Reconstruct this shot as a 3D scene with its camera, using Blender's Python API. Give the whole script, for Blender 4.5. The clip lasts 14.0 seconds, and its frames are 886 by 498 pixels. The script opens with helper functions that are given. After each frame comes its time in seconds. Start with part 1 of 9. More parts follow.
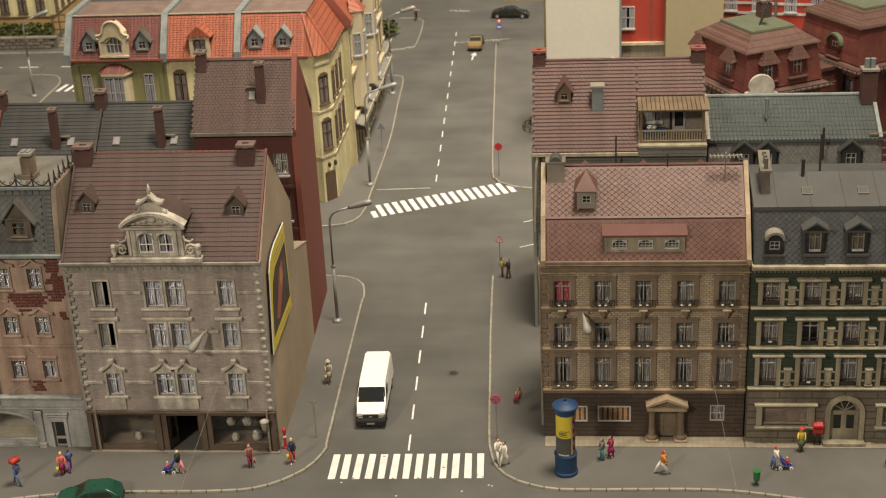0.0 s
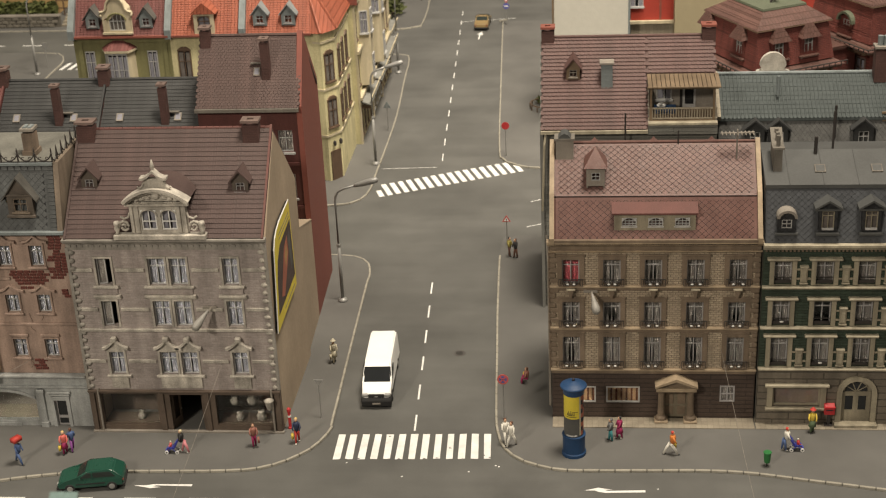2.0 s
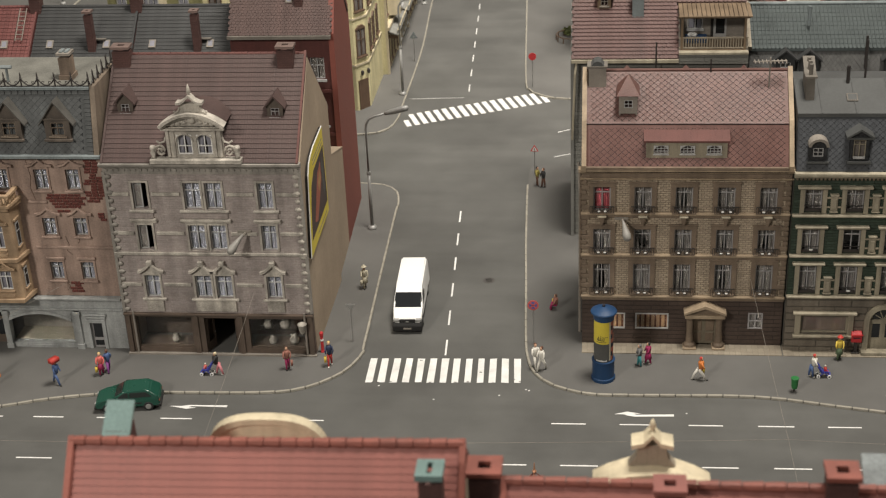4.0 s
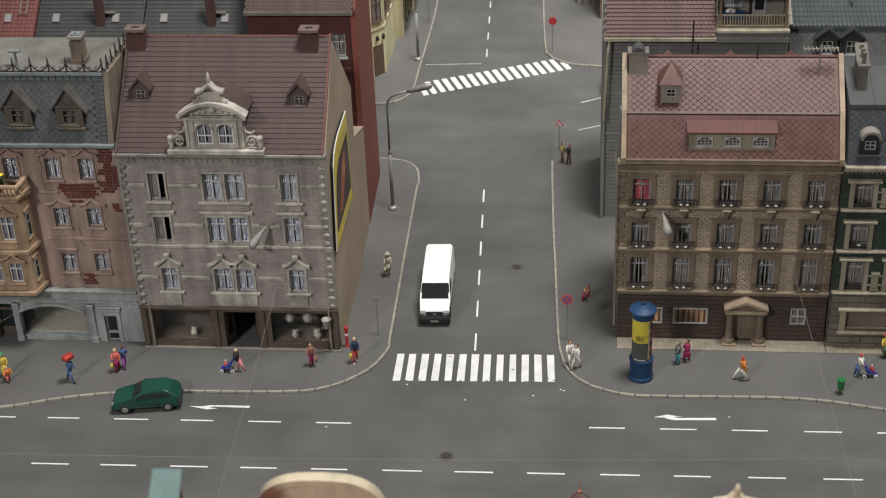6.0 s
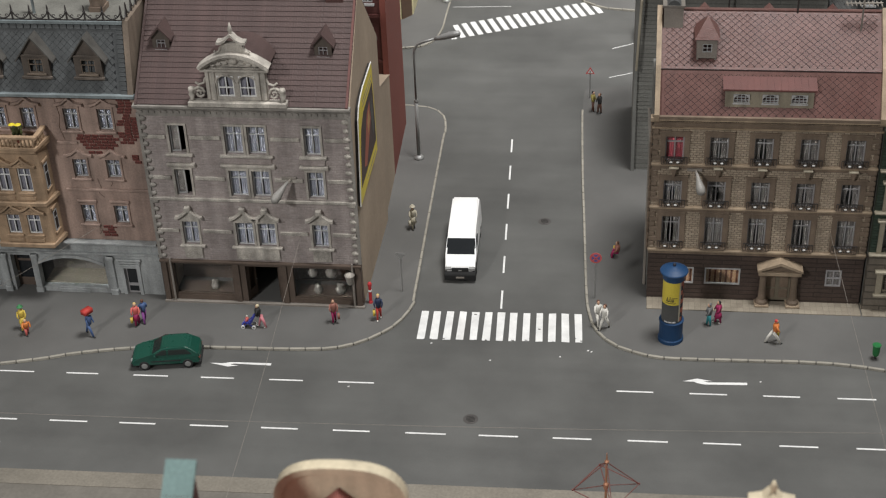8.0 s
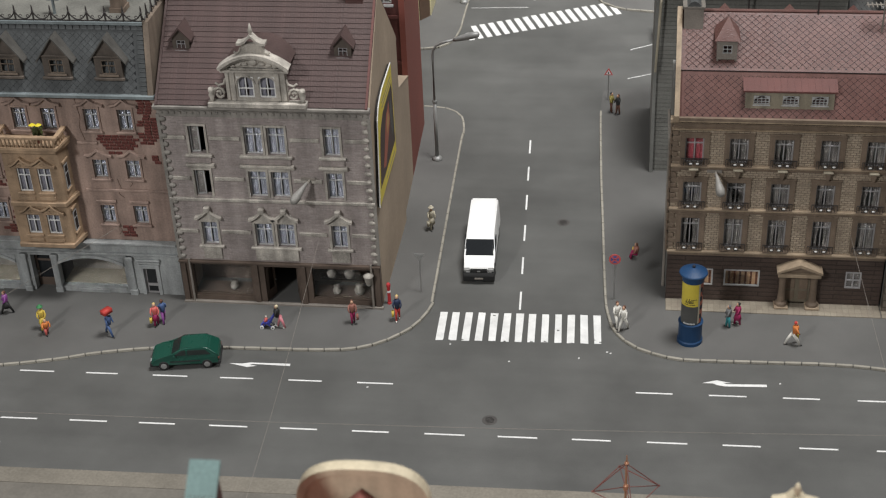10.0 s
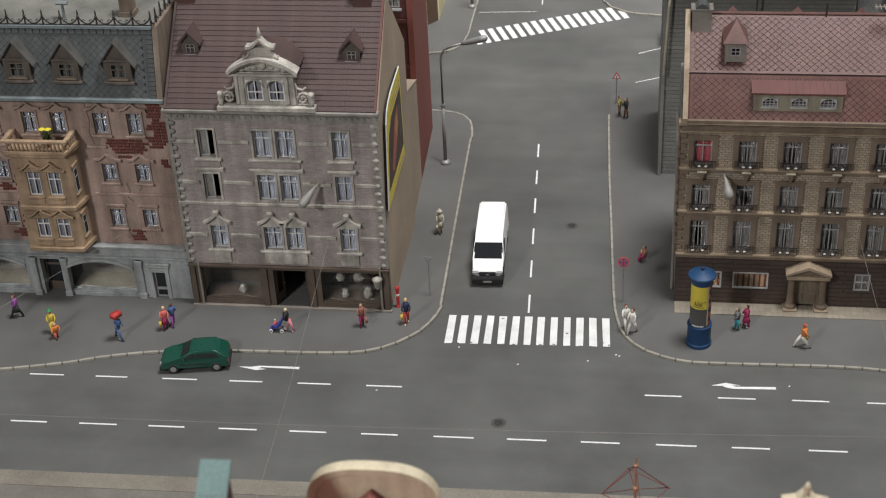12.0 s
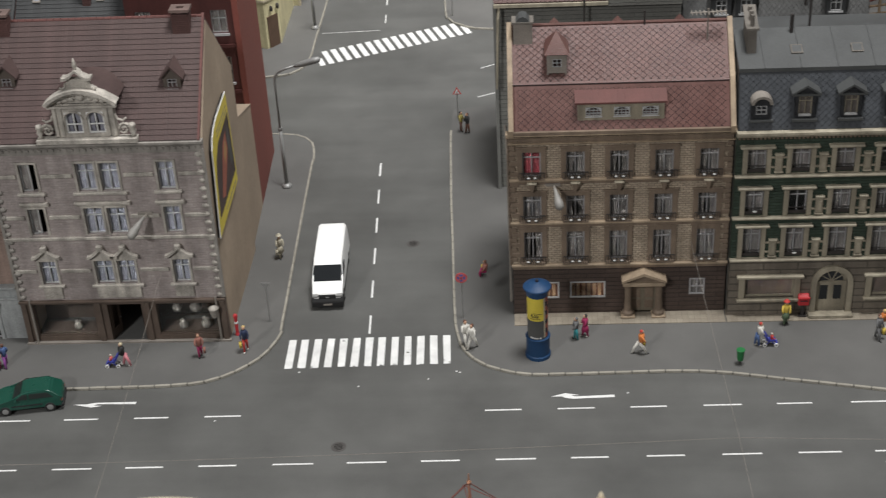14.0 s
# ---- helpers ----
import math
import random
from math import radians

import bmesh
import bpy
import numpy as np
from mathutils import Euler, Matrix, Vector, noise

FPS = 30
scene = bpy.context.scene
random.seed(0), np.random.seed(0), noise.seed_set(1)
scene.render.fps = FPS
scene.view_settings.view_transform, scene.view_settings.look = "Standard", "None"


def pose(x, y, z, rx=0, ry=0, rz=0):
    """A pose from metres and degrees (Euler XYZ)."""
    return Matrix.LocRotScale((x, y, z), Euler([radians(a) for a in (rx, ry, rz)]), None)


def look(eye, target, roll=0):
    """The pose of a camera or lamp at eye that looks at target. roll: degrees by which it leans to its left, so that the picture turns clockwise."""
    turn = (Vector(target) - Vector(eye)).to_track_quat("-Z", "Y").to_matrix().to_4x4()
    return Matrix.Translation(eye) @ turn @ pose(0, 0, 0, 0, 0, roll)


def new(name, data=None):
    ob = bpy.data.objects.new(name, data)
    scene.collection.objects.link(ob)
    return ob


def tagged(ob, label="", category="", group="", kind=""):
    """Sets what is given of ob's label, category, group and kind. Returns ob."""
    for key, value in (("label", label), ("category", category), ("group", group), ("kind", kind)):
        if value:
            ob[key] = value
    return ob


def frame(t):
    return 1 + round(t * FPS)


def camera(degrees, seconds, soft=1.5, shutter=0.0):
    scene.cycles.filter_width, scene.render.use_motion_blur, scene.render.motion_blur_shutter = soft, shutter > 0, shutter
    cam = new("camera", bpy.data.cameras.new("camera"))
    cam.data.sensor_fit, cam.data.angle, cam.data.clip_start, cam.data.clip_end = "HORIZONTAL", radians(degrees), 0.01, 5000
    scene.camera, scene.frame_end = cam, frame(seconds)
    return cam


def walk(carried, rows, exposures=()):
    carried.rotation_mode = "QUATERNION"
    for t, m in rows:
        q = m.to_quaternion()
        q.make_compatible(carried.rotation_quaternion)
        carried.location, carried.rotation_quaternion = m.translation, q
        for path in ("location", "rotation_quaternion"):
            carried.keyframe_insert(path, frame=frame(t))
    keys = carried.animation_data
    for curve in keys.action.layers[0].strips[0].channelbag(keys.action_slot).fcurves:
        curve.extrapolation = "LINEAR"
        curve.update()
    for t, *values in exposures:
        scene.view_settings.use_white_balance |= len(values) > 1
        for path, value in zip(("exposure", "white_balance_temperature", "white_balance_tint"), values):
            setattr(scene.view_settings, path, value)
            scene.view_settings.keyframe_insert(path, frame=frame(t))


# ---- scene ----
cam = camera(33.27, 14.0, soft=1.15, shutter=0.2)
K = 1 / 87.0
cam.data.dof.use_dof, cam.data.dof.focus_distance, cam.data.dof.aperture_fstop = True, 1.08, 24.0

PATH = [
    (0, (2.759, -82.938, 50.359), (-3.025, -28.371, 26.088), -2.83),
    (0.5, (2.661, -82.821, 50.253), (-3.204, -28.325, 25.845), -2.82),
    (1, (2.769, -82.511, 49.906), (-3.603, -28.122, 25.388), -2.92),
    (1.5, (2.572, -82.355, 49.740), (-3.511, -28.008, 25.053), -2.77),
    (2, (2.470, -82.011, 49.509), (-3.491, -27.722, 24.668), -2.75),
    (2.5, (2.332, -81.867, 49.392), (-3.933, -27.890, 23.952), -2.99),
    (3, (2.359, -81.921, 49.306), (-3.832, -28.224, 23.261), -3.21),
    (3.5, (2.187, -82.499, 49.363), (-4.045, -29.072, 22.780), -2.55),
    (4, (1.384, -83.224, 49.277), (-5.098, -30.076, 22.197), -2.64),
    (4.2, (0.914, -83.333, 49.451), (-5.785, -30.308, 22.183), -2.51),
    (6.3, (-1.792, -77.465, 51.142), (-7.668, -25.765, 21.266), -2.35),
    (6.5, (-1.517, -77.257, 51.035), (-7.627, -25.631, 21.078), -2.29),
    (7, (-1.829, -76.177, 51.395), (-7.988, -25.135, 20.463), -2.36),
    (7.5, (-1.924, -75.289, 51.494), (-8.606, -24.755, 19.845), -2.50),
    (8, (-1.992, -75.374, 51.520), (-8.892, -25.215, 19.326), -2.40),
    (10.5, (-2.306, -75.423, 51.546), (-9.900, -25.314, 19.431), -2.76),
    (11, (-2.293, -75.504, 51.455), (-9.951, -25.314, 19.481), -2.91),
    (11.5, (-2.371, -75.507, 51.459), (-10.048, -25.321, 19.483), -2.96),
    (12, (-2.325, -75.597, 51.443), (-10.104, -25.391, 19.523), -2.90),
    (12.5, (-2.363, -75.570, 51.323), (-10.208, -25.333, 19.467), -3.29),
    (13, (-1.940, -75.491, 51.327), (-9.668, -25.066, 19.743), -3.28),
    (13.5, (-0.769, -74.857, 51.331), (-7.230, -24.208, 19.821), -3.37),
    (14, (1.141, -74.719, 51.049), (-2.440, -23.760, 19.580), -3.30),
]
EXPOSURES = [(0, 0.0, 8300, 10), (1.5, 0.0, 8000, 10), (3, 0.0, 7300, 10), (4.2, -0.08, 6900, 10), (6.5, -0.2, 6300, 10), (14, -0.2, 6200, 10)]
walk(cam, [(t, look(Vector(eye) * K, Vector(target) * K, roll)) for t, eye, target, roll in PATH], EXPOSURES)

# ---- world, lights, exposure ----
world = bpy.data.worlds.new("hall_light")
scene.world = world
world.use_nodes = True
world.node_tree.nodes["Background"].inputs[0].default_value = (1.0, 0.97, 0.93, 1)
world.node_tree.nodes["Background"].inputs[1].default_value = 0.25


def area_lamp(name, x, y, z, tx, ty, tz, size, watts, colour):
    data = bpy.data.lights.new(name, "AREA")
    data.shape, data.size, data.energy, data.color = "DISK", size * K, watts, colour
    ob = new(name, data)
    ob.matrix_world = look(Vector((x, y, z)) * K, Vector((tx, ty, tz)) * K)
    return ob


# spots high over the layout, standing in for ceiling lights of the exhibition hall
def spot_lamp(name, x, y, z, tx, ty, tz, size, watts, cone, colour):
    data = bpy.data.lights.new(name, "SPOT")
    data.energy, data.color, data.shadow_soft_size, data.spot_size, data.spot_blend = watts, colour, size * K, radians(cone), 1.0
    new(name, data).matrix_world = look(Vector((x, y, z)) * K, Vector((tx, ty, tz)) * K)


WARM = (1.0, 0.965, 0.92)
area_lamp("hall_panel", 22, -10, 155, -8, 0, 0, 40, 38.5, WARM)
spot_lamp("hall_spot", -84, -140, 105, -8, 4, 0, 9, 84, 40, WARM)
# unseen lamp, added only to brighten the far streets
spot_lamp("hall_spot", 15, 40, 150, -14, 88, 0, 14, 148, 66, WARM)


# ---- materials ----
MATS = {}


def material(name, col, rough=0.75, metal=0.0, scale=1.2, stain=0.3, grain=0.12, bump=0.15, spec=0.4, rnd=0.0, dirt=None, pattern=None, fine=9.0, streak=0.0, run="Z"):
    """Painted-plastic and card surfaces: base colour with stains (large noise), grain (small noise), relief, and optional courses."""
    if name in MATS:
        return MATS[name]
    m = bpy.data.materials.new(name)
    m.use_nodes = True
    nt = m.node_tree
    n, l = nt.nodes, nt.links
    p = n["Principled BSDF"]
    p.inputs["Roughness"].default_value = rough
    p.inputs["Metallic"].default_value = metal
    p.inputs["Specular IOR Level"].default_value = spec
    tc = n.new("ShaderNodeTexCoord")
    mp = n.new("ShaderNodeMapping")
    mp.inputs["Scale"].default_value = (87, 87, 87)
    l.new(tc.outputs["Object"], mp.inputs["Vector"])
    big, small = n.new("ShaderNodeTexNoise"), n.new("ShaderNodeTexNoise")
    big.inputs["Scale"].default_value, big.inputs["Detail"].default_value, big.inputs["Roughness"].default_value = scale * 0.35, 5, 0.62
    small.inputs["Scale"].default_value, small.inputs["Detail"].default_value = scale * fine, 4
    for t in (big, small):
        l.new(mp.outputs["Vector"], t.inputs["Vector"])
    # large stains
    ramp = n.new("ShaderNodeValToRGB")
    ramp.color_ramp.elements[0].position, ramp.color_ramp.elements[1].position = 0.3, 0.72
    d = dirt or tuple(c * (1 - stain) for c in col)
    ramp.color_ramp.elements[0].color = (*d, 1)
    ramp.color_ramp.elements[1].color = (*(min(1, c * (1 + 0.25 * stain)) for c in col), 1)
    l.new(big.outputs["Fac"], ramp.inputs["Fac"])
    mul = n.new("ShaderNodeMixRGB")
    mul.blend_type = "MULTIPLY"
    mul.inputs["Fac"].default_value = 1.0
    l.new(ramp.outputs["Color"], mul.inputs["Color1"])
    gr = n.new("ShaderNodeMapRange")
    gr.inputs["From Min"].default_value, gr.inputs["From Max"].default_value = 0.3, 0.7
    gr.inputs["To Min"].default_value, gr.inputs["To Max"].default_value = 1 - grain, 1 + grain
    l.new(small.outputs["Fac"], gr.inputs["Value"])
    l.new(gr.outputs["Result"], mul.inputs["Color2"])
    colour, height = mul.outputs["Color"], small.outputs["Fac"]
    if streak:
        # rain streaks or wheel tracks, drawn out along one axis
        ms, sn, sr, sm = n.new("ShaderNodeMapping"), n.new("ShaderNodeTexNoise"), n.new("ShaderNodeMapRange"), n.new("ShaderNodeMixRGB")
        ms.inputs["Scale"].default_value = tuple(0.1 if a == run else 1.0 for a in "XYZ")
        sn.inputs["Scale"].default_value, sn.inputs["Detail"].default_value = 1.6 if run == "Z" else 0.5, 6
        sr.inputs["From Min"].default_value, sr.inputs["From Max"].default_value = 0.33, 0.62
        sr.inputs["To Min"].default_value, sr.inputs["To Max"].default_value = 1 - streak, 1 + 0.3 * streak
        sm.blend_type = "MULTIPLY"
        sm.inputs["Fac"].default_value = 1.0
        l.new(mp.outputs["Vector"], ms.inputs["Vector"])
        l.new(ms.outputs["Vector"], sn.inputs["Vector"])
        l.new(sn.outputs["Fac"], sr.inputs["Value"])
        l.new(colour, sm.inputs["Color1"])
        l.new(sr.outputs["Result"], sm.inputs["Color2"])
        colour = sm.outputs["Color"]
    if rnd:
        oi = n.new("ShaderNodeObjectInfo")
        rr = n.new("ShaderNodeMapRange")
        rr.inputs["To Min"].default_value, rr.inputs["To Max"].default_value = 1 - rnd, 1 + rnd
        l.new(oi.outputs["Random"], rr.inputs["Value"])
        geo = n.new("ShaderNodeNewGeometry")
        r2 = n.new("ShaderNodeMapRange")
        r2.inputs["To Min"].default_value, r2.inputs["To Max"].default_value = 1 - rnd, 1 + rnd
        l.new(geo.outputs["Random Per Island"], r2.inputs["Value"])
        m2 = n.new("ShaderNodeMath")
        m2.operation = "MULTIPLY"
        l.new(rr.outputs["Result"], m2.inputs[0])
        l.new(r2.outputs["Result"], m2.inputs[1])
        m3 = n.new("ShaderNodeMixRGB")
        m3.blend_type = "MULTIPLY"
        m3.inputs["Fac"].default_value = 1.0
        l.new(colour, m3.inputs["Color1"])
        l.new(m2.outputs["Value"], m3.inputs["Color2"])
        colour = m3.outputs["Color"]
    if pattern:
        kind, axis, w, h, mortar, depth, mcol = pattern
        sep, com = n.new("ShaderNodeSeparateXYZ"), n.new("ShaderNodeCombineXYZ")
        l.new(mp.outputs["Vector"], sep.inputs["Vector"])
        l.new(sep.outputs["XYZ".index(axis[0])], com.inputs[0])
        l.new(sep.outputs["XYZ".index(axis[1])], com.inputs[1])
        bt = n.new("ShaderNodeTexBrick")
        bt.inputs["Scale"].default_value = 1.0
        bt.inputs["Brick Width"].default_value, bt.inputs["Row Height"].default_value = w, h
        bt.inputs["Mortar Size"].default_value, bt.inputs["Mortar Smooth"].default_value = mortar, 0.3
        bt.inputs["Color1"].default_value, bt.inputs["Color2"].default_value = (1, 1, 1, 1), (0.82, 0.8, 0.8, 1)
        bt.inputs["Mortar"].default_value = (*mcol, 1)
        if kind == "diamond":
            rot = n.new("ShaderNodeMapping")
            rot.inputs["Rotation"].default_value = (0, 0, radians(45))
            rot.inputs["Scale"].default_value = (1, 0.8, 1)
            bt.offset = 0.0
            l.new(com.outputs["Vector"], rot.inputs["Vector"])
            l.new(rot.outputs["Vector"], bt.inputs["Vector"])
        else:
            bt.offset = 0.5 if kind == "brick" else 0.0
            l.new(com.outputs["Vector"], bt.inputs["Vector"])
        m4 = n.new("ShaderNodeMixRGB")
        m4.blend_type = "MULTIPLY"
        m4.inputs["Fac"].default_value = 1.0
        l.new(colour, m4.inputs["Color1"])
        l.new(bt.outputs["Color"], m4.inputs["Color2"])
        colour = m4.outputs["Color"]
        mm = n.new("ShaderNodeMath")
        mm.operation = "MULTIPLY_ADD"
        mm.inputs[1].default_value = -depth
        l.new(bt.outputs["Fac"], mm.inputs[0])
        l.new(small.outputs["Fac"], mm.inputs[2])
        height = mm.outputs["Value"]
    l.new(colour, p.inputs["Base Color"])
    rv = n.new("ShaderNodeMapRange")
    rv.inputs["To Min"].default_value, rv.inputs["To Max"].default_value = max(0.03, rough - 0.12), min(1, rough + 0.12)
    l.new(big.outputs["Fac"], rv.inputs["Value"])
    l.new(rv.outputs["Result"], p.inputs["Roughness"])
    bp = n.new("ShaderNodeBump")
    bp.inputs["Strength"].default_value, bp.inputs["Distance"].default_value = min(1.0, bump * 2), 0.05 * K
    l.new(height, bp.inputs["Height"])
    l.new(bp.outputs["Normal"], p.inputs["Normal"])
    MATS[name] = m
    return m


def glass_material():
    m = bpy.data.materials.new("window_glass")
    m.use_nodes = True
    p = m.node_tree.nodes["Principled BSDF"]
    p.inputs["Base Color"].default_value = (0.92, 0.95, 0.96, 1)
    p.inputs["Transmission Weight"].default_value = 1.0
    p.inputs["Roughness"].default_value = 0.06
    p.inputs["IOR"].default_value = 1.35
    return m


GLASS = glass_material()
ASPHALT = material("asphalt_paint", (0.107, 0.107, 0.101), 0.62, scale=0.35, stain=0.34, grain=0.06, bump=0.05, fine=40, streak=0.1, run="X")
PAVE = material("pavement_paint", (0.115, 0.113, 0.107), 0.7, scale=0.4, stain=0.26, grain=0.06, bump=0.06, fine=40)
KERB = material("kerb_plastic", (0.34, 0.32, 0.27), 0.7, scale=2, stain=0.35, grain=0.12, bump=0.2, rnd=0.1)
LINE = material("line_paint", (0.74, 0.74, 0.72), 0.6, scale=3, stain=0.22, grain=0.08, bump=0.1)
SLAB = material("slab_card", (0.30, 0.265, 0.205), 0.7, scale=1, stain=0.2, grain=0.08, bump=0.2, pattern=("stack", "XY", 0.36, 0.45, 0.016, 1.0, (0.72, 0.7, 0.68)))
CREAM = material("cream_plastic", (0.55, 0.48, 0.34), 0.6, scale=1, stain=0.25, grain=0.06, bump=0.1, streak=0.2)
A_WALL = material("grey_brick_render", (0.41, 0.36, 0.338), 0.75, scale=1.0, stain=0.36, grain=0.12, bump=0.3, pattern=("brick", "XZ", 0.42, 0.16, 0.024, 1.2, (0.89, 0.88, 0.88)), streak=0.22)
A_TRIM = material("pale_stone_trim", (0.49, 0.455, 0.40), 0.7, scale=2.6, stain=0.5, grain=0.2, bump=0.3, fine=6.0, streak=0.32)
A_EAVE = material("weathered_grey_cornice", (0.30, 0.28, 0.25), 0.75, scale=1.6, stain=0.4, grain=0.12, bump=0.25, streak=0.25)
A_SIDE = material("beige_gable_render", (0.36, 0.285, 0.21), 0.75, scale=0.5, stain=0.22, grain=0.06, bump=0.12, streak=0.04)
A_ROOF = material("brown_tile", (0.082, 0.052, 0.0475), 0.6, scale=1.2, stain=0.3, grain=0.15, bump=0.35, rnd=0.07, streak=0.14)
A_SHOP = material("dark_shop_timber", (0.115, 0.085, 0.066), 0.6, scale=1.5, stain=0.4, grain=0.15, bump=0.2)
RED_CAP = material("red_cap_tile", (0.24, 0.075, 0.055), 0.6, scale=2, stain=0.35, grain=0.12, bump=0.2)
CHIM = material("maroon_chimney", (0.105, 0.052, 0.046), 0.7, scale=2, stain=0.35, grain=0.12, bump=0.3, pattern=("brick", "XZ", 0.3, 0.12, 0.02, 1.0, (0.7, 0.65, 0.62)))
CHIM_TOP = material("chimney_cap", (0.165, 0.115, 0.10), 0.7, scale=2, stain=0.35)
B_WALL = material("orange_render", (0.365, 0.265, 0.218), 0.75, scale=1.0, stain=0.42, grain=0.12, bump=0.25, streak=0.3)
B_BAY = material("ochre_bay_render", (0.40, 0.28, 0.178), 0.7, scale=2.0, stain=0.42, grain=0.15, bump=0.25, streak=0.25)
B_BASE = material("pale_blue_stone", (0.36, 0.375, 0.37), 0.7, scale=1.3, stain=0.36, grain=0.12, bump=0.2, streak=0.3)
B_BRICK = material("bare_red_brick", (0.20, 0.062, 0.05), 0.75, scale=2, stain=0.3, grain=0.15, bump=0.4, pattern=("brick", "XZ", 0.42, 0.17, 0.035, 1.5, (0.5, 0.5, 0.5)))
B_ROOF = material("grey_scale_slate", (0.081, 0.087, 0.088), 0.6, scale=1.5, stain=0.35, grain=0.12, bump=0.25, rnd=0.1, streak=0.2)
B_TOP = material("sandy_flat_roof", (0.185, 0.182, 0.16), 0.85, scale=1.0, stain=0.5, grain=0.15, bump=0.3)
DORMER = material("dormer_timber", (0.122, 0.10, 0.082), 0.7, scale=3, stain=0.5, grain=0.2, streak=0.25)
DORM_TOP = material("dormer_zinc_roof", (0.098, 0.093, 0.084), 0.65, scale=2, stain=0.4, grain=0.12, streak=0.2)
PARTY = material("weathered_party_render", (0.215, 0.17, 0.13), 0.75, scale=1.2, stain=0.35, grain=0.1, streak=0.25)
IRON = material("black_iron", (0.035, 0.03, 0.028), 0.5, scale=3, stain=0.3, spec=0.5)
C_WALL = material("tan_brick_joint", (0.215, 0.17, 0.125), 0.8, scale=1.0, stain=0.3, grain=0.12, bump=0.3)
C_BRICK = material("tan_brick", (0.45, 0.372, 0.28), 0.5, scale=1.6, stain=0.36, grain=0.16, bump=0.35, rnd=0.13, streak=0.2)
C_TRIM = material("brown_stone_trim", (0.20, 0.15, 0.108), 0.7, scale=1.5, stain=0.35, grain=0.12, bump=0.25, streak=0.2)
C_BAND = material("tan_band", (0.375, 0.29, 0.2), 0.65, scale=1.2, stain=0.3, grain=0.1, bump=0.15, streak=0.25)
C_BASE = material("dark_brown_boards", (0.08, 0.056, 0.045), 0.65, scale=1.5, stain=0.35, grain=0.15, bump=0.4, pattern=("brick", "XZ", 2.2, 0.3, 0.03, 1.5, (0.55, 0.55, 0.55)))
C_ROOF = material("rose_diamond_tile", (0.132, 0.07, 0.06), 0.42, scale=1.6, stain=0.36, grain=0.14, bump=0.2, rnd=0.06, dirt=(0.11, 0.052, 0.044), streak=0.14)
# near-black under the tiles: shadow of their joints put into the colour
C_UNDER = material("tile_gap_shade_underlay", (0.022, 0.012, 0.011), 0.7, scale=2)
C_SHED = material("red_sheet_roof", (0.125, 0.05, 0.043), 0.6, scale=1.5, stain=0.25, grain=0.08)
STONE = material("grey_chimney_render", (0.25, 0.225, 0.195), 0.75, scale=1.5, stain=0.35)
D_WALL = material("green_brick_joint", (0.03, 0.042, 0.026), 0.8, scale=1.0, stain=0.3, grain=0.12, bump=0.3)
D_BRICK = material("green_brick", (0.043, 0.066, 0.047), 0.6, scale=1.6, stain=0.4, grain=0.16, bump=0.35, rnd=0.16, streak=0.2)
D_TRIM = material("sand_trim", (0.31, 0.275, 0.205), 0.65, scale=1.5, stain=0.35, grain=0.1, bump=0.2, streak=0.3)
D_CAP = material("cream_ledge", (0.39, 0.35, 0.265), 0.6, scale=1.5, stain=0.25, streak=0.3)
D_BASE = material("taupe_rusticated_stone", (0.185, 0.16, 0.127), 0.7, scale=1.0, stain=0.3, grain=0.1, bump=0.5, pattern=("brick", "XZ", 2.0, 0.48, 0.04, 2.0, (0.55, 0.55, 0.55)), streak=0.25)
D_ROOF = material("dark_slate", (0.03, 0.032, 0.036), 0.55, scale=1.5, stain=0.3, grain=0.12, bump=0.45, pattern=("diamond", "XZ", 0.34, 0.34, 0.022, 1.5, (0.45, 0.45, 0.45)))
D_TOP = material("grey_sheet_roof", (0.07, 0.073, 0.072), 0.6, scale=0.8, stain=0.25, grain=0.08)
E_ROOF = material("brick_red_pantile", (0.124, 0.068, 0.061), 0.55, scale=1.5, stain=0.3, grain=0.15, bump=0.4, rnd=0.07, pattern=("brick", "XZ", 0.3, 9.0, 0.005, 0.1, (0.9, 0.9, 0.9)), streak=0.12)
E_WALL = material("grey_green_boards", (0.2, 0.2, 0.18), 0.7, scale=1, stain=0.3, grain=0.1, bump=0.4, pattern=("brick", "XZ", 6.0, 0.3, 0.02, 1.5, (0.6, 0.6, 0.6)))
SIDE_GREY = material("grey_side_render", (0.20, 0.20, 0.185), 0.75, scale=0.5, stain=0.25, grain=0.06, streak=0.2)
F_ROOF = material("teal_grey_pantile", (0.078, 0.092, 0.092), 0.8, spec=0.2, scale=1.2, stain=0.3, grain=0.1, bump=0.2)
F_TILE = material("pale_slate_piece", (0.12, 0.12, 0.117), 0.7, scale=1.5, stain=0.3, rnd=0.1, spec=0.25)
D_STONE = material("weathered_chimney_render", (0.16, 0.145, 0.125), 0.75, scale=1.5, stain=0.35, streak=0.2)
D_TILE = material("dark_slate_piece", (0.056, 0.061, 0.068), 0.6, scale=1.5, stain=0.3, grain=0.12, bump=0.2, rnd=0.12)
NEARPAVE = material("near_pavement_paint", (0.165, 0.152, 0.13), 0.75, scale=0.6, stain=0.3, grain=0.08, bump=0.1, streak=0.15, run="X")
F_SLATE = material("pale_diamond_slate", (0.05, 0.05, 0.05), 0.6, scale=1.5, stain=0.3, bump=0.45, pattern=("diamond", "XZ", 0.42, 0.42, 0.025, 1.5, (0.4, 0.4, 0.4)))
WOOD = material("pale_timber", (0.175, 0.125, 0.08), 0.6, scale=2, stain=0.35, grain=0.15)
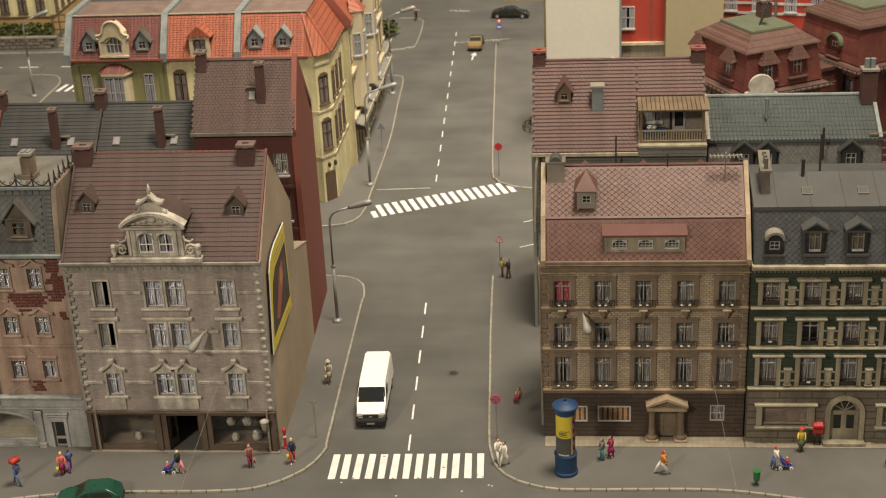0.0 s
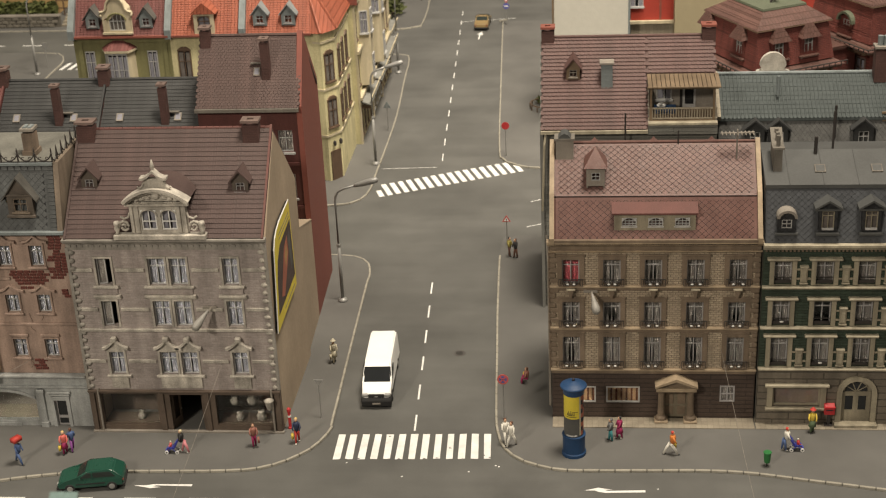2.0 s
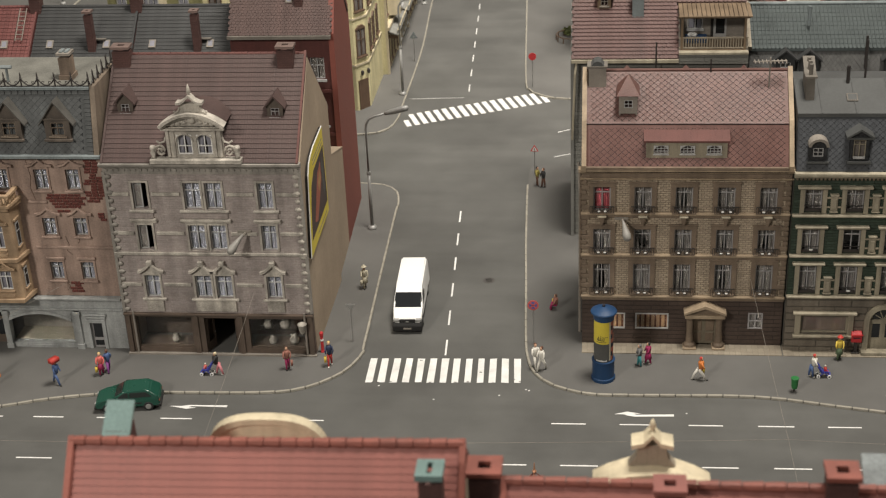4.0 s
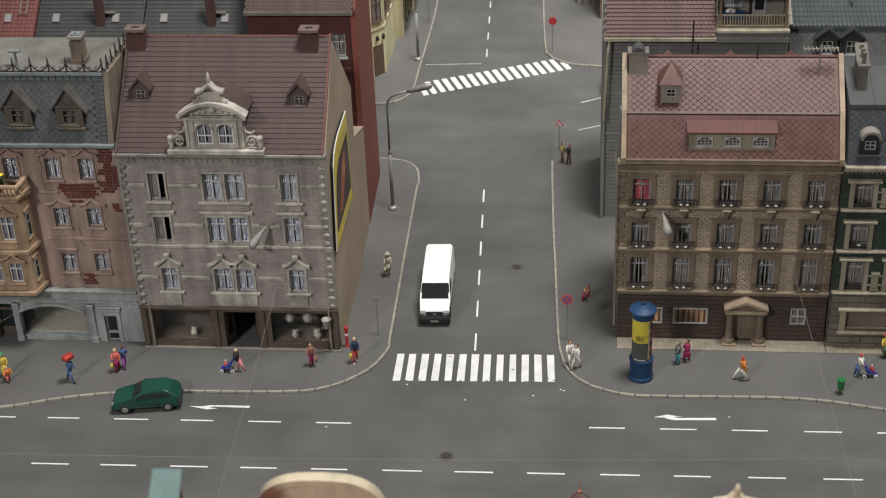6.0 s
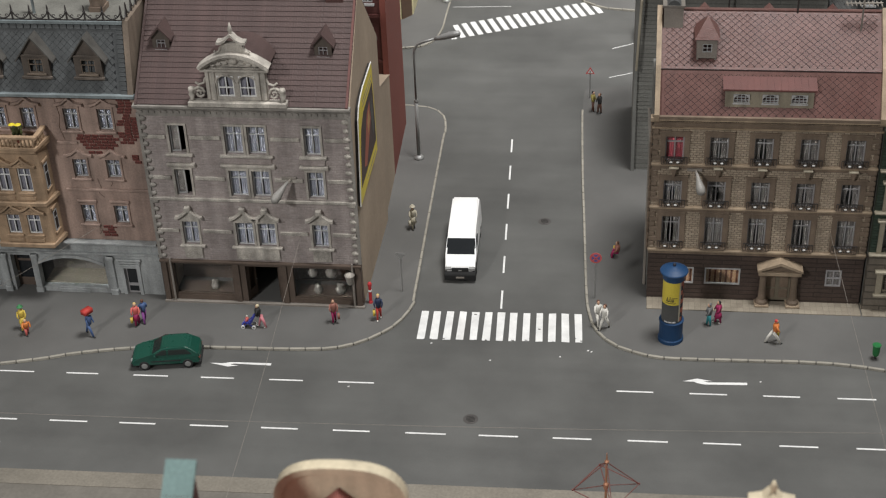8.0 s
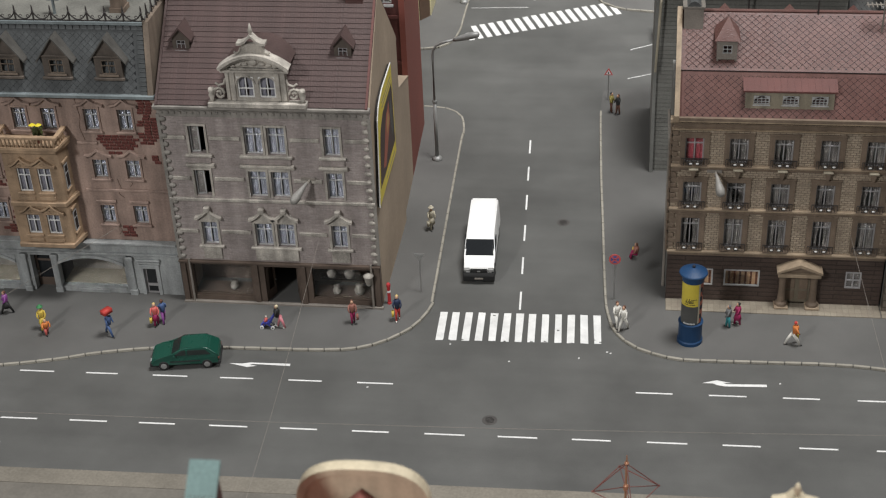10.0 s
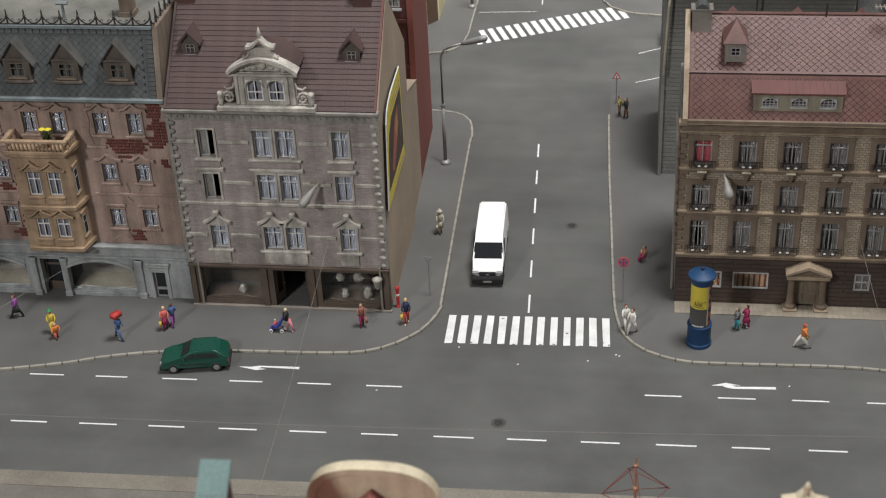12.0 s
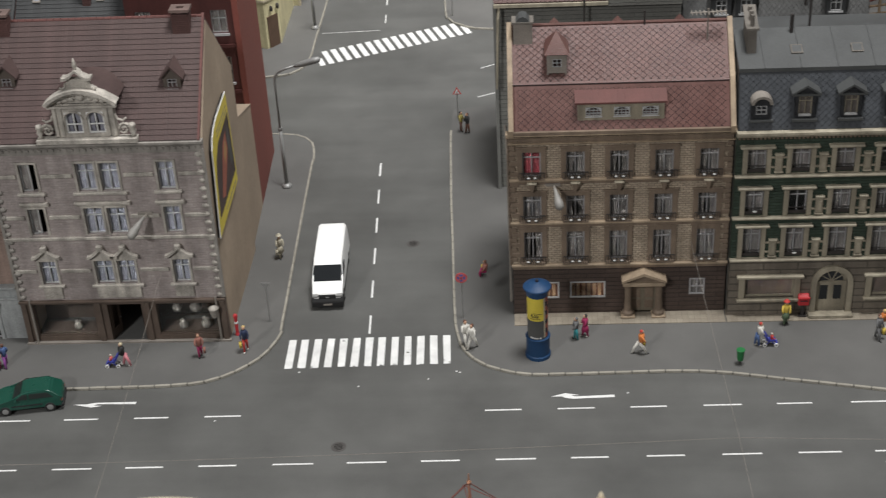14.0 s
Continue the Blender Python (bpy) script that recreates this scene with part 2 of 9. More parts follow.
G_WALL = material("dark_red_facade", (0.095, 0.03, 0.026), 0.7, scale=1, stain=0.3, grain=0.1, bump=0.2, streak=0.2)
G_SIDE = material("plain_red_gable", (0.20, 0.06, 0.045), 0.7, scale=0.4, stain=0.15, grain=0.05)
G_ROOF = material("umber_tile", (0.088, 0.053, 0.047), 0.6, scale=1.2, stain=0.3, grain=0.15, bump=0.35, rnd=0.07, streak=0.15)
L_ROOF = material("slate_grey_tile", (0.046, 0.0475, 0.048), 0.6, scale=1.2, stain=0.3, grain=0.15, bump=0.3, rnd=0.08, streak=0.2)
ORANGE = material("orange_tile", (0.35, 0.10, 0.058), 0.55, scale=1.5, stain=0.25, grain=0.1, bump=0.35, rnd=0.06, pattern=("brick", "XZ", 0.32, 9.0, 0.03, 1.5, (0.6, 0.55, 0.5)))
MAROON = material("maroon_tile", (0.17, 0.06, 0.055), 0.55, scale=1.5, stain=0.25, grain=0.1, bump=0.35, rnd=0.06, pattern=("brick", "XZ", 0.32, 9.0, 0.03, 1.5, (0.6, 0.55, 0.5)))
OLIVE = material("olive_render", (0.22, 0.21, 0.10), 0.7, scale=0.8, stain=0.2, streak=0.2)
YELLOW = material("yellow_render", (0.66, 0.60, 0.36), 0.7, scale=0.8, stain=0.25, streak=0.25)
ZINC = material("zinc_grey", (0.20, 0.23, 0.235), 0.5, scale=1, stain=0.25, streak=0.2)
WHITEWALL = material("blank_white_wall", (0.52, 0.51, 0.455), 0.75, scale=0.2, stain=0.1, grain=0.03)
TANWALL = material("blank_tan_wall", (0.33, 0.285, 0.185), 0.75, scale=0.2, stain=0.12, grain=0.03)
BRIGHTRED = material("bright_red_facade", (0.36, 0.045, 0.03), 0.7, scale=0.8, stain=0.2)
M_BRICK = material("mansion_red_brick", (0.19, 0.05, 0.04), 0.7, scale=1, stain=0.3, grain=0.12, bump=0.3, pattern=("brick", "XZ", 0.4, 0.15, 0.025, 1.2, (0.6, 0.6, 0.6)), streak=0.25)
COPPER = material("verdigris_sheet", (0.095, 0.11, 0.075), 0.6, scale=1, stain=0.3)
WHITE = material("white_plastic", (0.72, 0.72, 0.70), 0.5, scale=2, stain=0.15, grain=0.04)
FRAME_W = material("white_window_paint", (0.44, 0.44, 0.435), 0.55, scale=3, stain=0.25, streak=0.25)
FRAME_A = material("pale_window_paint", (0.58, 0.58, 0.58), 0.5, scale=3, stain=0.3, streak=0.25)
FRAME_G = material("grey_window_paint", (0.33, 0.32, 0.32), 0.55, scale=3, stain=0.25)
FRAME_B = material("brown_window_paint", (0.12, 0.075, 0.05), 0.55, scale=3, stain=0.25)
CURTAIN = material("net_curtain", (0.25, 0.25, 0.29), 0.9, scale=4, stain=0.3, grain=0.12)
CURT_G = material("grey_curtain", (0.17, 0.15, 0.137), 0.9, scale=4, stain=0.5, grain=0.2)
CURT_R = material("red_curtain", (0.24, 0.035, 0.045), 0.9, scale=4, stain=0.3)
CURT_T = material("striped_tan_curtain", (0.36, 0.22, 0.12), 0.9, scale=3, stain=0.4, pattern=("stack", "XZ", 0.32, 9.0, 0.07, 0.5, (0.25, 0.12, 0.08)))
# near-black: painted shade of rooms and gaps, also the manhole ribs
DARK = material("shade_and_rib_black", (0.02, 0.018, 0.016), 0.8)
METAL = material("galvanised_metal", (0.30, 0.30, 0.29), 0.45, metal=0.3, scale=2, stain=0.2, grain=0.05)
SIGNRED = material("sign_red", (0.45, 0.03, 0.035), 0.5, scale=3, stain=0.1)
SIGNCORAL = material("faded_sign_red", (0.52, 0.10, 0.095), 0.5, scale=3, stain=0.2)
SIGNBLUE = material("sign_blue", (0.09, 0.095, 0.28), 0.5, scale=3, stain=0.1)
BLUE = material("column_blue", (0.010, 0.045, 0.118), 0.5, scale=1.5, stain=0.2, grain=0.05)
YPOSTER = material("poster_yellow", (0.62, 0.50, 0.06), 0.55, scale=1.5, stain=0.12, grain=0.05)
GPOSTER = material("poster_grey", (0.09, 0.09, 0.085), 0.6, scale=1.5, stain=0.3)
RPOSTER = material("poster_coral", (0.34, 0.11, 0.07), 0.6, scale=1.5, stain=0.2)
INK = material("poster_ink", (0.02, 0.02, 0.03), 0.6, scale=2, stain=0.2)
PLUM = material("poster_plum", (0.075, 0.05, 0.045), 0.6, scale=1.5, stain=0.4, grain=0.15)
M_TILE = material("mansion_dark_tile", (0.115, 0.058, 0.048), 0.55, scale=1.5, stain=0.3, grain=0.12, bump=0.35, rnd=0.06, pattern=("brick", "XZ", 0.32, 0.4, 0.03, 1.5, (0.6, 0.55, 0.5)))
EDGING = material("worn_edging_stone", (0.21, 0.19, 0.155), 0.75, scale=0.8, stain=0.35, grain=0.12, bump=0.2)
TYRE = material("tyre_rubber", (0.02, 0.02, 0.02), 0.8)
VANWHITE = material("van_white", (0.80, 0.80, 0.78), 0.35, scale=1, stain=0.05, grain=0.02, bump=0.0, spec=0.5)
CARGREEN = material("car_green", (0.008, 0.062, 0.042), 0.28, scale=1, stain=0.1, grain=0.03, bump=0.02, spec=0.6)
CARBLACK = material("car_black", (0.012, 0.012, 0.013), 0.3, spec=0.6)
CARGOLD = material("car_ochre", (0.24, 0.165, 0.075), 0.4, scale=1, stain=0.1)
CARTINT = material("car_green_tinted_glass", (0.022, 0.03, 0.027), 0.2, spec=0.6, grain=0.0, bump=0.0, stain=0.2)
CARGLASS = material("car_dark_glass", (0.012, 0.014, 0.016), 0.12, spec=0.6, grain=0.0, bump=0.0, stain=0.1)
LEAF = material("bush_foliage", (0.085, 0.10, 0.03), 0.8, scale=4, stain=0.5, rnd=0.25)
GRANITE = material("dry_stone", (0.16, 0.145, 0.12), 0.8, scale=2, stain=0.4, rnd=0.15, bump=0.4)


# ---- mesh helpers (all sizes in full-size metres, built at 1:87) ----
def box(bm, x0, x1, y0, y1, z0, z1):
    vs = [bm.verts.new((x, y, z)) for z in (z0, z1) for x, y in ((x0, y0), (x1, y0), (x1, y1), (x0, y1))]
    for f in ((0, 3, 2, 1), (4, 5, 6, 7), (0, 1, 5, 4), (1, 2, 6, 5), (2, 3, 7, 6), (3, 0, 4, 7)):
        bm.faces.new([vs[i] for i in f])
    return bm


def prism(bm, pts, axis, a0, a1):
    """A polygon in the other two axes, drawn out along one axis."""
    def at(p, a):
        return {"x": (a, p[0], p[1]), "y": (p[0], a, p[1]), "z": (p[0], p[1], a)}[axis]
    lo, hi = [bm.verts.new(at(p, a0)) for p in pts], [bm.verts.new(at(p, a1)) for p in pts]
    bm.faces.new(lo), bm.faces.new(hi[::-1])
    for i in range(len(pts)):
        j = (i + 1) % len(pts)
        bm.faces.new((lo[i], lo[j], hi[j], hi[i]))
    return bm


def lathe(bm, profile, n=16, cx=0, cy=0, cz=0):
    rings = [[bm.verts.new((cx + r * math.cos(6.28319 * i / n), cy + r * math.sin(6.28319 * i / n), cz + z)) for i in range(n)] for r, z in profile]
    for a, b in zip(rings, rings[1:]):
        for i in range(n):
            bm.faces.new((a[i], a[(i + 1) % n], b[(i + 1) % n], b[i]))
    bm.faces.new(rings[0][::-1]), bm.faces.new(rings[-1])
    return bm


def tube(bm, pts, radius, n=8):
    """A round bar through points; radius is one number or one for each point."""
    pts = [Vector(p) for p in pts]
    rad = radius if isinstance(radius, (list, tuple)) else [radius] * len(pts)
    rings = []
    for i, p in enumerate(pts):
        d = (pts[min(i + 1, len(pts) - 1)] - pts[max(i - 1, 0)]).normalized()
        q = d.to_track_quat("Z", "Y")
        rings.append([bm.verts.new(p + q @ Vector((rad[i] * math.cos(6.28319 * k / n), rad[i] * math.sin(6.28319 * k / n), 0))) for k in range(n)])
    for a, b in zip(rings, rings[1:]):
        for k in range(n):
            bm.faces.new((a[k], a[(k + 1) % n], b[(k + 1) % n], b[k]))
    bm.faces.new(rings[0][::-1]), bm.faces.new(rings[-1])
    return bm


def ball(bm, x, y, z, rx, ry=None, rz=None, u=10, v=7):
    got = bmesh.ops.create_uvsphere(bm, u_segments=u, v_segments=v, radius=1.0)["verts"]
    for w in got:
        w.co = Vector((x + w.co.x * rx, y + w.co.y * (ry or rx), z + w.co.z * (rz or rx)))
    return bm


def finish(bm, name, mats, smooth=False, bevel=0.0):
    if bevel:
        bmesh.ops.bevel(bm, geom=bm.edges[:], offset=bevel, segments=1, affect="EDGES", clamp_overlap=True)
    bmesh.ops.recalc_face_normals(bm, faces=bm.faces[:])
    for v in bm.verts:
        v.co *= K
    me = bpy.data.meshes.new(name)
    bm.to_mesh(me)
    bm.free()
    for m in mats if isinstance(mats, (list, tuple)) else [mats]:
        me.materials.append(m)
    if smooth:
        for f in me.polygons:
            f.use_smooth = True
    return me


def part(name, bm, mats, parent, label="", smooth=False, bevel=0.0, at=None):
    """One bmesh (or one ready mesh) as one mesh object under a thing or a part."""
    me = bm if isinstance(bm, bpy.types.Mesh) else finish(bm, name, mats, smooth, bevel)
    ob = new(name, me)
    ob.parent = parent
    if at is not None:
        ob.matrix_basis = at
    return tagged(ob, label) if label else ob


def at(x, y, z, rx=0, ry=0, rz=0):
    return pose(x * K, y * K, z * K, rx, ry, rz)


def thing(name, x, y, z, rz, label, category, group="", kind=""):
    ob = new(name)
    ob.empty_display_size = 0.005
    ob.matrix_basis = at(x, y, z, 0, 0, rz)
    return tagged(ob, label, category, group, kind)


def solid(name, bm, mats, label, category, kind="", group="", smooth=False, bevel=0.0, m=None):
    """A thing or piece of the setting that is a single mesh."""
    ob = new(name, finish(bm, name, mats, smooth, bevel))
    if m is not None:
        ob.matrix_basis = m
    return tagged(ob, label, category, group, kind)


def wall_mesh(bm, u0, u1, z0, z1, holes, y0=0.0, y1=0.4):
    """A wall along x with openings through it."""
    us = sorted({u0, u1, *(h[0] for h in holes), *(h[1] for h in holes)})
    zs = sorted({z0, z1, *(h[2] for h in holes), *(h[3] for h in holes)})
    inside = lambda a, b: any(h[0] < a < h[1] and h[2] < b < h[3] for h in holes)
    cell = {(i, j): not inside((us[i] + us[i + 1]) / 2, (zs[j] + zs[j + 1]) / 2) for i in range(len(us) - 1) for j in range(len(zs) - 1)}
    vert = {}

    def v(i, j, k):
        if (i, j, k) not in vert:
            vert[i, j, k] = bm.verts.new((us[i], (y0, y1)[k], zs[j]))
        return vert[i, j, k]

    for (i, j), full in cell.items():
        if not full:
            continue
        bm.faces.new((v(i, j, 0), v(i + 1, j, 0), v(i + 1, j + 1, 0), v(i, j + 1, 0)))
        bm.faces.new((v(i, j, 1), v(i, j + 1, 1), v(i + 1, j + 1, 1), v(i + 1, j, 1)))
        for di, dj, a, b in ((-1, 0, (0, 0), (0, 1)), (1, 0, (1, 0), (1, 1)), (0, -1, (0, 0), (1, 0)), (0, 1, (0, 1), (1, 1))):
            if not cell.get((i + di, j + dj), False):
                bm.faces.new((v(i + a[0], j + a[1], 0), v(i + b[0], j + b[1], 0), v(i + b[0], j + b[1], 1), v(i + a[0], j + a[1], 1)))
    return bm


CACHE = {}


def window(parent, u, z, w, h, y=0.0, frame_mat=None, cols=2, bars=(0.68,), curtain=None, bar=0.07, deep=0.16, arch=False, curtain_gap=0.07, name="window", pane=True):
    """A casement: frame with bars, pane and curtain, its lower left corner at u, z and the wall's face at y."""
    frame_mat = frame_mat or FRAME_W
    key = (round(w, 2), round(h, 2), frame_mat.name, cols, bars, bar, arch)
    if key not in CACHE:
        bm = bmesh.new()
        d0, d1 = 0.0, 0.08
        # one moulded frame with an opening for each pane
        xs = [bar * 0.6] + [w * c / cols for c in range(1, cols)] + [w - bar * 0.6]
        zs = [bar * 0.6] + [h * q for q in bars] + [h - bar * 0.6]
        g = bar * 0.4
        wall_mesh(bm, 0, w, 0, h, [(xa + g, xb - g, za + g, zb - g) for xa, xb in zip(xs, xs[1:]) for za, zb in zip(zs, zs[1:])], d0, d1)
        if arch:
            for s in (0, 1):
                pts = [(s * w, h), (s * w, h - w * 0.42)] + [(w / 2 + (1 if s else -1) * w / 2 * math.cos(a), h - w * 0.42 + w * 0.42 * math.sin(a)) for a in (0.4, 0.8, 1.2, 1.5708)]
                prism(bm, pts, "y", d0 - 0.1, d0 + 0.05)
        fr = finish(bm, "frame", frame_mat)
        bm = bmesh.new()
        box(bm, bar * 0.7, w - bar * 0.7, 0.035, 0.05, bar * 0.7, h - bar * 0.7)
        gl = finish(bm, "pane", GLASS)
        CACHE[key] = fr, gl
    fr, gl = CACHE[key]
    ob = part(name, fr, None, parent, at=at(u, y + deep, z))
    if pane:
        p = part("pane", gl, None, ob)
        p.visible_shadow = False
    if curtain is not None:
        k2 = (round(w, 2), round(h, 2), curtain.name, curtain_gap)
        if k2 not in CACHE:
            bm = bmesh.new()
            half = [(0.02, w / 2 - curtain_gap * w / 2), (w / 2 + curtain_gap * w / 2, w - 0.02)] if curtain_gap else [(0.02, w - 0.02)]
            for a, b in half:
                n = 9
                for y1 in (0.0, 0.02):
                    rows = []
                    for zz, pinch in ((0.03, 0.86), (h * 0.38, 0.78), (h * 0.72, 0.93), (h - 0.03, 1.0)):
                        mid = a if a < w / 2 and curtain_gap else b
                        pinch = 1 - (1 - pinch) * min(1.0, curtain_gap * 8)
                        rows.append([bm.verts.new((mid + ((a + (b - a) * i / n) - mid) * pinch, 0.13 + y1 + 0.016 * math.cos(i * 2.4), zz)) for i in range(n + 1)])
                    for r0, r1 in zip(rows, rows[1:]):
                        for i in range(n):
                            bm.faces.new((r0[i], r0[i + 1], r1[i + 1], r1[i]))
            CACHE[k2] = finish(bm, "curtain", curtain)
        part("curtain", CACHE[k2], None, ob)
    return ob


def moulding(parent, name, mat, x0, x1, y, z, deep, high):
    """A stepped cornice on a wall face at y, from z up."""
    return part(name, prism(bmesh.new(), [(y + 0.02, z), (y - deep * 0.45, z), (y - deep * 0.6, z + high * 0.45), (y - deep, z + high * 0.6), (y - deep, z + high), (y + 0.02, z + high)], "x", x0, x1), mat, parent)


def courses(parent, mat, x0, x1, y0, z0, y1, z1, n, lift=0.07, name="tile_course", jag=0.02, tile=0.0, nose=0.22):
    """Overlapping tile courses up a slope from (y0, z0) to (y1, z1): one board-like piece a course."""
    d = Vector((0, y1 - y0, z1 - z0))
    up = Vector((0, -d.z, d.y)).normalized()
    if up.z < 0:
        up = -up
    step = d / n
    L = x1 - x0
    bm = bmesh.new()
    prof = [Vector((0, 0, 0)) + up * 0.005, up * lift, step * 1.12 + up * 0.025, step * 1.12]
    if tile:
        # one row of separate round-cornered tiles
        n_t = int(L / tile)
        s, w = step * 1.1, L / n_t
        for i in range(n_t):
            a, b, q = i * w + 0.02 * nose + 0.002, (i + 1) * w - 0.02 * nose - 0.002, w * nose
            top = [bm.verts.new(Vector((x, 0, 0)) + s * f + up * (lift * (1 - f) + 0.025 * f)) for x, f in ((a + q, 0.0), (b - q, 0.0), (b, 0.9 * nose), (b, 1.0), (a, 1.0), (a, 0.9 * nose))]
            low = [bm.verts.new(v.co - up * 0.06) for v in top]
            bm.faces.new(top)
            for j in range(6):
                bm.faces.new((low[j], low[(j + 1) % 6], top[(j + 1) % 6], top[j]))
    else:
        prism(bm, [(p.y, p.z) for p in prof], "x", 0, L)
    me = finish(bm, name, mat)
    for i in range(n):
        part(name, me, None, parent, at=at(x0 + (i % 2 - 0.5) * tile * 0.5 + random.uniform(-jag, jag), y0 + step.y * i, z0 + step.z * i, random.uniform(-0.2, 0.2), 0, 0))


def brickwork(parent, mat, u0, u1, z0, z1, holes, long, high, proud=0.028, y=0.0, seed=1):
    """Running-bond bricks on a wall face at y, proud of their joints, cut at openings; too small to lift out one by one."""
    rnd = random.Random(seed)
    verts, faces = [], []
    joint = 0.028
    for r in range(int((z1 - z0) / high)):
        za, zb = z0 + r * high, z0 + (r + 1) * high - joint
        spans = [(u0, u1)]
        for a, b, c, d in holes:
            if zb > c and za < d:
                spans = [q for m, n in spans for q in ((m, min(n, a)), (max(m, b), n)) if q[1] - q[0] > 0.05]
        k0 = -(r % 2) * 0.5
        for m, n in spans:
            for k in range(int((u1 - u0) / long) + 2):
                a, b = max(m, u0 + (k + k0) * long), min(n, u0 + (k + 1 + k0) * long - joint)
                if b - a < 0.06:
                    continue
                f = y - proud * rnd.uniform(0.6, 1.25)
                e = 0.014
                i = len(verts)
                verts += [(q[0] * K, q[1] * K, q[2] * K) for q in ((a, y + 0.01, za), (b, y + 0.01, za), (b, y + 0.01, zb), (a, y + 0.01, zb), (a + e, f, za + e), (b - e, f, za + e), (b - e, f, zb - e), (a + e, f, zb - e))]
                faces += [(i + 4, i + 5, i + 6, i + 7), (i, i + 1, i + 5, i + 4), (i + 1, i + 2, i + 6, i + 5), (i + 2, i + 3, i + 7, i + 6), (i + 3, i, i + 4, i + 7)]
    me = bpy.data.meshes.new("brickwork")
    me.from_pydata(verts, [], faces)
    me.materials.append(mat)
    ob = part("brickwork", me, None, parent)
    ob["kind"] = "stuff"
    return ob


def slab(parent, name, mat, pts, x0, x1, thick=0.12, label=""):
    """A roof plane: a (y, z) polyline given thickness downwards, drawn out along x."""
    low = [(y, z - thick * 1.4) for y, z in pts]
    return part(name, prism(bmesh.new(), pts + low[::-1], "x", x0, x1), mat, parent, label)


def diamonds(parent, mat, x0, x1, y0, z0, y1, z1, w, h, loose, name="roof_tile", lift=0.03, g=0.47):
    """Rhombic tiles on a slope. Those with x below loose are pieces of their own, the rest one joined mesh."""
    d = Vector((0, y1 - y0, z1 - z0))
    n, s = d.length, d.normalized()
    up = Vector((0, -s.z, s.y))
    if up.z < 0:
        up = -up

    def tile(bm, o):
        c = [o - s * h * g * 1.0 + up * lift, o + Vector((w * g, 0, 0)) + up * lift * 0.5, o + s * h * g + up * 0.012, o - Vector((w * g, 0, 0)) + up * lift * 0.5]
        top = [bm.verts.new(q) for q in c]
        low = [bm.verts.new(q - up * 0.035) for q in c]
        bm.faces.new(top)
        for i in range(4):
            bm.faces.new((low[i], low[(i + 1) % 4], top[(i + 1) % 4], top[i]))

    one = bmesh.new()
    tile(one, Vector((0, 0, 0)))
    me = finish(one, name, mat)
    rest, count = bmesh.new(), 0
    for r in range(int(n / (h / 2)) + 1):
        a = r * h / 2
        if a > n - h * 0.3 or a < h * 0.2:
            continue
        for c in range(int((x1 - x0) / w) + 1):
            x = x0 + w * (c + (0.5 if r % 2 else 0.0))
            if x > x1 - w * 0.4 or x < x0 + w * 0.4:
                continue
            o = Vector((x, y0, z0)) + s * a
            if x < loose:
                part(name, me, None, parent, at=at(o.x, o.y, o.z, random.uniform(-1.5, 1.5), random.uniform(-1.0, 1.0), 0))
                count += 1
            else:
                tile(rest, o)
    # straight starter and top courses close the serrated edges
    for a, b in ((-0.02, h * 0.34), (n - h * 0.62, n)):
        o = [Vector((0, y0, z0)) + s * q + up * r for q, r in ((a, 0.012), (b, 0.006), (b, -0.03), (a, -0.03))]
        part("starter_course", prism(bmesh.new(), [(q.y, q.z) for q in o], "x", x0 + 0.01, x1 - 0.01), mat, parent)
    o = [Vector((0, y0, z0)) + s * q + up * r for q, r in ((0, 0.01), (n, 0.004), (n, -0.03), (0, -0.03))]
    for a, b in ((x0, x0 + w * 0.55), (x1 - w * 0.55, x1)):
        part("edge_course", prism(bmesh.new(), [(q.y, q.z) for q in o], "x", a, b), mat, parent)
    if len(rest.verts):
        ob = part("roof_tiles", rest, mat, parent)
        ob["kind"] = "stuff"
    return count


def chimney(parent, x, y, z0, z1, w, d, mat, cap, flue=True, name="chimney"):
    ob = part(name, box(bmesh.new(), x - w / 2, x + w / 2, y - d / 2, y + d / 2, z0, z1), mat, parent, bevel=0.02)
    bm = bmesh.new()
    wall_mesh(bm, -w / 2 - 0.06, w / 2 + 0.06, -d / 2 - 0.06, d / 2 + 0.06, [(-w * 0.2, w * 0.2, -d * 0.2, d * 0.2)] if flue else [], 0, 0.16)
    bmesh.ops.rotate(bm, verts=bm.verts[:], matrix=Matrix.Rotation(radians(90), 3, "X"), cent=(0, 0, 0))
    me = finish(bm, "cap", cap)
    part("cap", me, None, ob, at=at(x, y, z1 + 0.16))
    return ob


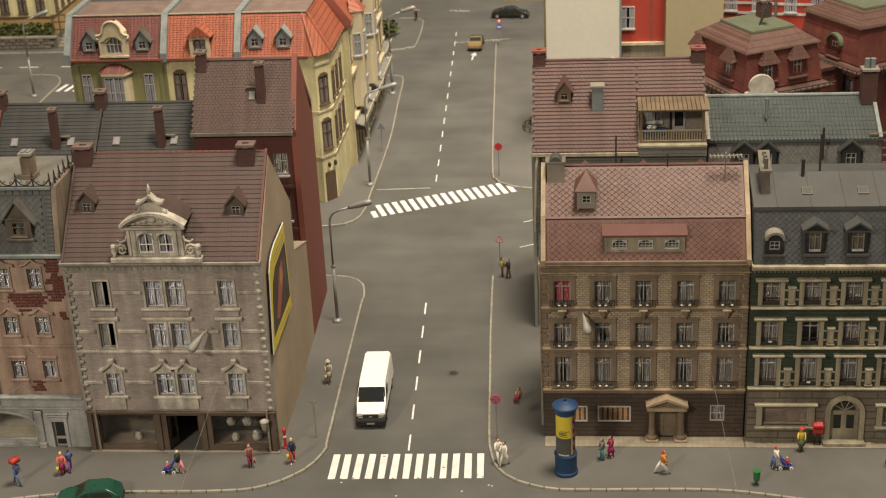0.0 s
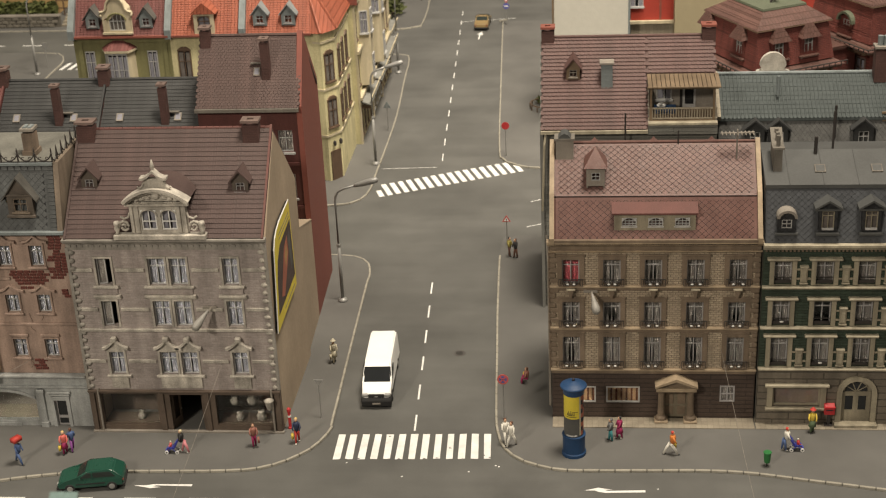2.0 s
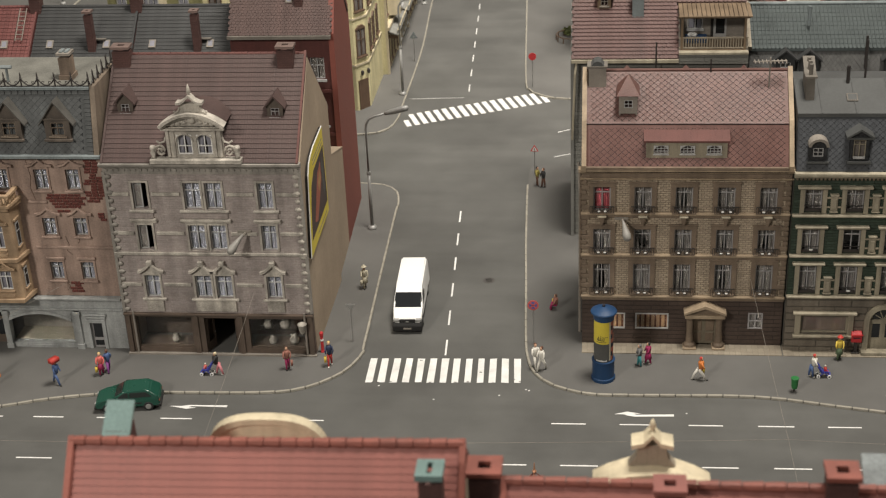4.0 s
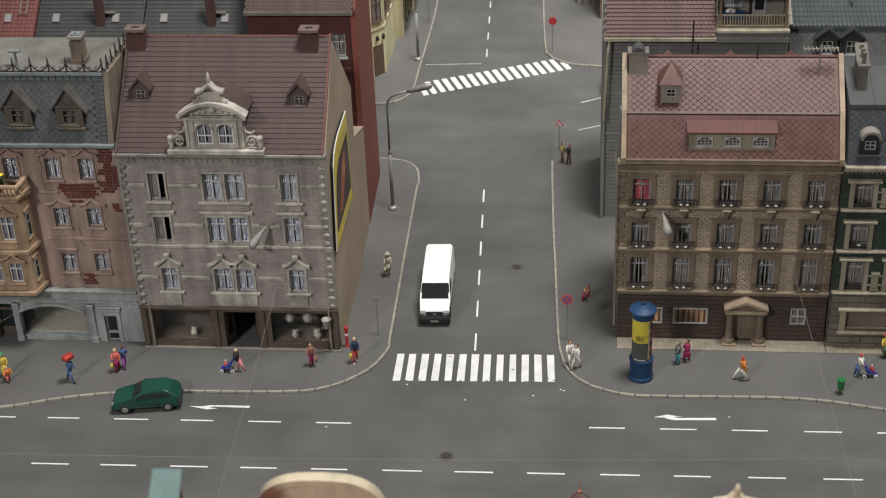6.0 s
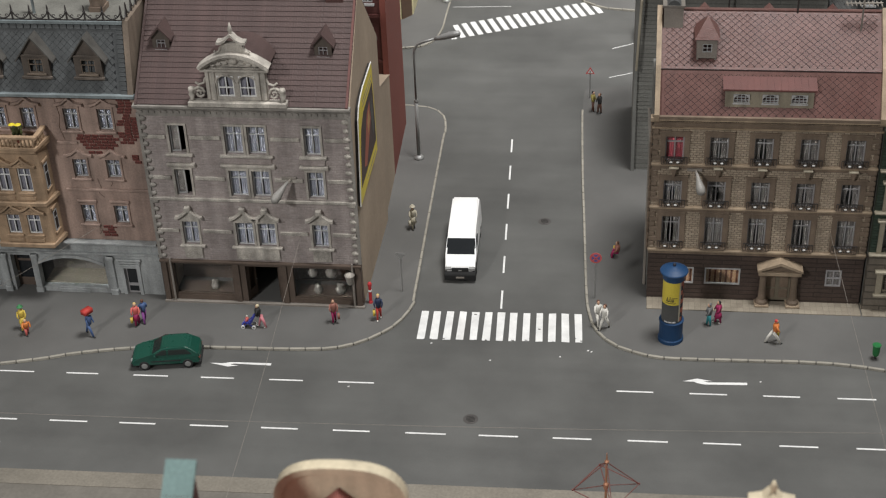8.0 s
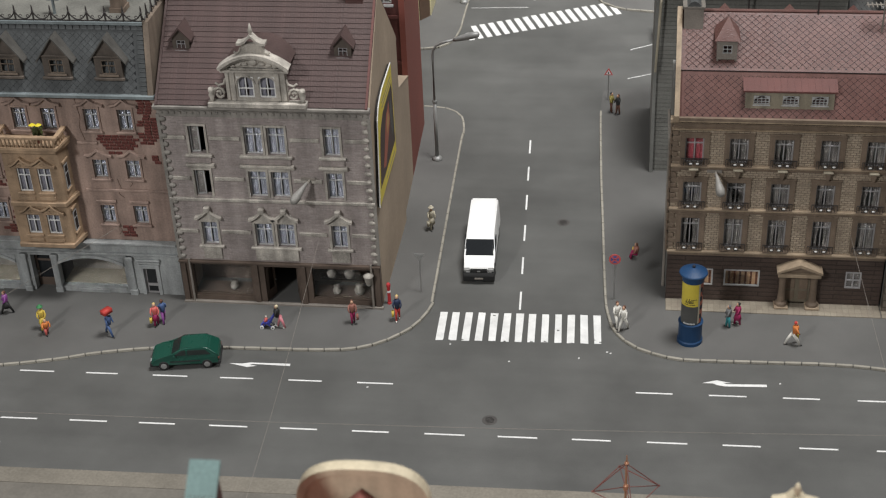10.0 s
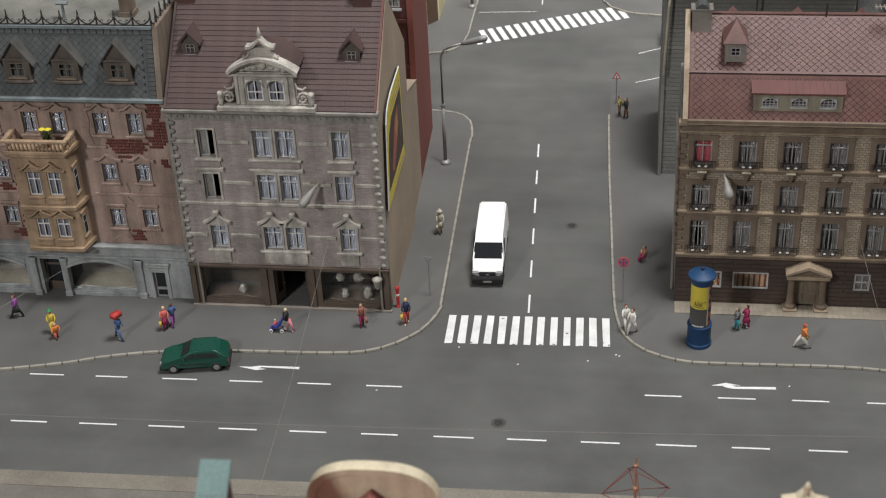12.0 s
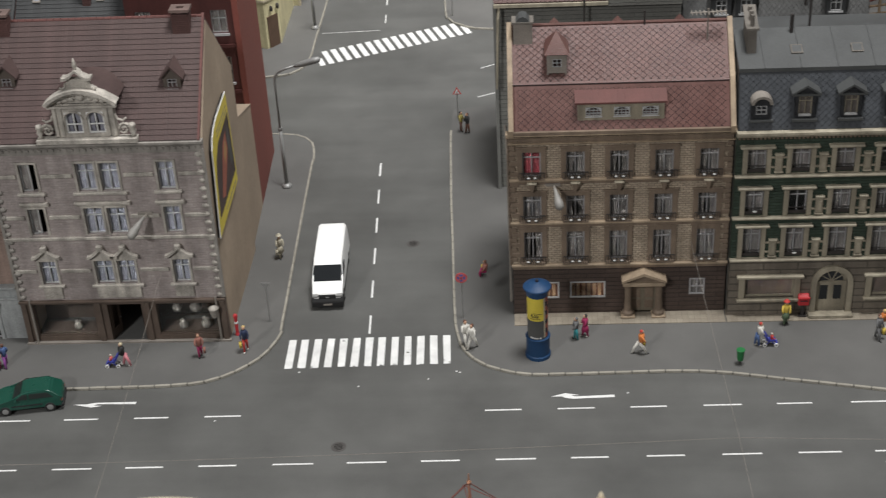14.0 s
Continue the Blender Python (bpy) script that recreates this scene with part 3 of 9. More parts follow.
def dormer(parent, x, y, z, w, h, depth, wall, roof, frame_mat=None, peak=0.7, over=0.18, name="dormer"):
    """A small gabled dormer standing on a slope: front at y, running back by depth."""
    ob = part(name, wall_mesh(bmesh.new(), -w / 2, w / 2, 0, h, [(-w * 0.27, w * 0.27, h * 0.2, h * 0.82)], 0, 0.1), wall, parent, at=at(x, y, z))
    part("cheek", box(bmesh.new(), -w / 2, -w / 2 + 0.08, 0.1, depth, 0, h), wall, ob)
    part("cheek", box(bmesh.new(), w / 2 - 0.08, w / 2, 0.1, depth, 0, h), wall, ob)
    part("gable", prism(bmesh.new(), [(-w / 2, h), (w / 2, h), (0, h + peak)], "y", 0, 0.12), wall, ob)
    for s in (-1, 1):
        bm = bmesh.new()
        prism(bm, [(0, h + peak + 0.14), (s * (w / 2 + over), h - over * peak / (w / 2) + 0.12), (s * (w / 2 + over), h - over * peak / (w / 2)), (0, h + peak + 0.01)], "y", -0.18, depth + 0.6)
        part("roof", bm, roof, ob)
    window(ob, -w * 0.27, h * 0.2, w * 0.54, h * 0.62, 0.0, frame_mat or DORMER, 2, (0.6,), None, bar=0.05, deep=0.03, pane=False)
    part("sill", box(bmesh.new(), -w * 0.36, w * 0.36, -0.1, 0.02, h * 0.12, h * 0.19), frame_mat or DORMER, ob)
    return ob


# ---- ground, pavements, markings ----
solid("ground", box(bmesh.new(), -300, 300, -200, 400, -0.6, 0), ASPHALT, "grey painted model road surface", "road", "structure")


def smooth_line(ctrl, per=8):
    """A Catmull-Rom line through control points."""
    p = [Vector((*c, 0)) for c in ctrl]
    p = [p[0] * 2 - p[1]] + p + [p[-1] * 2 - p[-2]]
    out = []
    for i in range(1, len(p) - 2):
        for k in range(per):
            t = k / per
            a, b, c, d = p[i - 1:i + 3]
            out.append(0.5 * ((2 * b) + (c - a) * t + (2 * a - 5 * b + 4 * c - d) * t * t + (3 * b - a - 3 * c + d) * t ** 3))
    return out + [p[-2]]


def pavement(name, ctrl, closing, stone=0.95, high=0.13, label="grey painted pavement with pale kerb stones", stones=True, bare=1e9, half=0.08):
    line = smooth_line(ctrl)
    ob = solid(name, prism(bmesh.new(), [(q.x, q.y) for q in line] + closing, "z", -0.05, high), PAVE, label, "pavement", "structure")
    if not stones:
        return ob
    bm = bmesh.new()
    box(bm, -stone / 2 + 0.02, stone / 2 - 0.02, -half, half, -0.02, high + 0.05)
    me = finish(bm, "kerb_stone", KERB, bevel=0.035)
    # walk along the line stone by stone
    seg, left = 0, stone / 2
    pos = line[0].copy()
    while seg < len(line) - 1:
        room = (line[seg + 1] - pos).length
        if room < left:
            left -= room
            seg += 1
            pos = line[seg].copy()
            continue
        d = (line[seg + 1] - pos).normalized()
        pos = pos + d * left
        left = stone
        if pos.y > bare:
            continue
        part("kerb_stone", me, None, ob, at=at(pos.x, pos.y, random.uniform(-0.008, 0.008), 0, 0, math.degrees(math.atan2(d.y, d.x)) + random.uniform(-0.7, 0.7)))
    return ob


pavement("pavement_west", [(-60, -13.5), (-39, -9.5), (-33, -7.8), (-29.5, -7.1), (-26, -6.82), (-20, -6.62), (-17.4, -6.06), (-15.3, -4.35), (-14.25, -2.1), (-14.2, 0), (-14.45, 9), (-14.7, 19), (-14.72, 21.3), (-15.2, 23.4), (-16.6, 24.6), (-20, 25)], [(-60, 25)])
pavement("pavement_east", [(-1.5, 28.9), (-3.9, 28.3), (-4.72, 26.9), (-4.43, 16.4), (-4.05, 8.7), (-3.65, 0.7), (-3.4, -1.8), (-2.9, -3.6), (-1.9, -4.9), (-0.6, -5.65), (0.8, -6.05), (3, -6.1), (9, -5.98), (12, -6.2), (15.6, -6.95), (20.6, -8.0), (34, -11)], [(34, 28.9)], bare=24.5)
pavement("pavement_north_west", [(-46, 34.6), (-24, 35.0), (-19.8, 35.2), (-17.9, 36.1), (-17.1, 38.4), (-17.0, 43), (-16.95, 57), (-17.5, 70), (-17.75, 76.5), (-18.3, 78.6), (-20, 79.2)], [(-46, 79.2)], stone=1.2, half=0.07)
pavement("pavement_north_east", [(-7.9, 92), (-7.95, 90), (-6.9, 66), (-6.1, 49), (-5.55, 45.9), (-4.3, 44.5), (-2.3, 43.7), (4, 43.2), (30, 43)], [(30, 92)], stone=1.2, half=0.07)
pavement("pavement_corner_plot", [(-30, 88.5), (-21, 89.3), (-18.6, 90.2), (-17.8, 92), (-17.9, 101), (-18.8, 103.3), (-22, 104)], [(-30, 104)], stone=1.4, half=0.07)
pavement("pavement_far_west", [(-90, 90.5), (-75, 91.2), (-60, 91.2), (-52, 91.5)], [(-52, 99), (-90, 99)], stone=1.6)
pavement("pavement_island", [(-58.3, 66), (-58.2, 74.5), (-58.3, 78.3), (-59.3, 80.8), (-60.8, 81.6), (-64, 82)], [(-72, 82), (-72, 66)], stone=1.6)
# near side of the main street
near = solid("pavement_south", prism(bmesh.new(), [(-70, -18.9), (40, -17.2), (40, -36), (-70, -36)], "z", -0.05, 0.13), NEARPAVE, "beige-grey pavement in front of near houses", "pavement", "structure")
part("kerb_band", prism(bmesh.new(), [(-70, -18.85), (40, -17.15), (40, -18.3), (-70, -20.0)], "z", -0.04, 0.16), EDGING, near, "worn stone edging")
# flagstone plinth in front of the right-hand houses
for a, b in ((0.02, 12.62), (12.68, 27)):
    solid("pavement_plinth", box(bmesh.new(), a, b, -1.25, 0.1, 0.0, 0.2), SLAB, "pale beige slab along the house fronts", "pavement", "structure", bevel=0.02)


def marking(name, corners, label, group, z=0.006):
    bm = bmesh.new()
    prism(bm, corners, "z", -0.004, z)
    return solid(name, bm, LINE, label, "road marking", "structure", group)


# near crossing: hand-cut stripes
for i in range(13):
    f = i / 12
    x0, xt = -13.47 + 9.33 * f, -13.53 + 9.27 * f
    j = [random.uniform(-0.03, 0.03) for _ in range(8)]
    yb, yt = -5.03 + 0.26 * f, -2.13 + 0.24 * f
    marking("crossing_stripe", [(x0 + j[0], yb + j[1]), (x0 + 0.44 + j[2], yb + j[3] + 0.01), (xt + 0.44 + j[4], yt + j[5]), (xt + j[6], yt + j[7])], "worn white zebra crossing stripe on grey road", "zebra stripes")
for i in range(18):
    f = i / 17
    x, y = -16.0 + 12.0 * f, 37.2 + 5.75 * f
    dx, dy = (-0.95, 2.5) if i else (-0.5, 1.4)
    marking("crossing_stripe", [(x, y), (x + 0.42, y + 0.18), (x + 0.42 + dx, y + 0.18 + dy), (x + dx, y + dy)], "white slanting zebra crossing stripe on grey road", "far zebra stripes")
# dashes of the side street
for i in range(6):
    y0 = -1.6 + 3.93 * i
    x = -8.8 - 0.044 * y0
    marking("lane_dash", [(x - 0.06, y0), (x + 0.06, y0), (x - 0.02, y0 + 1.95), (x - 0.14, y0 + 1.95)], "white centre line dash on grey road", "side street dashes")
for i in range(13):
    y0 = 45.8 + 4.12 * i
    x = -11.2 - 0.04 * (y0 - 45)
    marking("lane_dash", [(x - 0.045, y0), (x + 0.045, y0), (x - 0.03, y0 + 1.8), (x - 0.12, y0 + 1.8)], "white centre line dash on grey road", "side street dashes")
marking("stop_line", [(-16.6, 43.9), (-11.6, 44.2), (-11.6, 44.26), (-16.6, 43.96)], "thin pale stop line on grey road", "stop lines", 0.004)
marking("stop_line", [(-13.2, 92.2), (-6.5, 93.6), (-6.5, 93.68), (-13.2, 92.28)], "thin pale stop line on grey road", "stop lines", 0.004)
marking("lane_mark", [(-2.85, 30.5), (-0.6, 31.65), (-0.57, 31.73), (-2.82, 30.6)], "thin pale line on grey road", "thin lines")
marking("lane_mark", [(-2.7, 35.85), (-0.6, 37.15), (-0.57, 37.25), (-2.67, 35.97)], "thin pale line on grey road", "thin lines")
# lanes of the main street
for x0 in [-61.4 + 4.0 * i for i in range(12)] + [-1.64 + 4.03 * i for i in range(9)]:
    y = -9.22 + 0.0143 * x0
    w = 2.0 + random.uniform(-0.12, 0.12)
    marking("lane_dash", [(x0, y - 0.05), (x0 + w, y - 0.02), (x0 + w, y + 0.09), (x0, y + 0.06)], "white lane dash on grey road", "main street dashes")
for i in range(26):
    x0 = -60.84 + 3.99 * i
    y = -13.46 + 0.0165 * x0
    w = 2.1 + random.uniform(-0.12, 0.15)
    marking("lane_dash", [(x0, y - 0.06), (x0 + w, y - 0.03), (x0 + w, y + 0.08), (x0, y + 0.05)], "white lane dash on grey road", "main street dashes")
for x, y in ((-25.2, -8.19), (2.06, -8.2)):
    bm = bmesh.new()
    if x < -20:
        prism(bm, [(x, y), (x + 1.1, y - 0.28), (x + 1.7, y - 0.13), (x + 1.2, y - 0.1), (x + 1.4, y + 0.03), (x + 3.6, y - 0.02), (x + 3.6, y + 0.2), (x + 1.2, y + 0.15), (x + 0.75, y + 0.02)], "z", -0.004, 0.006)
        solid("turn_arrow", bm, LINE, "white painted turn arrow on grey road", "road marking", "structure", "turn arrows")
        continue
    prism(bm, [(x, y + 0.12), (x + 0.8, y + 0.42), (x + 1.62, y + 0.22), (x + 1.12, y + 0.22), (x + 1.35, y + 0.1), (x + 3.55, y + 0.22), (x + 3.55, y + 0.0), (x + 1.2, y - 0.1), (x + 0.78, y + 0.0), (x + 0.6, y + 0.12)], "z", -0.004, 0.006)
    solid("turn_arrow", bm, LINE, "white painted turn arrow on grey road", "road marking", "structure", "turn arrows")
bm = bmesh.new()
prism(bm, [(-10.6, 84.9), (-10.42, 84.9), (-10.4, 86.7), (-10.1, 86.6), (-10.3, 88.0), (-10.8, 87.0), (-10.55, 86.8)], "z", -0.004, 0.006)
solid("turn_arrow", bm, LINE, "white painted turn arrow on grey road", "road marking", "structure", "turn arrows")
for i in range(9):
    x0, y0 = -48 + 6.6 * i, 113 - 1.1 * i
    marking("lane_dash", [(x0, y0), (x0 + 2.6, y0 - 0.4), (x0 + 2.6, y0 - 0.25), (x0, y0 + 0.15)], "thin white lane dash on far road", "far dashes")
for i in range(5):
    x0 = -76 + 5.2 * i
    marking("lane_dash", [(x0, 85.2), (x0 + 3, 85.2), (x0 + 3, 85.4), (x0, 85.4)], "thin white lane dash on far road", "far dashes")
for i in range(5):
    x0 = -57.9 + 1.0 * i
    marking("crossing_stripe", [(x0, 75.5), (x0 + 0.45, 75.5), (x0 + 0.85, 78.1), (x0 + 0.4, 78.1)], "white zebra stripe on far road", "far west zebra")
for i in range(4):
    marking("crossing_stripe", [(-24.5, 80.6 + 1.5 * i), (-20.4, 81.6 + 1.5 * i), (-20.4, 82.3 + 1.5 * i), (-24.5, 81.3 + 1.5 * i)], "white zebra stripe at the far corner", "corner zebra")
# chips where the stripe foil has lifted
for i, (f, r) in enumerate(((0.02, 0.0), (0.05, 0.0), (0.14, 0.02), (0.33, 0.9), (0.35, 0.0), (0.42, 0.0), (0.58, 0.01), (0.67, 0.03), (0.74, 0.42), (0.83, 0.0), (0.985, 0.12), (1.02, 0.04))):
    x, y = -13.45 + 9.3 * f + random.uniform(0.05, 0.3), -5.03 + 0.26 * f + 2.9 * r
    w, h = random.uniform(0.08, 0.2), random.uniform(0.06, 0.13)
    bm = prism(bmesh.new(), [(x, y - 0.03), (x + w, y - 0.04), (x + w * 0.8, y + h * 0.6), (x + w * 0.45, y + h * 0.4), (x + w * 0.2, y + h)], "z", 0.0, 0.009)
    solid("worn_chip", bm, ASPHALT, "small grey chip worn out of white crossing stripe", "road wear", "structure", "worn chips")
# specks of spilt paint
for x, y in ((-3.4, -5.6), (-3.2, -5.7), (-12.6, -5.45), (-16.8, -9.9), (-5.0, -6.3), (6.3, -7.9), (-9.0, -6.9)):
    marking("paint_speck", [(x, y), (x + 0.1, y + 0.02), (x + 0.12, y + 0.1), (x + 0.02, y + 0.09)], "tiny white paint speck on road", "paint specks", 0.008)


def manhole(x, y):
    ob = thing("manhole_cover", x, y, 0, 20, "round dark grey cast manhole cover in road", "manhole", "manholes")
    dark = material("cast_cover", (0.075, 0.07, 0.065), 0.6, scale=4, stain=0.3)
    bm = bmesh.new()
    lathe(bm, [(0.42, 0.0), (0.42, 0.012), (0.35, 0.016), (0.34, 0.008), (0.05, 0.008)], 20)
    part("lid", bm, dark, ob)
    for i in range(-2, 3):
        part("rib", box(bmesh.new(), -0.26 + abs(i) * 0.04, 0.26 - abs(i) * 0.04, i * 0.11 - 0.025, i * 0.11 + 0.025, 0.008, 0.018), DARK, ob)


manhole(-6.67, 8.68), manhole(-9.54, -12.27), manhole(-9.0, 120)


# ---- grey gabled corner house (A) ----
def shell(ob, x0, x1, yf, yb, z1, side, back=None, gable=None):
    """Side and back walls of a house; gable: (ridge y, ridge z) closes the ends up to the roof."""
    for a, b in ((x0, x0 + 0.35), (x1 - 0.35, x1)):
        pts = [(yf, 0), (yb, 0), (yb, z1)] + ([gable] if gable else []) + [(yf, z1)]
        part("side_wall", prism(bmesh.new(), pts, "x", a, b), side, ob)
    part("back_wall", box(bmesh.new(), x0 + 0.36, x1 - 0.36, yb - 0.35, yb, 0, z1), back or side, ob)


def house_a():
    x0, x1, yf, yb = -29.45, -17.1, -2.05, 8.2
    ob = thing("town_house", x0, yf, 0, 0, "grey-brown brick corner house with ornate stone gable and dark shop front", "house", "front row houses")
    W, D = x1 - x0, yb - yf
    cols = [(1.68, 0.95), (4.95, 1.05), (6.3, 1.05), (9.6, 0.95)]
    rows = [(10.55, 1.8), (7.7, 1.75), (4.28, 1.6)]
    holes = [(u, u + w, z, z + h) for u, w in cols for z, h in rows]
    shop = [(0.75, 4.35, 0.55, 2.85), (5.2, 7.3, 0.12, 2.8), (8.15, 11.75, 0.55, 2.8)]
    part("wall", wall_mesh(bmesh.new(), 0, W, 3.05, 13.45, holes), A_WALL, ob)
    part("shop_front", wall_mesh(bmesh.new(), 0, W, 0.0, 3.04, shop, -0.05, 0.3), A_SHOP, ob, "dark brown timber shop front")
    shell(ob, 0, W, 0.41, D, 13.5, A_SIDE, gable=(5.1, 18.62))
    # unseen black floor added over the shop, so that the rooms stay dark
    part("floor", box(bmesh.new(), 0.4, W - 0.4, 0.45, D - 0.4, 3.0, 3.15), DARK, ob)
    part("shop_floor", box(bmesh.new(), 0.4, W - 0.4, 0.32, D - 0.4, 0.0, 0.12), STONE, ob)
    for a, b in ((0.4, 5.0), (7.5, W - 0.4)):
        part("partition", box(bmesh.new(), a, b, 2.6, 2.7, 0.13, 2.99), A_SHOP, ob)
    for a in (4.98, 7.4):
        part("entrance_side", box(bmesh.new(), a, a + 0.1, 0.32, 2.6, 0.13, 2.99), A_SHOP, ob)
    for i, (u0, u1, z0, z1) in enumerate(shop):
        if i == 1:
            for a in (u0 + 0.02, u1 - 0.5):
                door = part("door", wall_mesh(bmesh.new(), 0, 0.9, 0, 2.4, [(0.15, 0.75, 0.6, 2.2)], 0, 0.07), A_SHOP, ob, at=at(a if a < 6 else a + 0.45, 0.3, 0.13, 0, 0, 70 if a < 6 else 110))
                part("handle", ball(bmesh.new(), 0.82, -0.04, 1.05, 0.05), METAL, door)
            continue
        p = part("shop_window", box(bmesh.new(), u0, u1, 0.1, 0.13, z0, z1), GLASS, ob)
        p.visible_shadow = False
        part("shop_window_rail", box(bmesh.new(), u0, u1, 0.02, 0.09, z0, z0 + 0.12), A_SHOP, ob)
        part("display_shelf", box(bmesh.new(), u0, u1, 0.4, 1.6, z0 - 0.1, z0), A_SHOP, ob)
        vase = [(0.02, 0), (0.28, 0.05), (0.36, 0.35), (0.2, 0.55), (0.27, 0.7), (0.02, 0.72)]
        spots = [(u0 + 0.95, 1.1, 0.95, 0.85), (u0 + 2.1, 1.1, 0.95, 1.05), (u0 + 1.3, 0.7, 0.0, 0.8), (u0 + 2.7, 0.75, 0.0, 0.95)] if i else [(u0 + 2.2, 0.8, 0.0, 0.8)]
        if i:
            part("glass_shelf", box(bmesh.new(), u0 + 0.3, u1 - 0.6, 0.85, 1.4, z0 + 0.9, z0 + 0.94), GLASS, ob)
        for sx, sy, sz, k in spots:
            part("display_vase", lathe(bmesh.new(), [(r * k, z * k + sz + z0) for r, z in vase], 12, sx, sy), STONE, ob, "pale vase on show", smooth=True)
    for u in (0.0, 4.5, 7.45, W - 0.35):
        part("shop_pilaster", box(bmesh.new(), u, u + 0.33, -0.17, -0.05, 0, 2.95), A_SHOP, ob, bevel=0.02)
    moulding(ob, "shop_cornice", A_SHOP, -0.05, W + 0.05, 0.0, 2.9, 0.25, 0.25)
    part("step", box(bmesh.new(), -0.05, W + 0.1, -0.3, -0.06, 0.0, 0.24), STONE, ob)
    # windows: open ones in the first column
    for ci, (u, w) in enumerate(cols):
        for ri, (z, h) in enumerate(rows):
            is_open = ci == 0 and ri < 2
            if not is_open:
                window(ob, u, z, w, h, 0.0, FRAME_A, 2, (0.68,), CURTAIN, deep=0.15)
            else:
                fr = part("window", wall_mesh(bmesh.new(), 0, w * 0.58, 0, h - 0.04, [(0.07, w * 0.5, 0.08, h - 0.12)], 0, 0.06), FRAME_W, ob, "window leaf standing open", at=at(u + 0.02, 0.1, z + 0.02, 0, 0, 8))
                part("pane", box(bmesh.new(), 0.07, w * 0.5, 0.02, 0.035, 0.08, h - 0.12), GLASS, fr).visible_shadow = False
                part("curtain", box(bmesh.new(), 0.05, w * 0.52, 0.1, 0.12, 0.05, h - 0.1), CURT_G, fr)
            # surround
            s = 0.13
            a0, a1 = (u - s, u + w + s)
            bm = wall_mesh(bmesh.new(), a0, a1, z - 0.04, z + h + s, [(u, u + w, z - 0.039, z + h)], -0.07, 0.02)
            part("window_surround", bm, A_TRIM, ob)
    groups = [(1.5, 2.85), (4.72, 7.6), (9.4, 10.75)]
    for a, b in groups:
        part("sill", box(bmesh.new(), a - 0.12, b + 0.12, -0.24, 0.02, 10.38, 10.52), A_TRIM, ob, bevel=0.02)
        part("apron", box(bmesh.new(), a, b, -0.09, 0.02, 9.92, 10.37), A_WALL, ob)
        moulding(ob, "lintel", A_TRIM, a - 0.16, b + 0.16, 0.0, 9.62, 0.26, 0.28)
        part("sill", box(bmesh.new(), a - 0.1, b + 0.1, -0.22, 0.02, 4.12, 4.26), A_TRIM, ob, bevel=0.02)
        part("apron", box(bmesh.new(), a + 0.12, b - 0.12, -0.1, 0.02, 3.3, 4.1), A_TRIM, ob, bevel=0.02)
    # curved hoods over the lowest row
    for c in (2.16, 5.47, 6.83, 10.08):
        pts = []
        for i in range(-6, 7):
            t = i / 6
            pts.append((c + 0.82 * t, 6.05 + 0.62 * (1 - abs(t)) ** 1.6 + 0.06 * abs(t)))
        prof = [(p[0], p[1] + 0.16) for p in pts]
        part("window_hood", prism(bmesh.new(), pts + prof[::-1], "y", -0.3, 0.02), A_TRIM, ob)
        part("window_hood_field", prism(bmesh.new(), [(c - 0.6, 5.98), (c + 0.6, 5.98), (c + 0.3, 6.25), (c, 6.62), (c - 0.3, 6.25)], "y", -0.1, 0.02), A_TRIM, ob)
        part("keystone", box(bmesh.new(), c - 0.17, c + 0.17, -0.36, 0.02, 6.72, 6.98), A_TRIM, ob, bevel=0.03)
    part("window_hood_link", box(bmesh.new(), 5.85, 6.45, -0.29, 0.02, 6.08, 6.3), A_TRIM, ob, bevel=0.03)
    # string courses, broken by the windows
    part("string_course", box(bmesh.new(), -0.03, W + 0.03, -0.16, 0.02, 7.35, 7.55), A_TRIM, ob, bevel=0.03)
    for z in (11.45, 8.75, 5.1):
        for a, b in ((0.05, 1.45), (2.9, 4.7), (7.65, 9.35), (10.8, W - 0.05)):
            part("string_course", box(bmesh.new(), a, b, -0.1, 0.02, z, z + 0.24), A_TRIM, ob, bevel=0.03)
    # rounded corner stones
    for i in range(18):
        z = 3.4 + i * 0.55
        for u in (0.24, W - 0.24):
            part("quoin", ball(bmesh.new(), u, -0.02, z, 0.26 if i % 2 else 0.2, 0.14, 0.17, 8, 6), A_TRIM if u > 1 else A_EAVE, ob, smooth=True)
    for u in (0.03, W - 0.03):
        part("corner_strip", box(bmesh.new(), u - 0.1, u + 0.1, -0.1, 0.05, 3.2, 13.1), A_EAVE, ob)
    # eaves
    part("frieze", box(bmesh.new(), 0, W, -0.06, 0.02, 12.95, 13.4), A_EAVE, ob)
    for i in range(34):
        part("dentil", box(bmesh.new(), 0.16 + i * 0.365, 0.33 + i * 0.365, -0.13, -0.061, 13.16, 13.3), A_EAVE, ob)
    moulding(ob, "eaves_cornice", A_EAVE, -0.12, W + 0.12, 0.0, 13.41, 0.42, 0.32)
    # roof
    ey, ez, ry, rz = -0.2, 13.72, 5.1, 18.85
    slab(ob, "roof", A_ROOF, [(ey, ez), (ry, rz), (D + 0.3, 13.2)], 0.02, W - 0.02, 0.15, "brown tiled pitched roof")
    courses(ob, A_ROOF, 0.02, W - 0.02, ey, ez + 0.03, ry - 0.05, rz + 0.02, 23, 0.065, jag=0.008)
    for u in (0.0, W - 0.14):
        bm = prism(bmesh.new(), [(ey - 0.05, ez - 0.1), (ry, rz + 0.1), (ry, rz + 0.24), (ey - 0.08, ez + 0.08)], "x", u, u + 0.14)
        part("verge", bm, C_SHED if u > 1 else A_ROOF, ob)
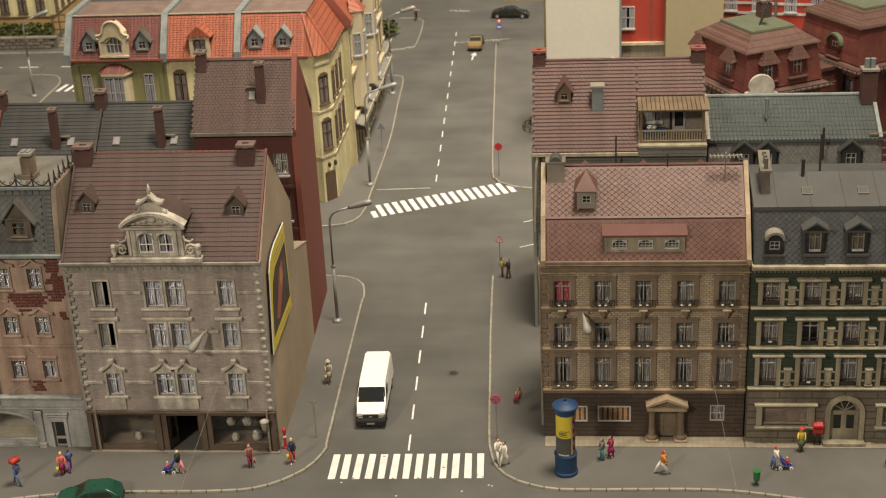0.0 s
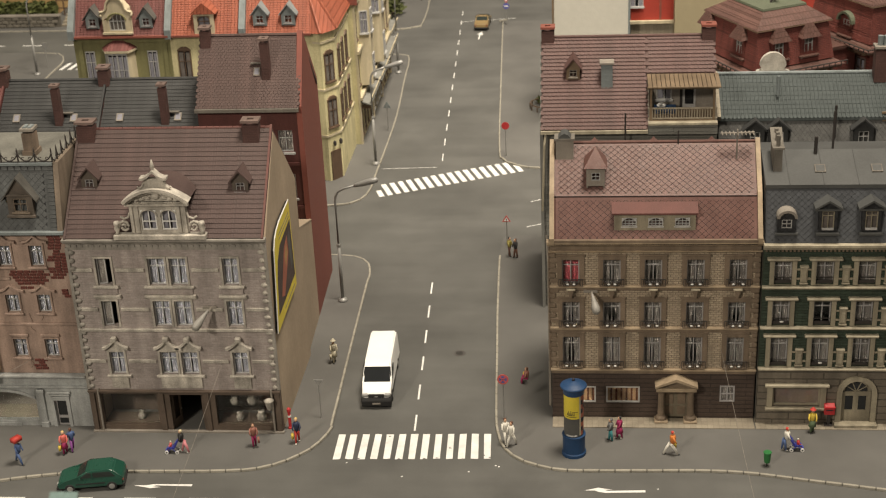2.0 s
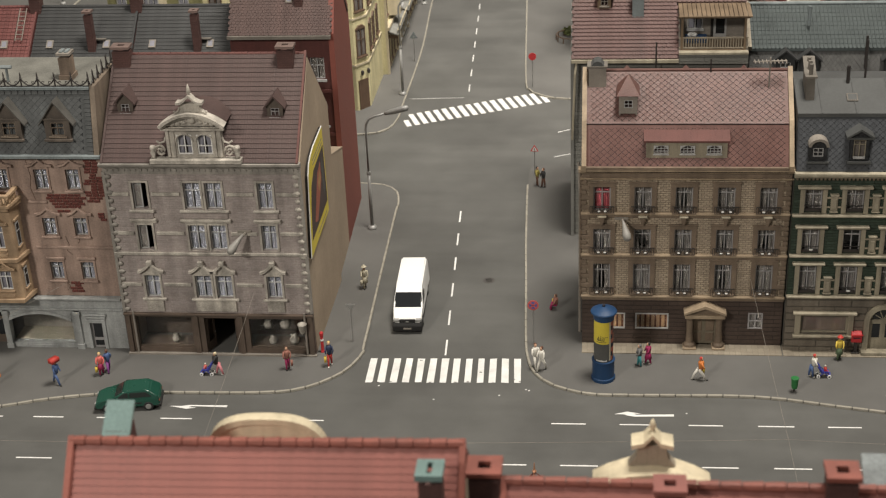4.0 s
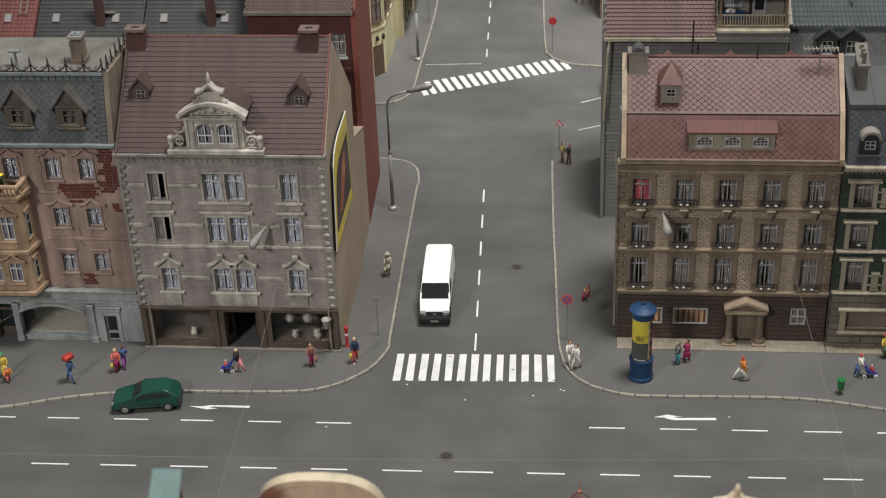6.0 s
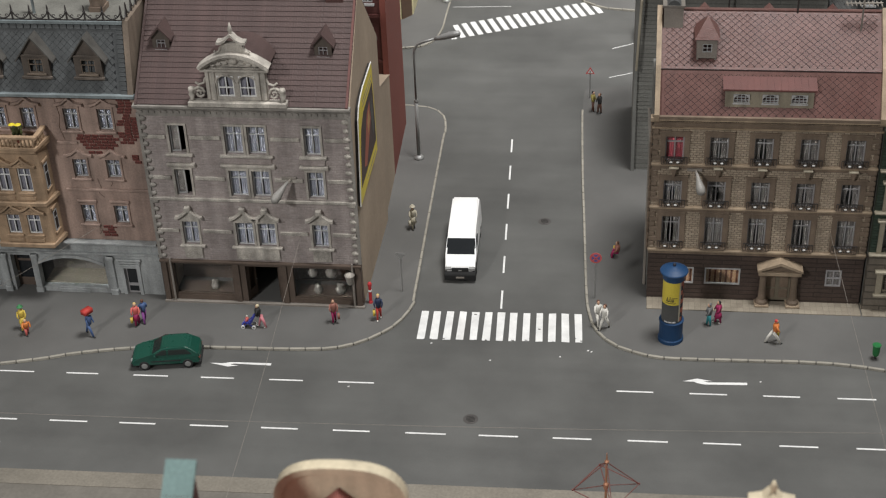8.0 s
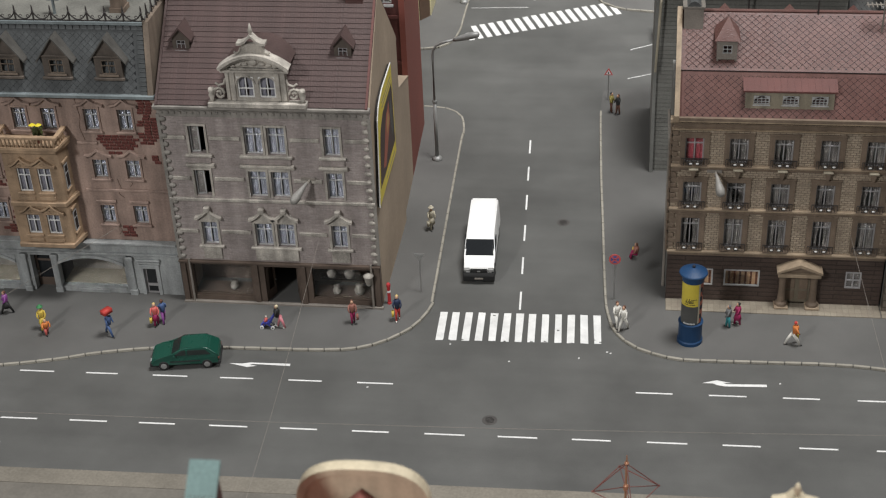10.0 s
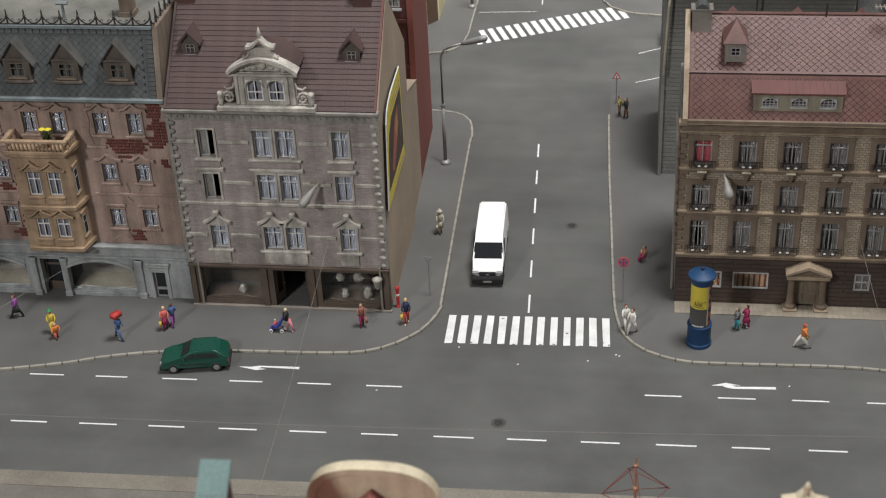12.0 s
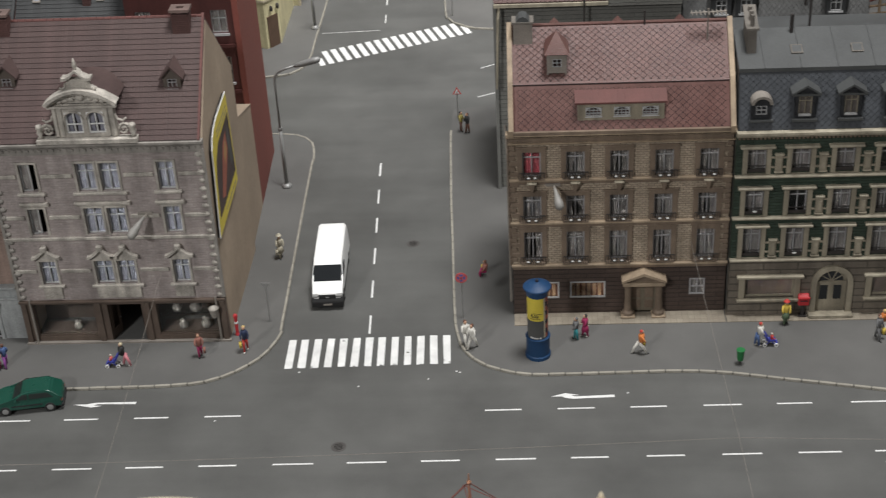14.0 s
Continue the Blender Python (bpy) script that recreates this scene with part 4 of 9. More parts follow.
    for i in range(30):
        part("ridge_tile", tube(bmesh.new(), [(i * W / 30, ry, rz + 0.05), ((i + 0.94) * W / 30, ry, rz + 0.05)], [0.1, 0.115], 8), C_SHED, ob)
    chimney(ob, 0.66, ry - 0.36, 17.3, 19.3, 1.08, 0.8, CHIM, CHIM_TOP)
    chimney(ob, 11.12, ry - 0.42, 17.2, 19.3, 1.02, 0.8, CHIM, CHIM_TOP)
    for u, y, z in ((1.25, 2.2, 15.92), (10.72, 2.0, 15.72)):
        dormer(ob, u, y, z, 1.0, 0.9, 1.3, DORMER, A_ROOF, FRAME_G, peak=0.55)
    # ornate stone gable over the eaves
    gx = 6.08
    gab = part("stone_gable", wall_mesh(bmesh.new(), -1.75, 1.75, 0, 2.0, [(-1.08, -0.14, 0.2, 1.5), (0.16, 1.1, 0.2, 1.5)], 0, 0.3), A_TRIM, ob, "pale stone gable with volutes and finial", at=at(gx, -0.15, 14.1))
    part("plinth", box(bmesh.new(), -2.85, 2.85, -0.35, 0.3, -0.32, -0.02), A_TRIM, gab, bevel=0.03)
    for u in (-1.08, 0.16):
        window(gab, u, 0.2, 0.94, 1.3, 0.0, WHITE, 2, (0.42,), CURTAIN, bar=0.075, deep=0.06, arch=True, curtain_gap=0.12, pane=False)
        part("arch_trim", tube(bmesh.new(), [(u + 0.47 + 0.53 * math.cos(a), -0.03, 1.08 + 0.46 * math.sin(a)) for a in [i * 3.1416 / 8 for i in range(9)]], 0.055, 6), A_TRIM, gab)
    seg = [-1 + i / 8 for i in range(17)]
    part("tympanum", prism(bmesh.new(), [(1.8 * t, 2.1 + 0.7 * (1 - t * t)) for t in seg], "y", -0.05, 0.3), A_TRIM, gab)
    part("arch_cornice", prism(bmesh.new(), [(2.05 * t, 2.16 + 0.84 * (1 - t * t)) for t in seg] + [(1.95 * t, 2.0 + 0.82 * (1 - t * t)) for t in seg[::-1]], "y", -0.42, 0.35), A_TRIM, gab)
    part("arch_fillet", prism(bmesh.new(), [(1.88 * t, 2.0 + 0.76 * (1 - t * t)) for t in seg] + [(1.8 * t, 1.94 + 0.72 * (1 - t * t)) for t in seg[::-1]], "y", -0.24, 0.3), A_TRIM, gab)
    part("cornice", box(bmesh.new(), -1.95, 1.95, -0.2, 0.05, 1.82, 1.95), A_TRIM, gab)
    for u in (-1.62, -1.28, 1.28, 1.62):
        part("pilaster_strip", box(bmesh.new(), u - 0.1, u + 0.1, -0.08, 0.01, 0.02, 1.8), A_TRIM, gab, bevel=0.025)
    for k in range(7):
        t = -1.2 + k * 0.4
        part("scroll_ornament", tube(bmesh.new(), [(t + 0.13 * math.cos(q), -0.07, 2.2 + 0.25 * (1 - (t / 1.9) ** 2) + 0.1 * math.sin(q)) for q in [i * 0.8 for i in range(7)]], 0.035, 5), A_TRIM, gab)
    part("shell_ornament", ball(bmesh.new(), 0, -0.08, 2.42, 0.26, 0.12, 0.2, 10, 6), A_TRIM, gab, smooth=True)
    for s in (-1, 1):
        for k in range(3):
            part("leaf_ornament", ball(bmesh.new(), s * (0.5 + k * 0.36), -0.07, 2.3 - k * 0.06, 0.2, 0.09, 0.1, 8, 5), A_TRIM, gab, smooth=True)
    part("attic", prism(bmesh.new(), [(-0.95, 2.85), (0.95, 2.85), (0.68, 3.08), (0.55, 3.52), (-0.55, 3.52), (-0.68, 3.08)], "y", -0.05, 0.3), A_TRIM, gab)
    top = [(-0.82, 3.48), (-0.6, 3.48), (-0.32, 3.62), (-0.12, 3.86), (0, 3.94), (0.12, 3.86), (0.32, 3.62), (0.6, 3.48), (0.82, 3.48)]
    part("attic_cap", prism(bmesh.new(), top + [(x, z + 0.15) for x, z in top[::-1]], "y", -0.22, 0.35), A_TRIM, gab)
    for s in (-1, 1):
        part("scroll", tube(bmesh.new(), [(s * 0.64, -0.05, 3.3), (s * 0.72, -0.05, 3.05), (s * 0.92, -0.05, 2.95), (s * 1.02, -0.05, 3.05)], 0.07, 6), A_TRIM, gab)
    part("finial", lathe(bmesh.new(), [(0.12, 3.95), (0.07, 4.1), (0.14, 4.25), (0.1, 4.45), (0.02, 4.73)], 10, 0, 0.05), A_TRIM, gab, smooth=True)
    for s in (-1, 1):
        sp = [(s * (2.15 + 0.36 * (1 - k / 16) * math.cos(k * 0.75)), -0.02, 0.45 + 0.4 * (1 - k / 16) * math.sin(k * 0.75)) for k in range(15)]
        part("volute", tube(bmesh.new(), sp, 0.085, 6), A_TRIM, gab)
        part("volute", tube(bmesh.new(), [(s * 1.75, 0, 1.35), (s * 1.85, 0, 1.05), (s * 2.15, 0, 0.95), (s * 2.35, 0, 1.1)], 0.07, 6), A_TRIM, gab)
        part("urn", lathe(bmesh.new(), [(0.16, 0), (0.1, 0.1), (0.2, 0.35), (0.13, 0.5), (0.2, 0.62), (0.17, 0.78), (0.05, 0.8)], 10, s * 2.62, -0.05), A_TRIM, gab, smooth=True)
    # roof of the gable running back
    bm = bmesh.new()
    arc2 = [(1.9 * t, 2.0 + 0.82 * (1 - t * t)) for t in seg]
    prism(bm, arc2, "y", 0.36, 3.4)
    part("gable_roof", bm, A_ROOF, gab, smooth=False)
    # poster on the side wall
    poster = new("wall_poster")
    poster.matrix_basis = at(x1 + 0.02, 0, 0)
    tagged(poster, "tall yellow advertising poster with dark picture, on gable wall", "poster")
    edge = [(4.5, 13.42), (1.4, 13.3), (0.4, 13.1), (-0.25, 12.8), (-0.72, 12.2), (-1.7, 7.0), (4.7, 7.35)]
    part("sheet", prism(bmesh.new(), edge, "x", 0.16, 0.22), YPOSTER, poster)
    # board edge; its near-black also paints the shadow in the gap to the wall
    part("backing_board", prism(bmesh.new(), [(y * 0.97, z) for y, z in edge], "x", 0.04, 0.155), DARK, poster, "dark edge and painted shadow gap of poster board")
    inn = [(4.3, 12.2), (0.9, 11.9), (-0.1, 11.2), (-0.55, 10.2), (-1.05, 7.9), (4.45, 8.2)]
    part("picture", prism(bmesh.new(), inn, "x", 0.22, 0.228), PLUM, poster, "dark plum picture panel")
    part("picture_blob", prism(bmesh.new(), [(3.0, 11.6), (1.9, 11.2), (1.1, 10.0), (0.2, 8.6), (1.0, 8.3), (2.1, 9.4), (3.1, 10.4)], "x", 0.229, 0.234), RPOSTER, poster, "coral shape")
    part("picture_blob", prism(bmesh.new(), [(2.6, 11.2), (1.9, 10.6), (2.0, 9.9), (2.9, 10.5)], "x", 0.235, 0.24), material("poster_ochre", (0.42, 0.24, 0.10), 0.6, scale=1.5, stain=0.3), poster, "ochre shape")
    part("picture_blob", prism(bmesh.new(), [(3.7, 11.7), (3.2, 11.0), (3.5, 9.0), (4.1, 9.2)], "x", 0.229, 0.234), GPOSTER, poster, "grey shape")
    for z in (12.45, 12.75, 7.65):
        part("poster_line", prism(bmesh.new(), [(4.1, z + 0.03), (0.8, z - 0.1), (0.8, z - 0.2), (4.1, z - 0.07)], "x", 0.22, 0.226), D_TRIM, poster)
    part("white_rim", tube(bmesh.new(), [(0.19, y, z) for y, z in edge[:6]], 0.04, 6), WHITE, poster)
    # low yard wall behind the house along the side street
    yard = thing("yard_building", x1 - 4, yb, 0, 2.1, "low beige annex with grey flat roof behind corner house", "annex")
    part("wall", prism(bmesh.new(), [(0.05, 0), (5.85, 0), (5.85, 7.75), (0.05, 9.6)], "x", 0.0, 3.84), A_SIDE, yard)
    part("roof", prism(bmesh.new(), [(0.02, 9.61), (5.95, 7.76), (5.95, 7.86), (0.02, 9.72)], "x", -0.02, 3.86), A_SIDE, yard)
    # rain pipe and wall lantern
    for u in (0.62, W - 0.5):
        part("downpipe", tube(bmesh.new(), [(u, -0.2, 0.2), (u, -0.2, 3.3)], 0.07, 6), STONE, ob)
    part("wall_lantern", lathe(bmesh.new(), [(0.08, 1.95), (0.17, 2.05), (0.3, 2.6), (0.33, 2.65), (0.05, 2.8)], 10, W - 0.65, -0.42), A_TRIM, ob, smooth=True)


house_a()


# ---- orange rendered house with bay (B) ----
def house_b():
    x0, x1, yf, yb = -45.2, -29.7, -1.3, 5.1
    ob = thing("town_house", x0, yf, 0, 0, "orange rendered house with ochre bay, bare brick patches and slate mansard", "house", "front row houses")
    W, D = x1 - x0, yb - yf
    cu = [2.15, 4.2, 6.6, 8.4, 11.0, 13.05]
    holes, wins = [], []
    for z, h in ((11.5, 1.4), (8.28, 1.25), (5.1, 1.28)):
        for i, u in enumerate(cu):
            if i in (2, 3) and z < 11:
                continue
            holes.append((u, u + 0.85, z, z + h))
            wins.append((u, z, 0.85, h))
    part("wall", wall_mesh(bmesh.new(), 0, W, 3.9, 13.85, holes), B_WALL, ob)
    for u, z, w, h in wins:
        window(ob, u, z, w, h, 0, FRAME_W, 2, (0.68,), CURTAIN, deep=0.14)
        part("sill", box(bmesh.new(), u - 0.18, u + w + 0.18, -0.2, 0.02, z - 0.16, z - 0.03), B_WALL, ob, bevel=0.02)
        part("window_surround", wall_mesh(bmesh.new(), u - 0.12, u + w + 0.12, z - 0.02, z + h + 0.12, [(u, u + w, z - 0.019, z + h)], -0.07, 0.02), B_WALL, ob)
        if z > 6:
            c = u + w / 2
            hood = [(c - 0.85, z + h + 0.2), (c - 0.4, z + h + 0.3), (c, z + h + 0.62), (c + 0.4, z + h + 0.3), (c + 0.85, z + h + 0.2)]
            part("window_hood", prism(bmesh.new(), hood + [(a, b + 0.13) for a, b in hood[::-1]], "y", -0.24, 0.02), B_WALL, ob)
            part("window_hood_field", prism(bmesh.new(), [(c - 0.6, z + h + 0.14), (c + 0.6, z + h + 0.14), (c, z + h + 0.55)], "y", -0.1, 0.02), B_WALL, ob)
        else:
            part("lintel", box(bmesh.new(), u - 0.2, u + w + 0.2, -0.14, 0.02, z + h + 0.18, z + h + 0.36), B_WALL, ob, bevel=0.03)
    for z in (10.55, 7.35):
        for a, b in ((0.0, 5.7), (10.3, W) if z < 9 else (10.3, 11.55)):
            part("string_course", box(bmesh.new(), a, b, -0.12, 0.02, z, z + 0.18), B_WALL, ob, bevel=0.03)
    # patches where render has fallen off bare brick
    def patch(u0, u1, z0, z1, seed):
        rnd = random.Random(seed)
        n, h = int((z1 - z0) / 0.2), 0.18
        w = 0.42
        for r in range(n):
            a, b = u0 + rnd.uniform(0, 0.5), u1 - rnd.uniform(0, 0.45)
            u = a
            while u < b - 0.2:
                part("brick", PIECE, None, ob, at=at(u + 0.2, -0.02 + rnd.uniform(-0.012, 0.012), z0 + r * 0.2 + 0.1))
                u += w + 0.02
    PIECE = finish(box(bmesh.new(), -0.2, 0.2, -0.035, 0.04, -0.085, 0.085), "brick", B_BRICK, bevel=0.015)
    patch(14.1, 15.45, 10.6, 13.6, 1), patch(11.5, 14.0, 10.2, 11.3, 2), patch(12.0, 13.4, 9.9, 10.2, 3)
    patch(12.05, 13.1, 4.15, 5.0, 4), patch(0.2, 1.6, 5.5, 8.3, 5), patch(4.5, 5.95, 4.2, 5.0, 6), patch(5.15, 5.95, 5.0, 6.6, 10), patch(5.3, 6.0, 6.6, 9.4, 8), patch(4.2, 5.3, 7.5, 8.2, 9), patch(14.7, 15.4, 9.3, 10.0, 7)
    # cracks in the render
    for pts in ([(12.35, 8.2), (12.5, 7.6), (12.3, 7.2), (12.6, 6.9)], [(13.1, 8.3), (13.25, 7.9), (13.1, 7.7)], [(11.8, 5.0), (12.1, 4.6), (11.9, 4.3)], [(10.6, 13.5), (10.75, 12.4), (10.6, 11.6), (10.8, 10.8)]):
        part("crack", tube(bmesh.new(), [(u, -0.005, z) for u, z in pts], 0.022, 4), FRAME_B, ob)
    # ground floor
    shop = [(1.0, 4.9, 0.45, 2.7), (5.9, 7.2, 0.1, 2.75), (7.6, 11.9, 0.45, 2.7), (13.1, 13.95, 0.1, 2.05)]
    part("shop_front", wall_mesh(bmesh.new(), 0, W, 0, 3.88, shop, -0.3, 0.2), B_BASE, ob, "pale blue-grey stone shop front")
    for i, (u0, u1, z0, z1) in enumerate(shop):
        if i in (0, 2):
            n = 10
            arc = [(u0 + (u1 - u0) * k / n, z1 - 0.55 * (2 * k / n - 1) ** 2) for k in range(n + 1)]
            part("arch_head", prism(bmesh.new(), arc + [(u1, z1 + 0.02), (u0, z1 + 0.02)], "y", -0.34, -0.1), B_BASE, ob)
            part("arch_trim", prism(bmesh.new(), [(a, b + 0.2) for a, b in arc] + [(a, b) for a, b in arc[::-1]], "y", -0.42, -0.34), B_BASE, ob)
            part("shop_window", box(bmesh.new(), u0, u1, -0.02, 0.0, z0, z1), GLASS, ob).visible_shadow = False
            part("display_shelf", box(bmesh.new(), u0, u1, 0.3, 1.9, z0 - 0.1, z0), SLAB, ob)
            part("display_back", box(bmesh.new(), u0, u1, 1.9, 2.0, z0 - 0.1, z1), STONE, ob)
            part("plinth_panel", box(bmesh.new(), u0 + 1.2, u1 - 1.2, -0.36, -0.3, 0.12, 0.34), B_BASE, ob)
        elif i == 3:
            d = part("door", wall_mesh(bmesh.new(), 0, 0.85, 0, 1.95, [(0.13, 0.72, 0.75, 1.82), (0.13, 0.72, 0.15, 0.55)], 0, 0.08), FRAME_G, ob, "grey glazed door", at=at(u0, -0.15, 0.1))
            part("pane", box(bmesh.new(), 0.13, 0.72, 0.03, 0.05, 0.15, 1.82), CARGLASS, d)
            part("handle", ball(bmesh.new(), 0.07, -0.05, 0.9, 0.045), METAL, d)
            for k in range(3):
                part("door_hood", box(bmesh.new(), u0 - 0.22 - 0.06 * k, u1 + 0.22 + 0.06 * k, -0.42 - 0.03 * k, -0.3, 2.2 + 0.2 * k, 2.33 + 0.2 * k), B_BASE, ob, bevel=0.02)
            part("door_surround", wall_mesh(bmesh.new(), u0 - 0.2, u1 + 0.2, 0, 2.2, [(u0, u1, -0.01, 2.05)], -0.38, -0.3), B_BASE, ob)
        else:
            d = part("door", wall_mesh(bmesh.new(), u0, u1, 0.1, 2.75, [(u0 + 0.14, u1 - 0.14, 0.7, 1.95), (u0 + 0.14, u1 - 0.14, 2.1, 2.62)], 0.3, 0.38), A_SHOP, ob, "dark recessed glazed shop door")
            part("pane", box(bmesh.new(), u0 + 0.1, u1 - 0.1, 0.33, 0.35, 0.65, 2.65), CARGLASS, d)
            part("handle", ball(bmesh.new(), u0 + 0.08, 0.27, 1.15, 0.05), METAL, d)
    for u in (0.4, 5.3, 7.3, 12.15):
        part("pilaster", box(bmesh.new(), u, u + 0.36, -0.46, -0.3, 0, 2.9), B_BASE, ob, bevel=0.03)
        part("pilaster_base", box(bmesh.new(), u - 0.06, u + 0.42, -0.52, -0.3, 0, 0.5), B_BASE, ob, bevel=0.03)
        part("pilaster_cap", box(bmesh.new(), u - 0.05, u + 0.41, -0.52, -0.3, 2.65, 2.9), B_BASE, ob, bevel=0.03)
    moulding(ob, "base_cornice", B_BASE, 0, W, -0.3, 2.95, 0.2, 0.2)
    moulding(ob, "base_cornice", B_BASE, 0, W, -0.3, 3.7, 0.28, 0.24)
    part("plinth", box(bmesh.new(), 0, W, -0.4, -0.3, 0, 0.1), B_BASE, ob)
    shell(ob, 0, W, 0.41, D, 13.85, B_WALL)
    # unseen black slab, added to keep the upper rooms dark
    part("floor", box(bmesh.new(), 0.4, W - 0.4, 0.45, D - 0.4, 3.85, 3.95), DARK, ob)
    # bay
    b0, b1, by = 5.95, 9.6, -1.35
    bh = [(u, u + 0.82, z, z + h) for u in (6.75, 8.02) for z, h in ((7.95, 1.6), (5.0, 1.35))]
    bay = part("bay", wall_mesh(bmesh.new(), b0 + 0.1, b1 - 0.1, 4.4, 10.95, bh, by, by + 0.25), B_BAY, ob, "ochre projecting bay with balcony on top")
    for s, (ua, ub) in ((0, (b0, b0 + 0.1)), (1, (b1 - 0.1, b1))):
        pts = [(ub, by), (ua, 0.0), (ub, 0.0)] if s == 0 else [(ua, by), (ub, 0.0), (ua, 0.0)]
        part("bay_side", prism(bmesh.new(), pts, "z", 4.4, 10.95), B_BAY, bay)
    for u, _, z, zt in bh:
        window(bay, u, z, 0.82, zt - z, by, WHITE, 2, (0.68,), CURTAIN, deep=0.1, pane=False)
        c = u + 0.41
        part("window_hood_field", prism(bmesh.new(), [(c - 0.55, zt + 0.15), (c + 0.55, zt + 0.15), (c + 0.3, zt + 0.34), (c, zt + 0.55), (c - 0.3, zt + 0.34)], "y", by - 0.1, by + 0.02), B_BAY, bay)
        part("scroll_ornament", tube(bmesh.new(), [(c + 0.16 * math.cos(q), by - 0.12, zt + 0.3 + 0.09 * math.sin(q)) for q in (0, 0.9, 1.8, 2.7, 3.6, 4.5)], 0.04, 5), B_BAY, bay)
        part("apron", box(bmesh.new(), u - 0.1, u + 0.88, by - 0.1, by + 0.02, z - 0.55, z - 0.3), B_BAY, bay, bevel=0.03)
        part("sill", box(bmesh.new(), u - 0.14, u + 0.92, by - 0.14, by + 0.02, z - 0.14, z - 0.02), B_BAY, bay, bevel=0.02)
    # one hood with two ogee peaks over each pair of windows
    for zt in (9.55, 6.35):
        line = [(6.35, 0.12), (6.6, 0.2), (6.85, 0.38), (7.16, 0.68), (7.45, 0.42), (7.8, 0.26), (8.12, 0.42), (8.43, 0.68), (8.72, 0.38), (8.98, 0.2), (9.22, 0.12)]
        part("window_hood", prism(bmesh.new(), [(u, zt + 0.13 + q) for u, q in line] + [(u, zt + q) for u, q in line[::-1]], "y", by - 0.24, by + 0.02), B_BAY, bay)
        part("lintel", box(bmesh.new(), 6.4, 9.2, by - 0.12, by + 0.02, zt + 0.04, zt + 0.14), B_BAY, bay, bevel=0.02)
    for u, m in ((b1 - 0.07, 0.05), (b0 + 0.02, 0.05)):
        for z, h in ((7.95, 1.6), (5.0, 1.35)):
            sw = part("side_window", box(bmesh.new(), u, u + m, by + 0.4, by + 0.92, z, z + h), FRAME_W, bay)
            for z0, z1 in ((0.07, 0.62), (0.68, 0.94)):
                part("pane", box(bmesh.new(), u - 0.006, u + m + 0.006, by + 0.47, by + 0.85, z + h * z0, z + h * z1), CARGLASS, sw)
            part("hood", box(bmesh.new(), u - 0.06, u + m + 0.06, by + 0.25, by + 1.07, z + h + 0.15, z + h + 0.32), B_BAY, sw, bevel=0.03)
            part("sill", box(bmesh.new(), u - 0.06, u + m + 0.06, by + 0.3, by + 1.02, z - 0.14, z - 0.02), B_BAY, sw, bevel=0.02)
    for z in (4.1, 7.0, 10.6):
        part("cornice", prism(bmesh.new(), [(b0 + 0.1, by - 0.2), (b1 - 0.1, by - 0.2), (b1 + 0.25, 0.02), (b0 - 0.25, 0.02)], "z", z, z + 0.3), B_BAY, bay, bevel=0.04)
    part("bay_top", prism(bmesh.new(), [(b0 - 0.05, by - 0.35), (b1 + 0.05, by - 0.35), (b1 + 0.3, 0.02), (b0 - 0.3, 0.02)], "z", 10.91, 11.08), B_BAY, bay)
    for k in range(15):
        part("baluster", lathe(bmesh.new(), [(0.05, 11.08), (0.09, 11.25), (0.05, 11.45), (0.07, 11.62)], 6, b0 + 0.1 + k * 0.245, by - 0.2), B_BAY, bay)
    for u in (b0 - 0.05, b1 + 0.05):
        for k in range(4):
            part("baluster", lathe(bmesh.new(), [(0.05, 11.08), (0.09, 11.25), (0.05, 11.45), (0.07, 11.62)], 6, u, by + 0.1 + k * 0.3), B_BAY, bay)
        part("hand_rail", box(bmesh.new(), u - 0.14, u + 0.14, by - 0.04, -0.1, 11.62, 11.78), B_BAY, bay)
    part("hand_rail", box(bmesh.new(), b0 - 0.2, b1 + 0.15, by - 0.34, by - 0.06, 11.62, 11.79), B_BAY, bay, bevel=0.02)
    # flowers on the balcony
    fl = thing("balcony_flowers", x0 + 8.4, yf - 0.95, 11.08, 0, "yellow flowers in pot on balcony", "flowers")
    part("pot", lathe(bmesh.new(), [(0.12, 0), (0.2, 0.35), (0.05, 0.36)], 10), RED_CAP, fl)
    bm = bmesh.new()
    for k in range(40):
        a, r, z = random.uniform(0, 6.3), random.uniform(0, 0.32), random.uniform(0.35, 0.95)
        ball(bm, r * math.cos(a), r * math.sin(a), z, 0.09, 0.05, 0.13, 5, 4)
    part("leaves", bm, LEAF, fl)
    for dx, dz in ((-0.17, 1.22), (0.2, 1.22)):
        part("blossom", lathe(bmesh.new(), [(0.03, -0.05), (0.2, 0.04), (0.1, 0.1), (0.02, 0.08)], 9, dx, -0.2, dz), material("blossom_yellow", (0.75, 0.62, 0.03), 0.6), fl)
    # mansard roof
    ey, ez, ty, tz = -0.15, 13.9, 0.8, 17.95
    part("gutter", box(bmesh.new(), -0.1, W + 0.05, -0.38, 0.02, 13.72, 13.95), ZINC, ob, bevel=0.03)
    slab(ob, "roof", D_ROOF, [(ey, ez), (ty, tz)], 0.0, W - 0.35, 0.2, "grey scalloped slate mansard roof")
    diamonds(ob, B_ROOF, 0.0, W - 0.72, ey, ez, ey + (ty - ey) * 0.925, ez + (tz - ez) * 0.925, 0.43, 0.43, 6.0)
    edge_tile = finish(prism(bmesh.new(), [(-0.19, 0), (0.19, 0), (0.19, 0.2), (0.12, 0.24), (-0.12, 0.24), (-0.19, 0.2)], "y", -0.05, 0.0), "edge_tile", B_ROOF)
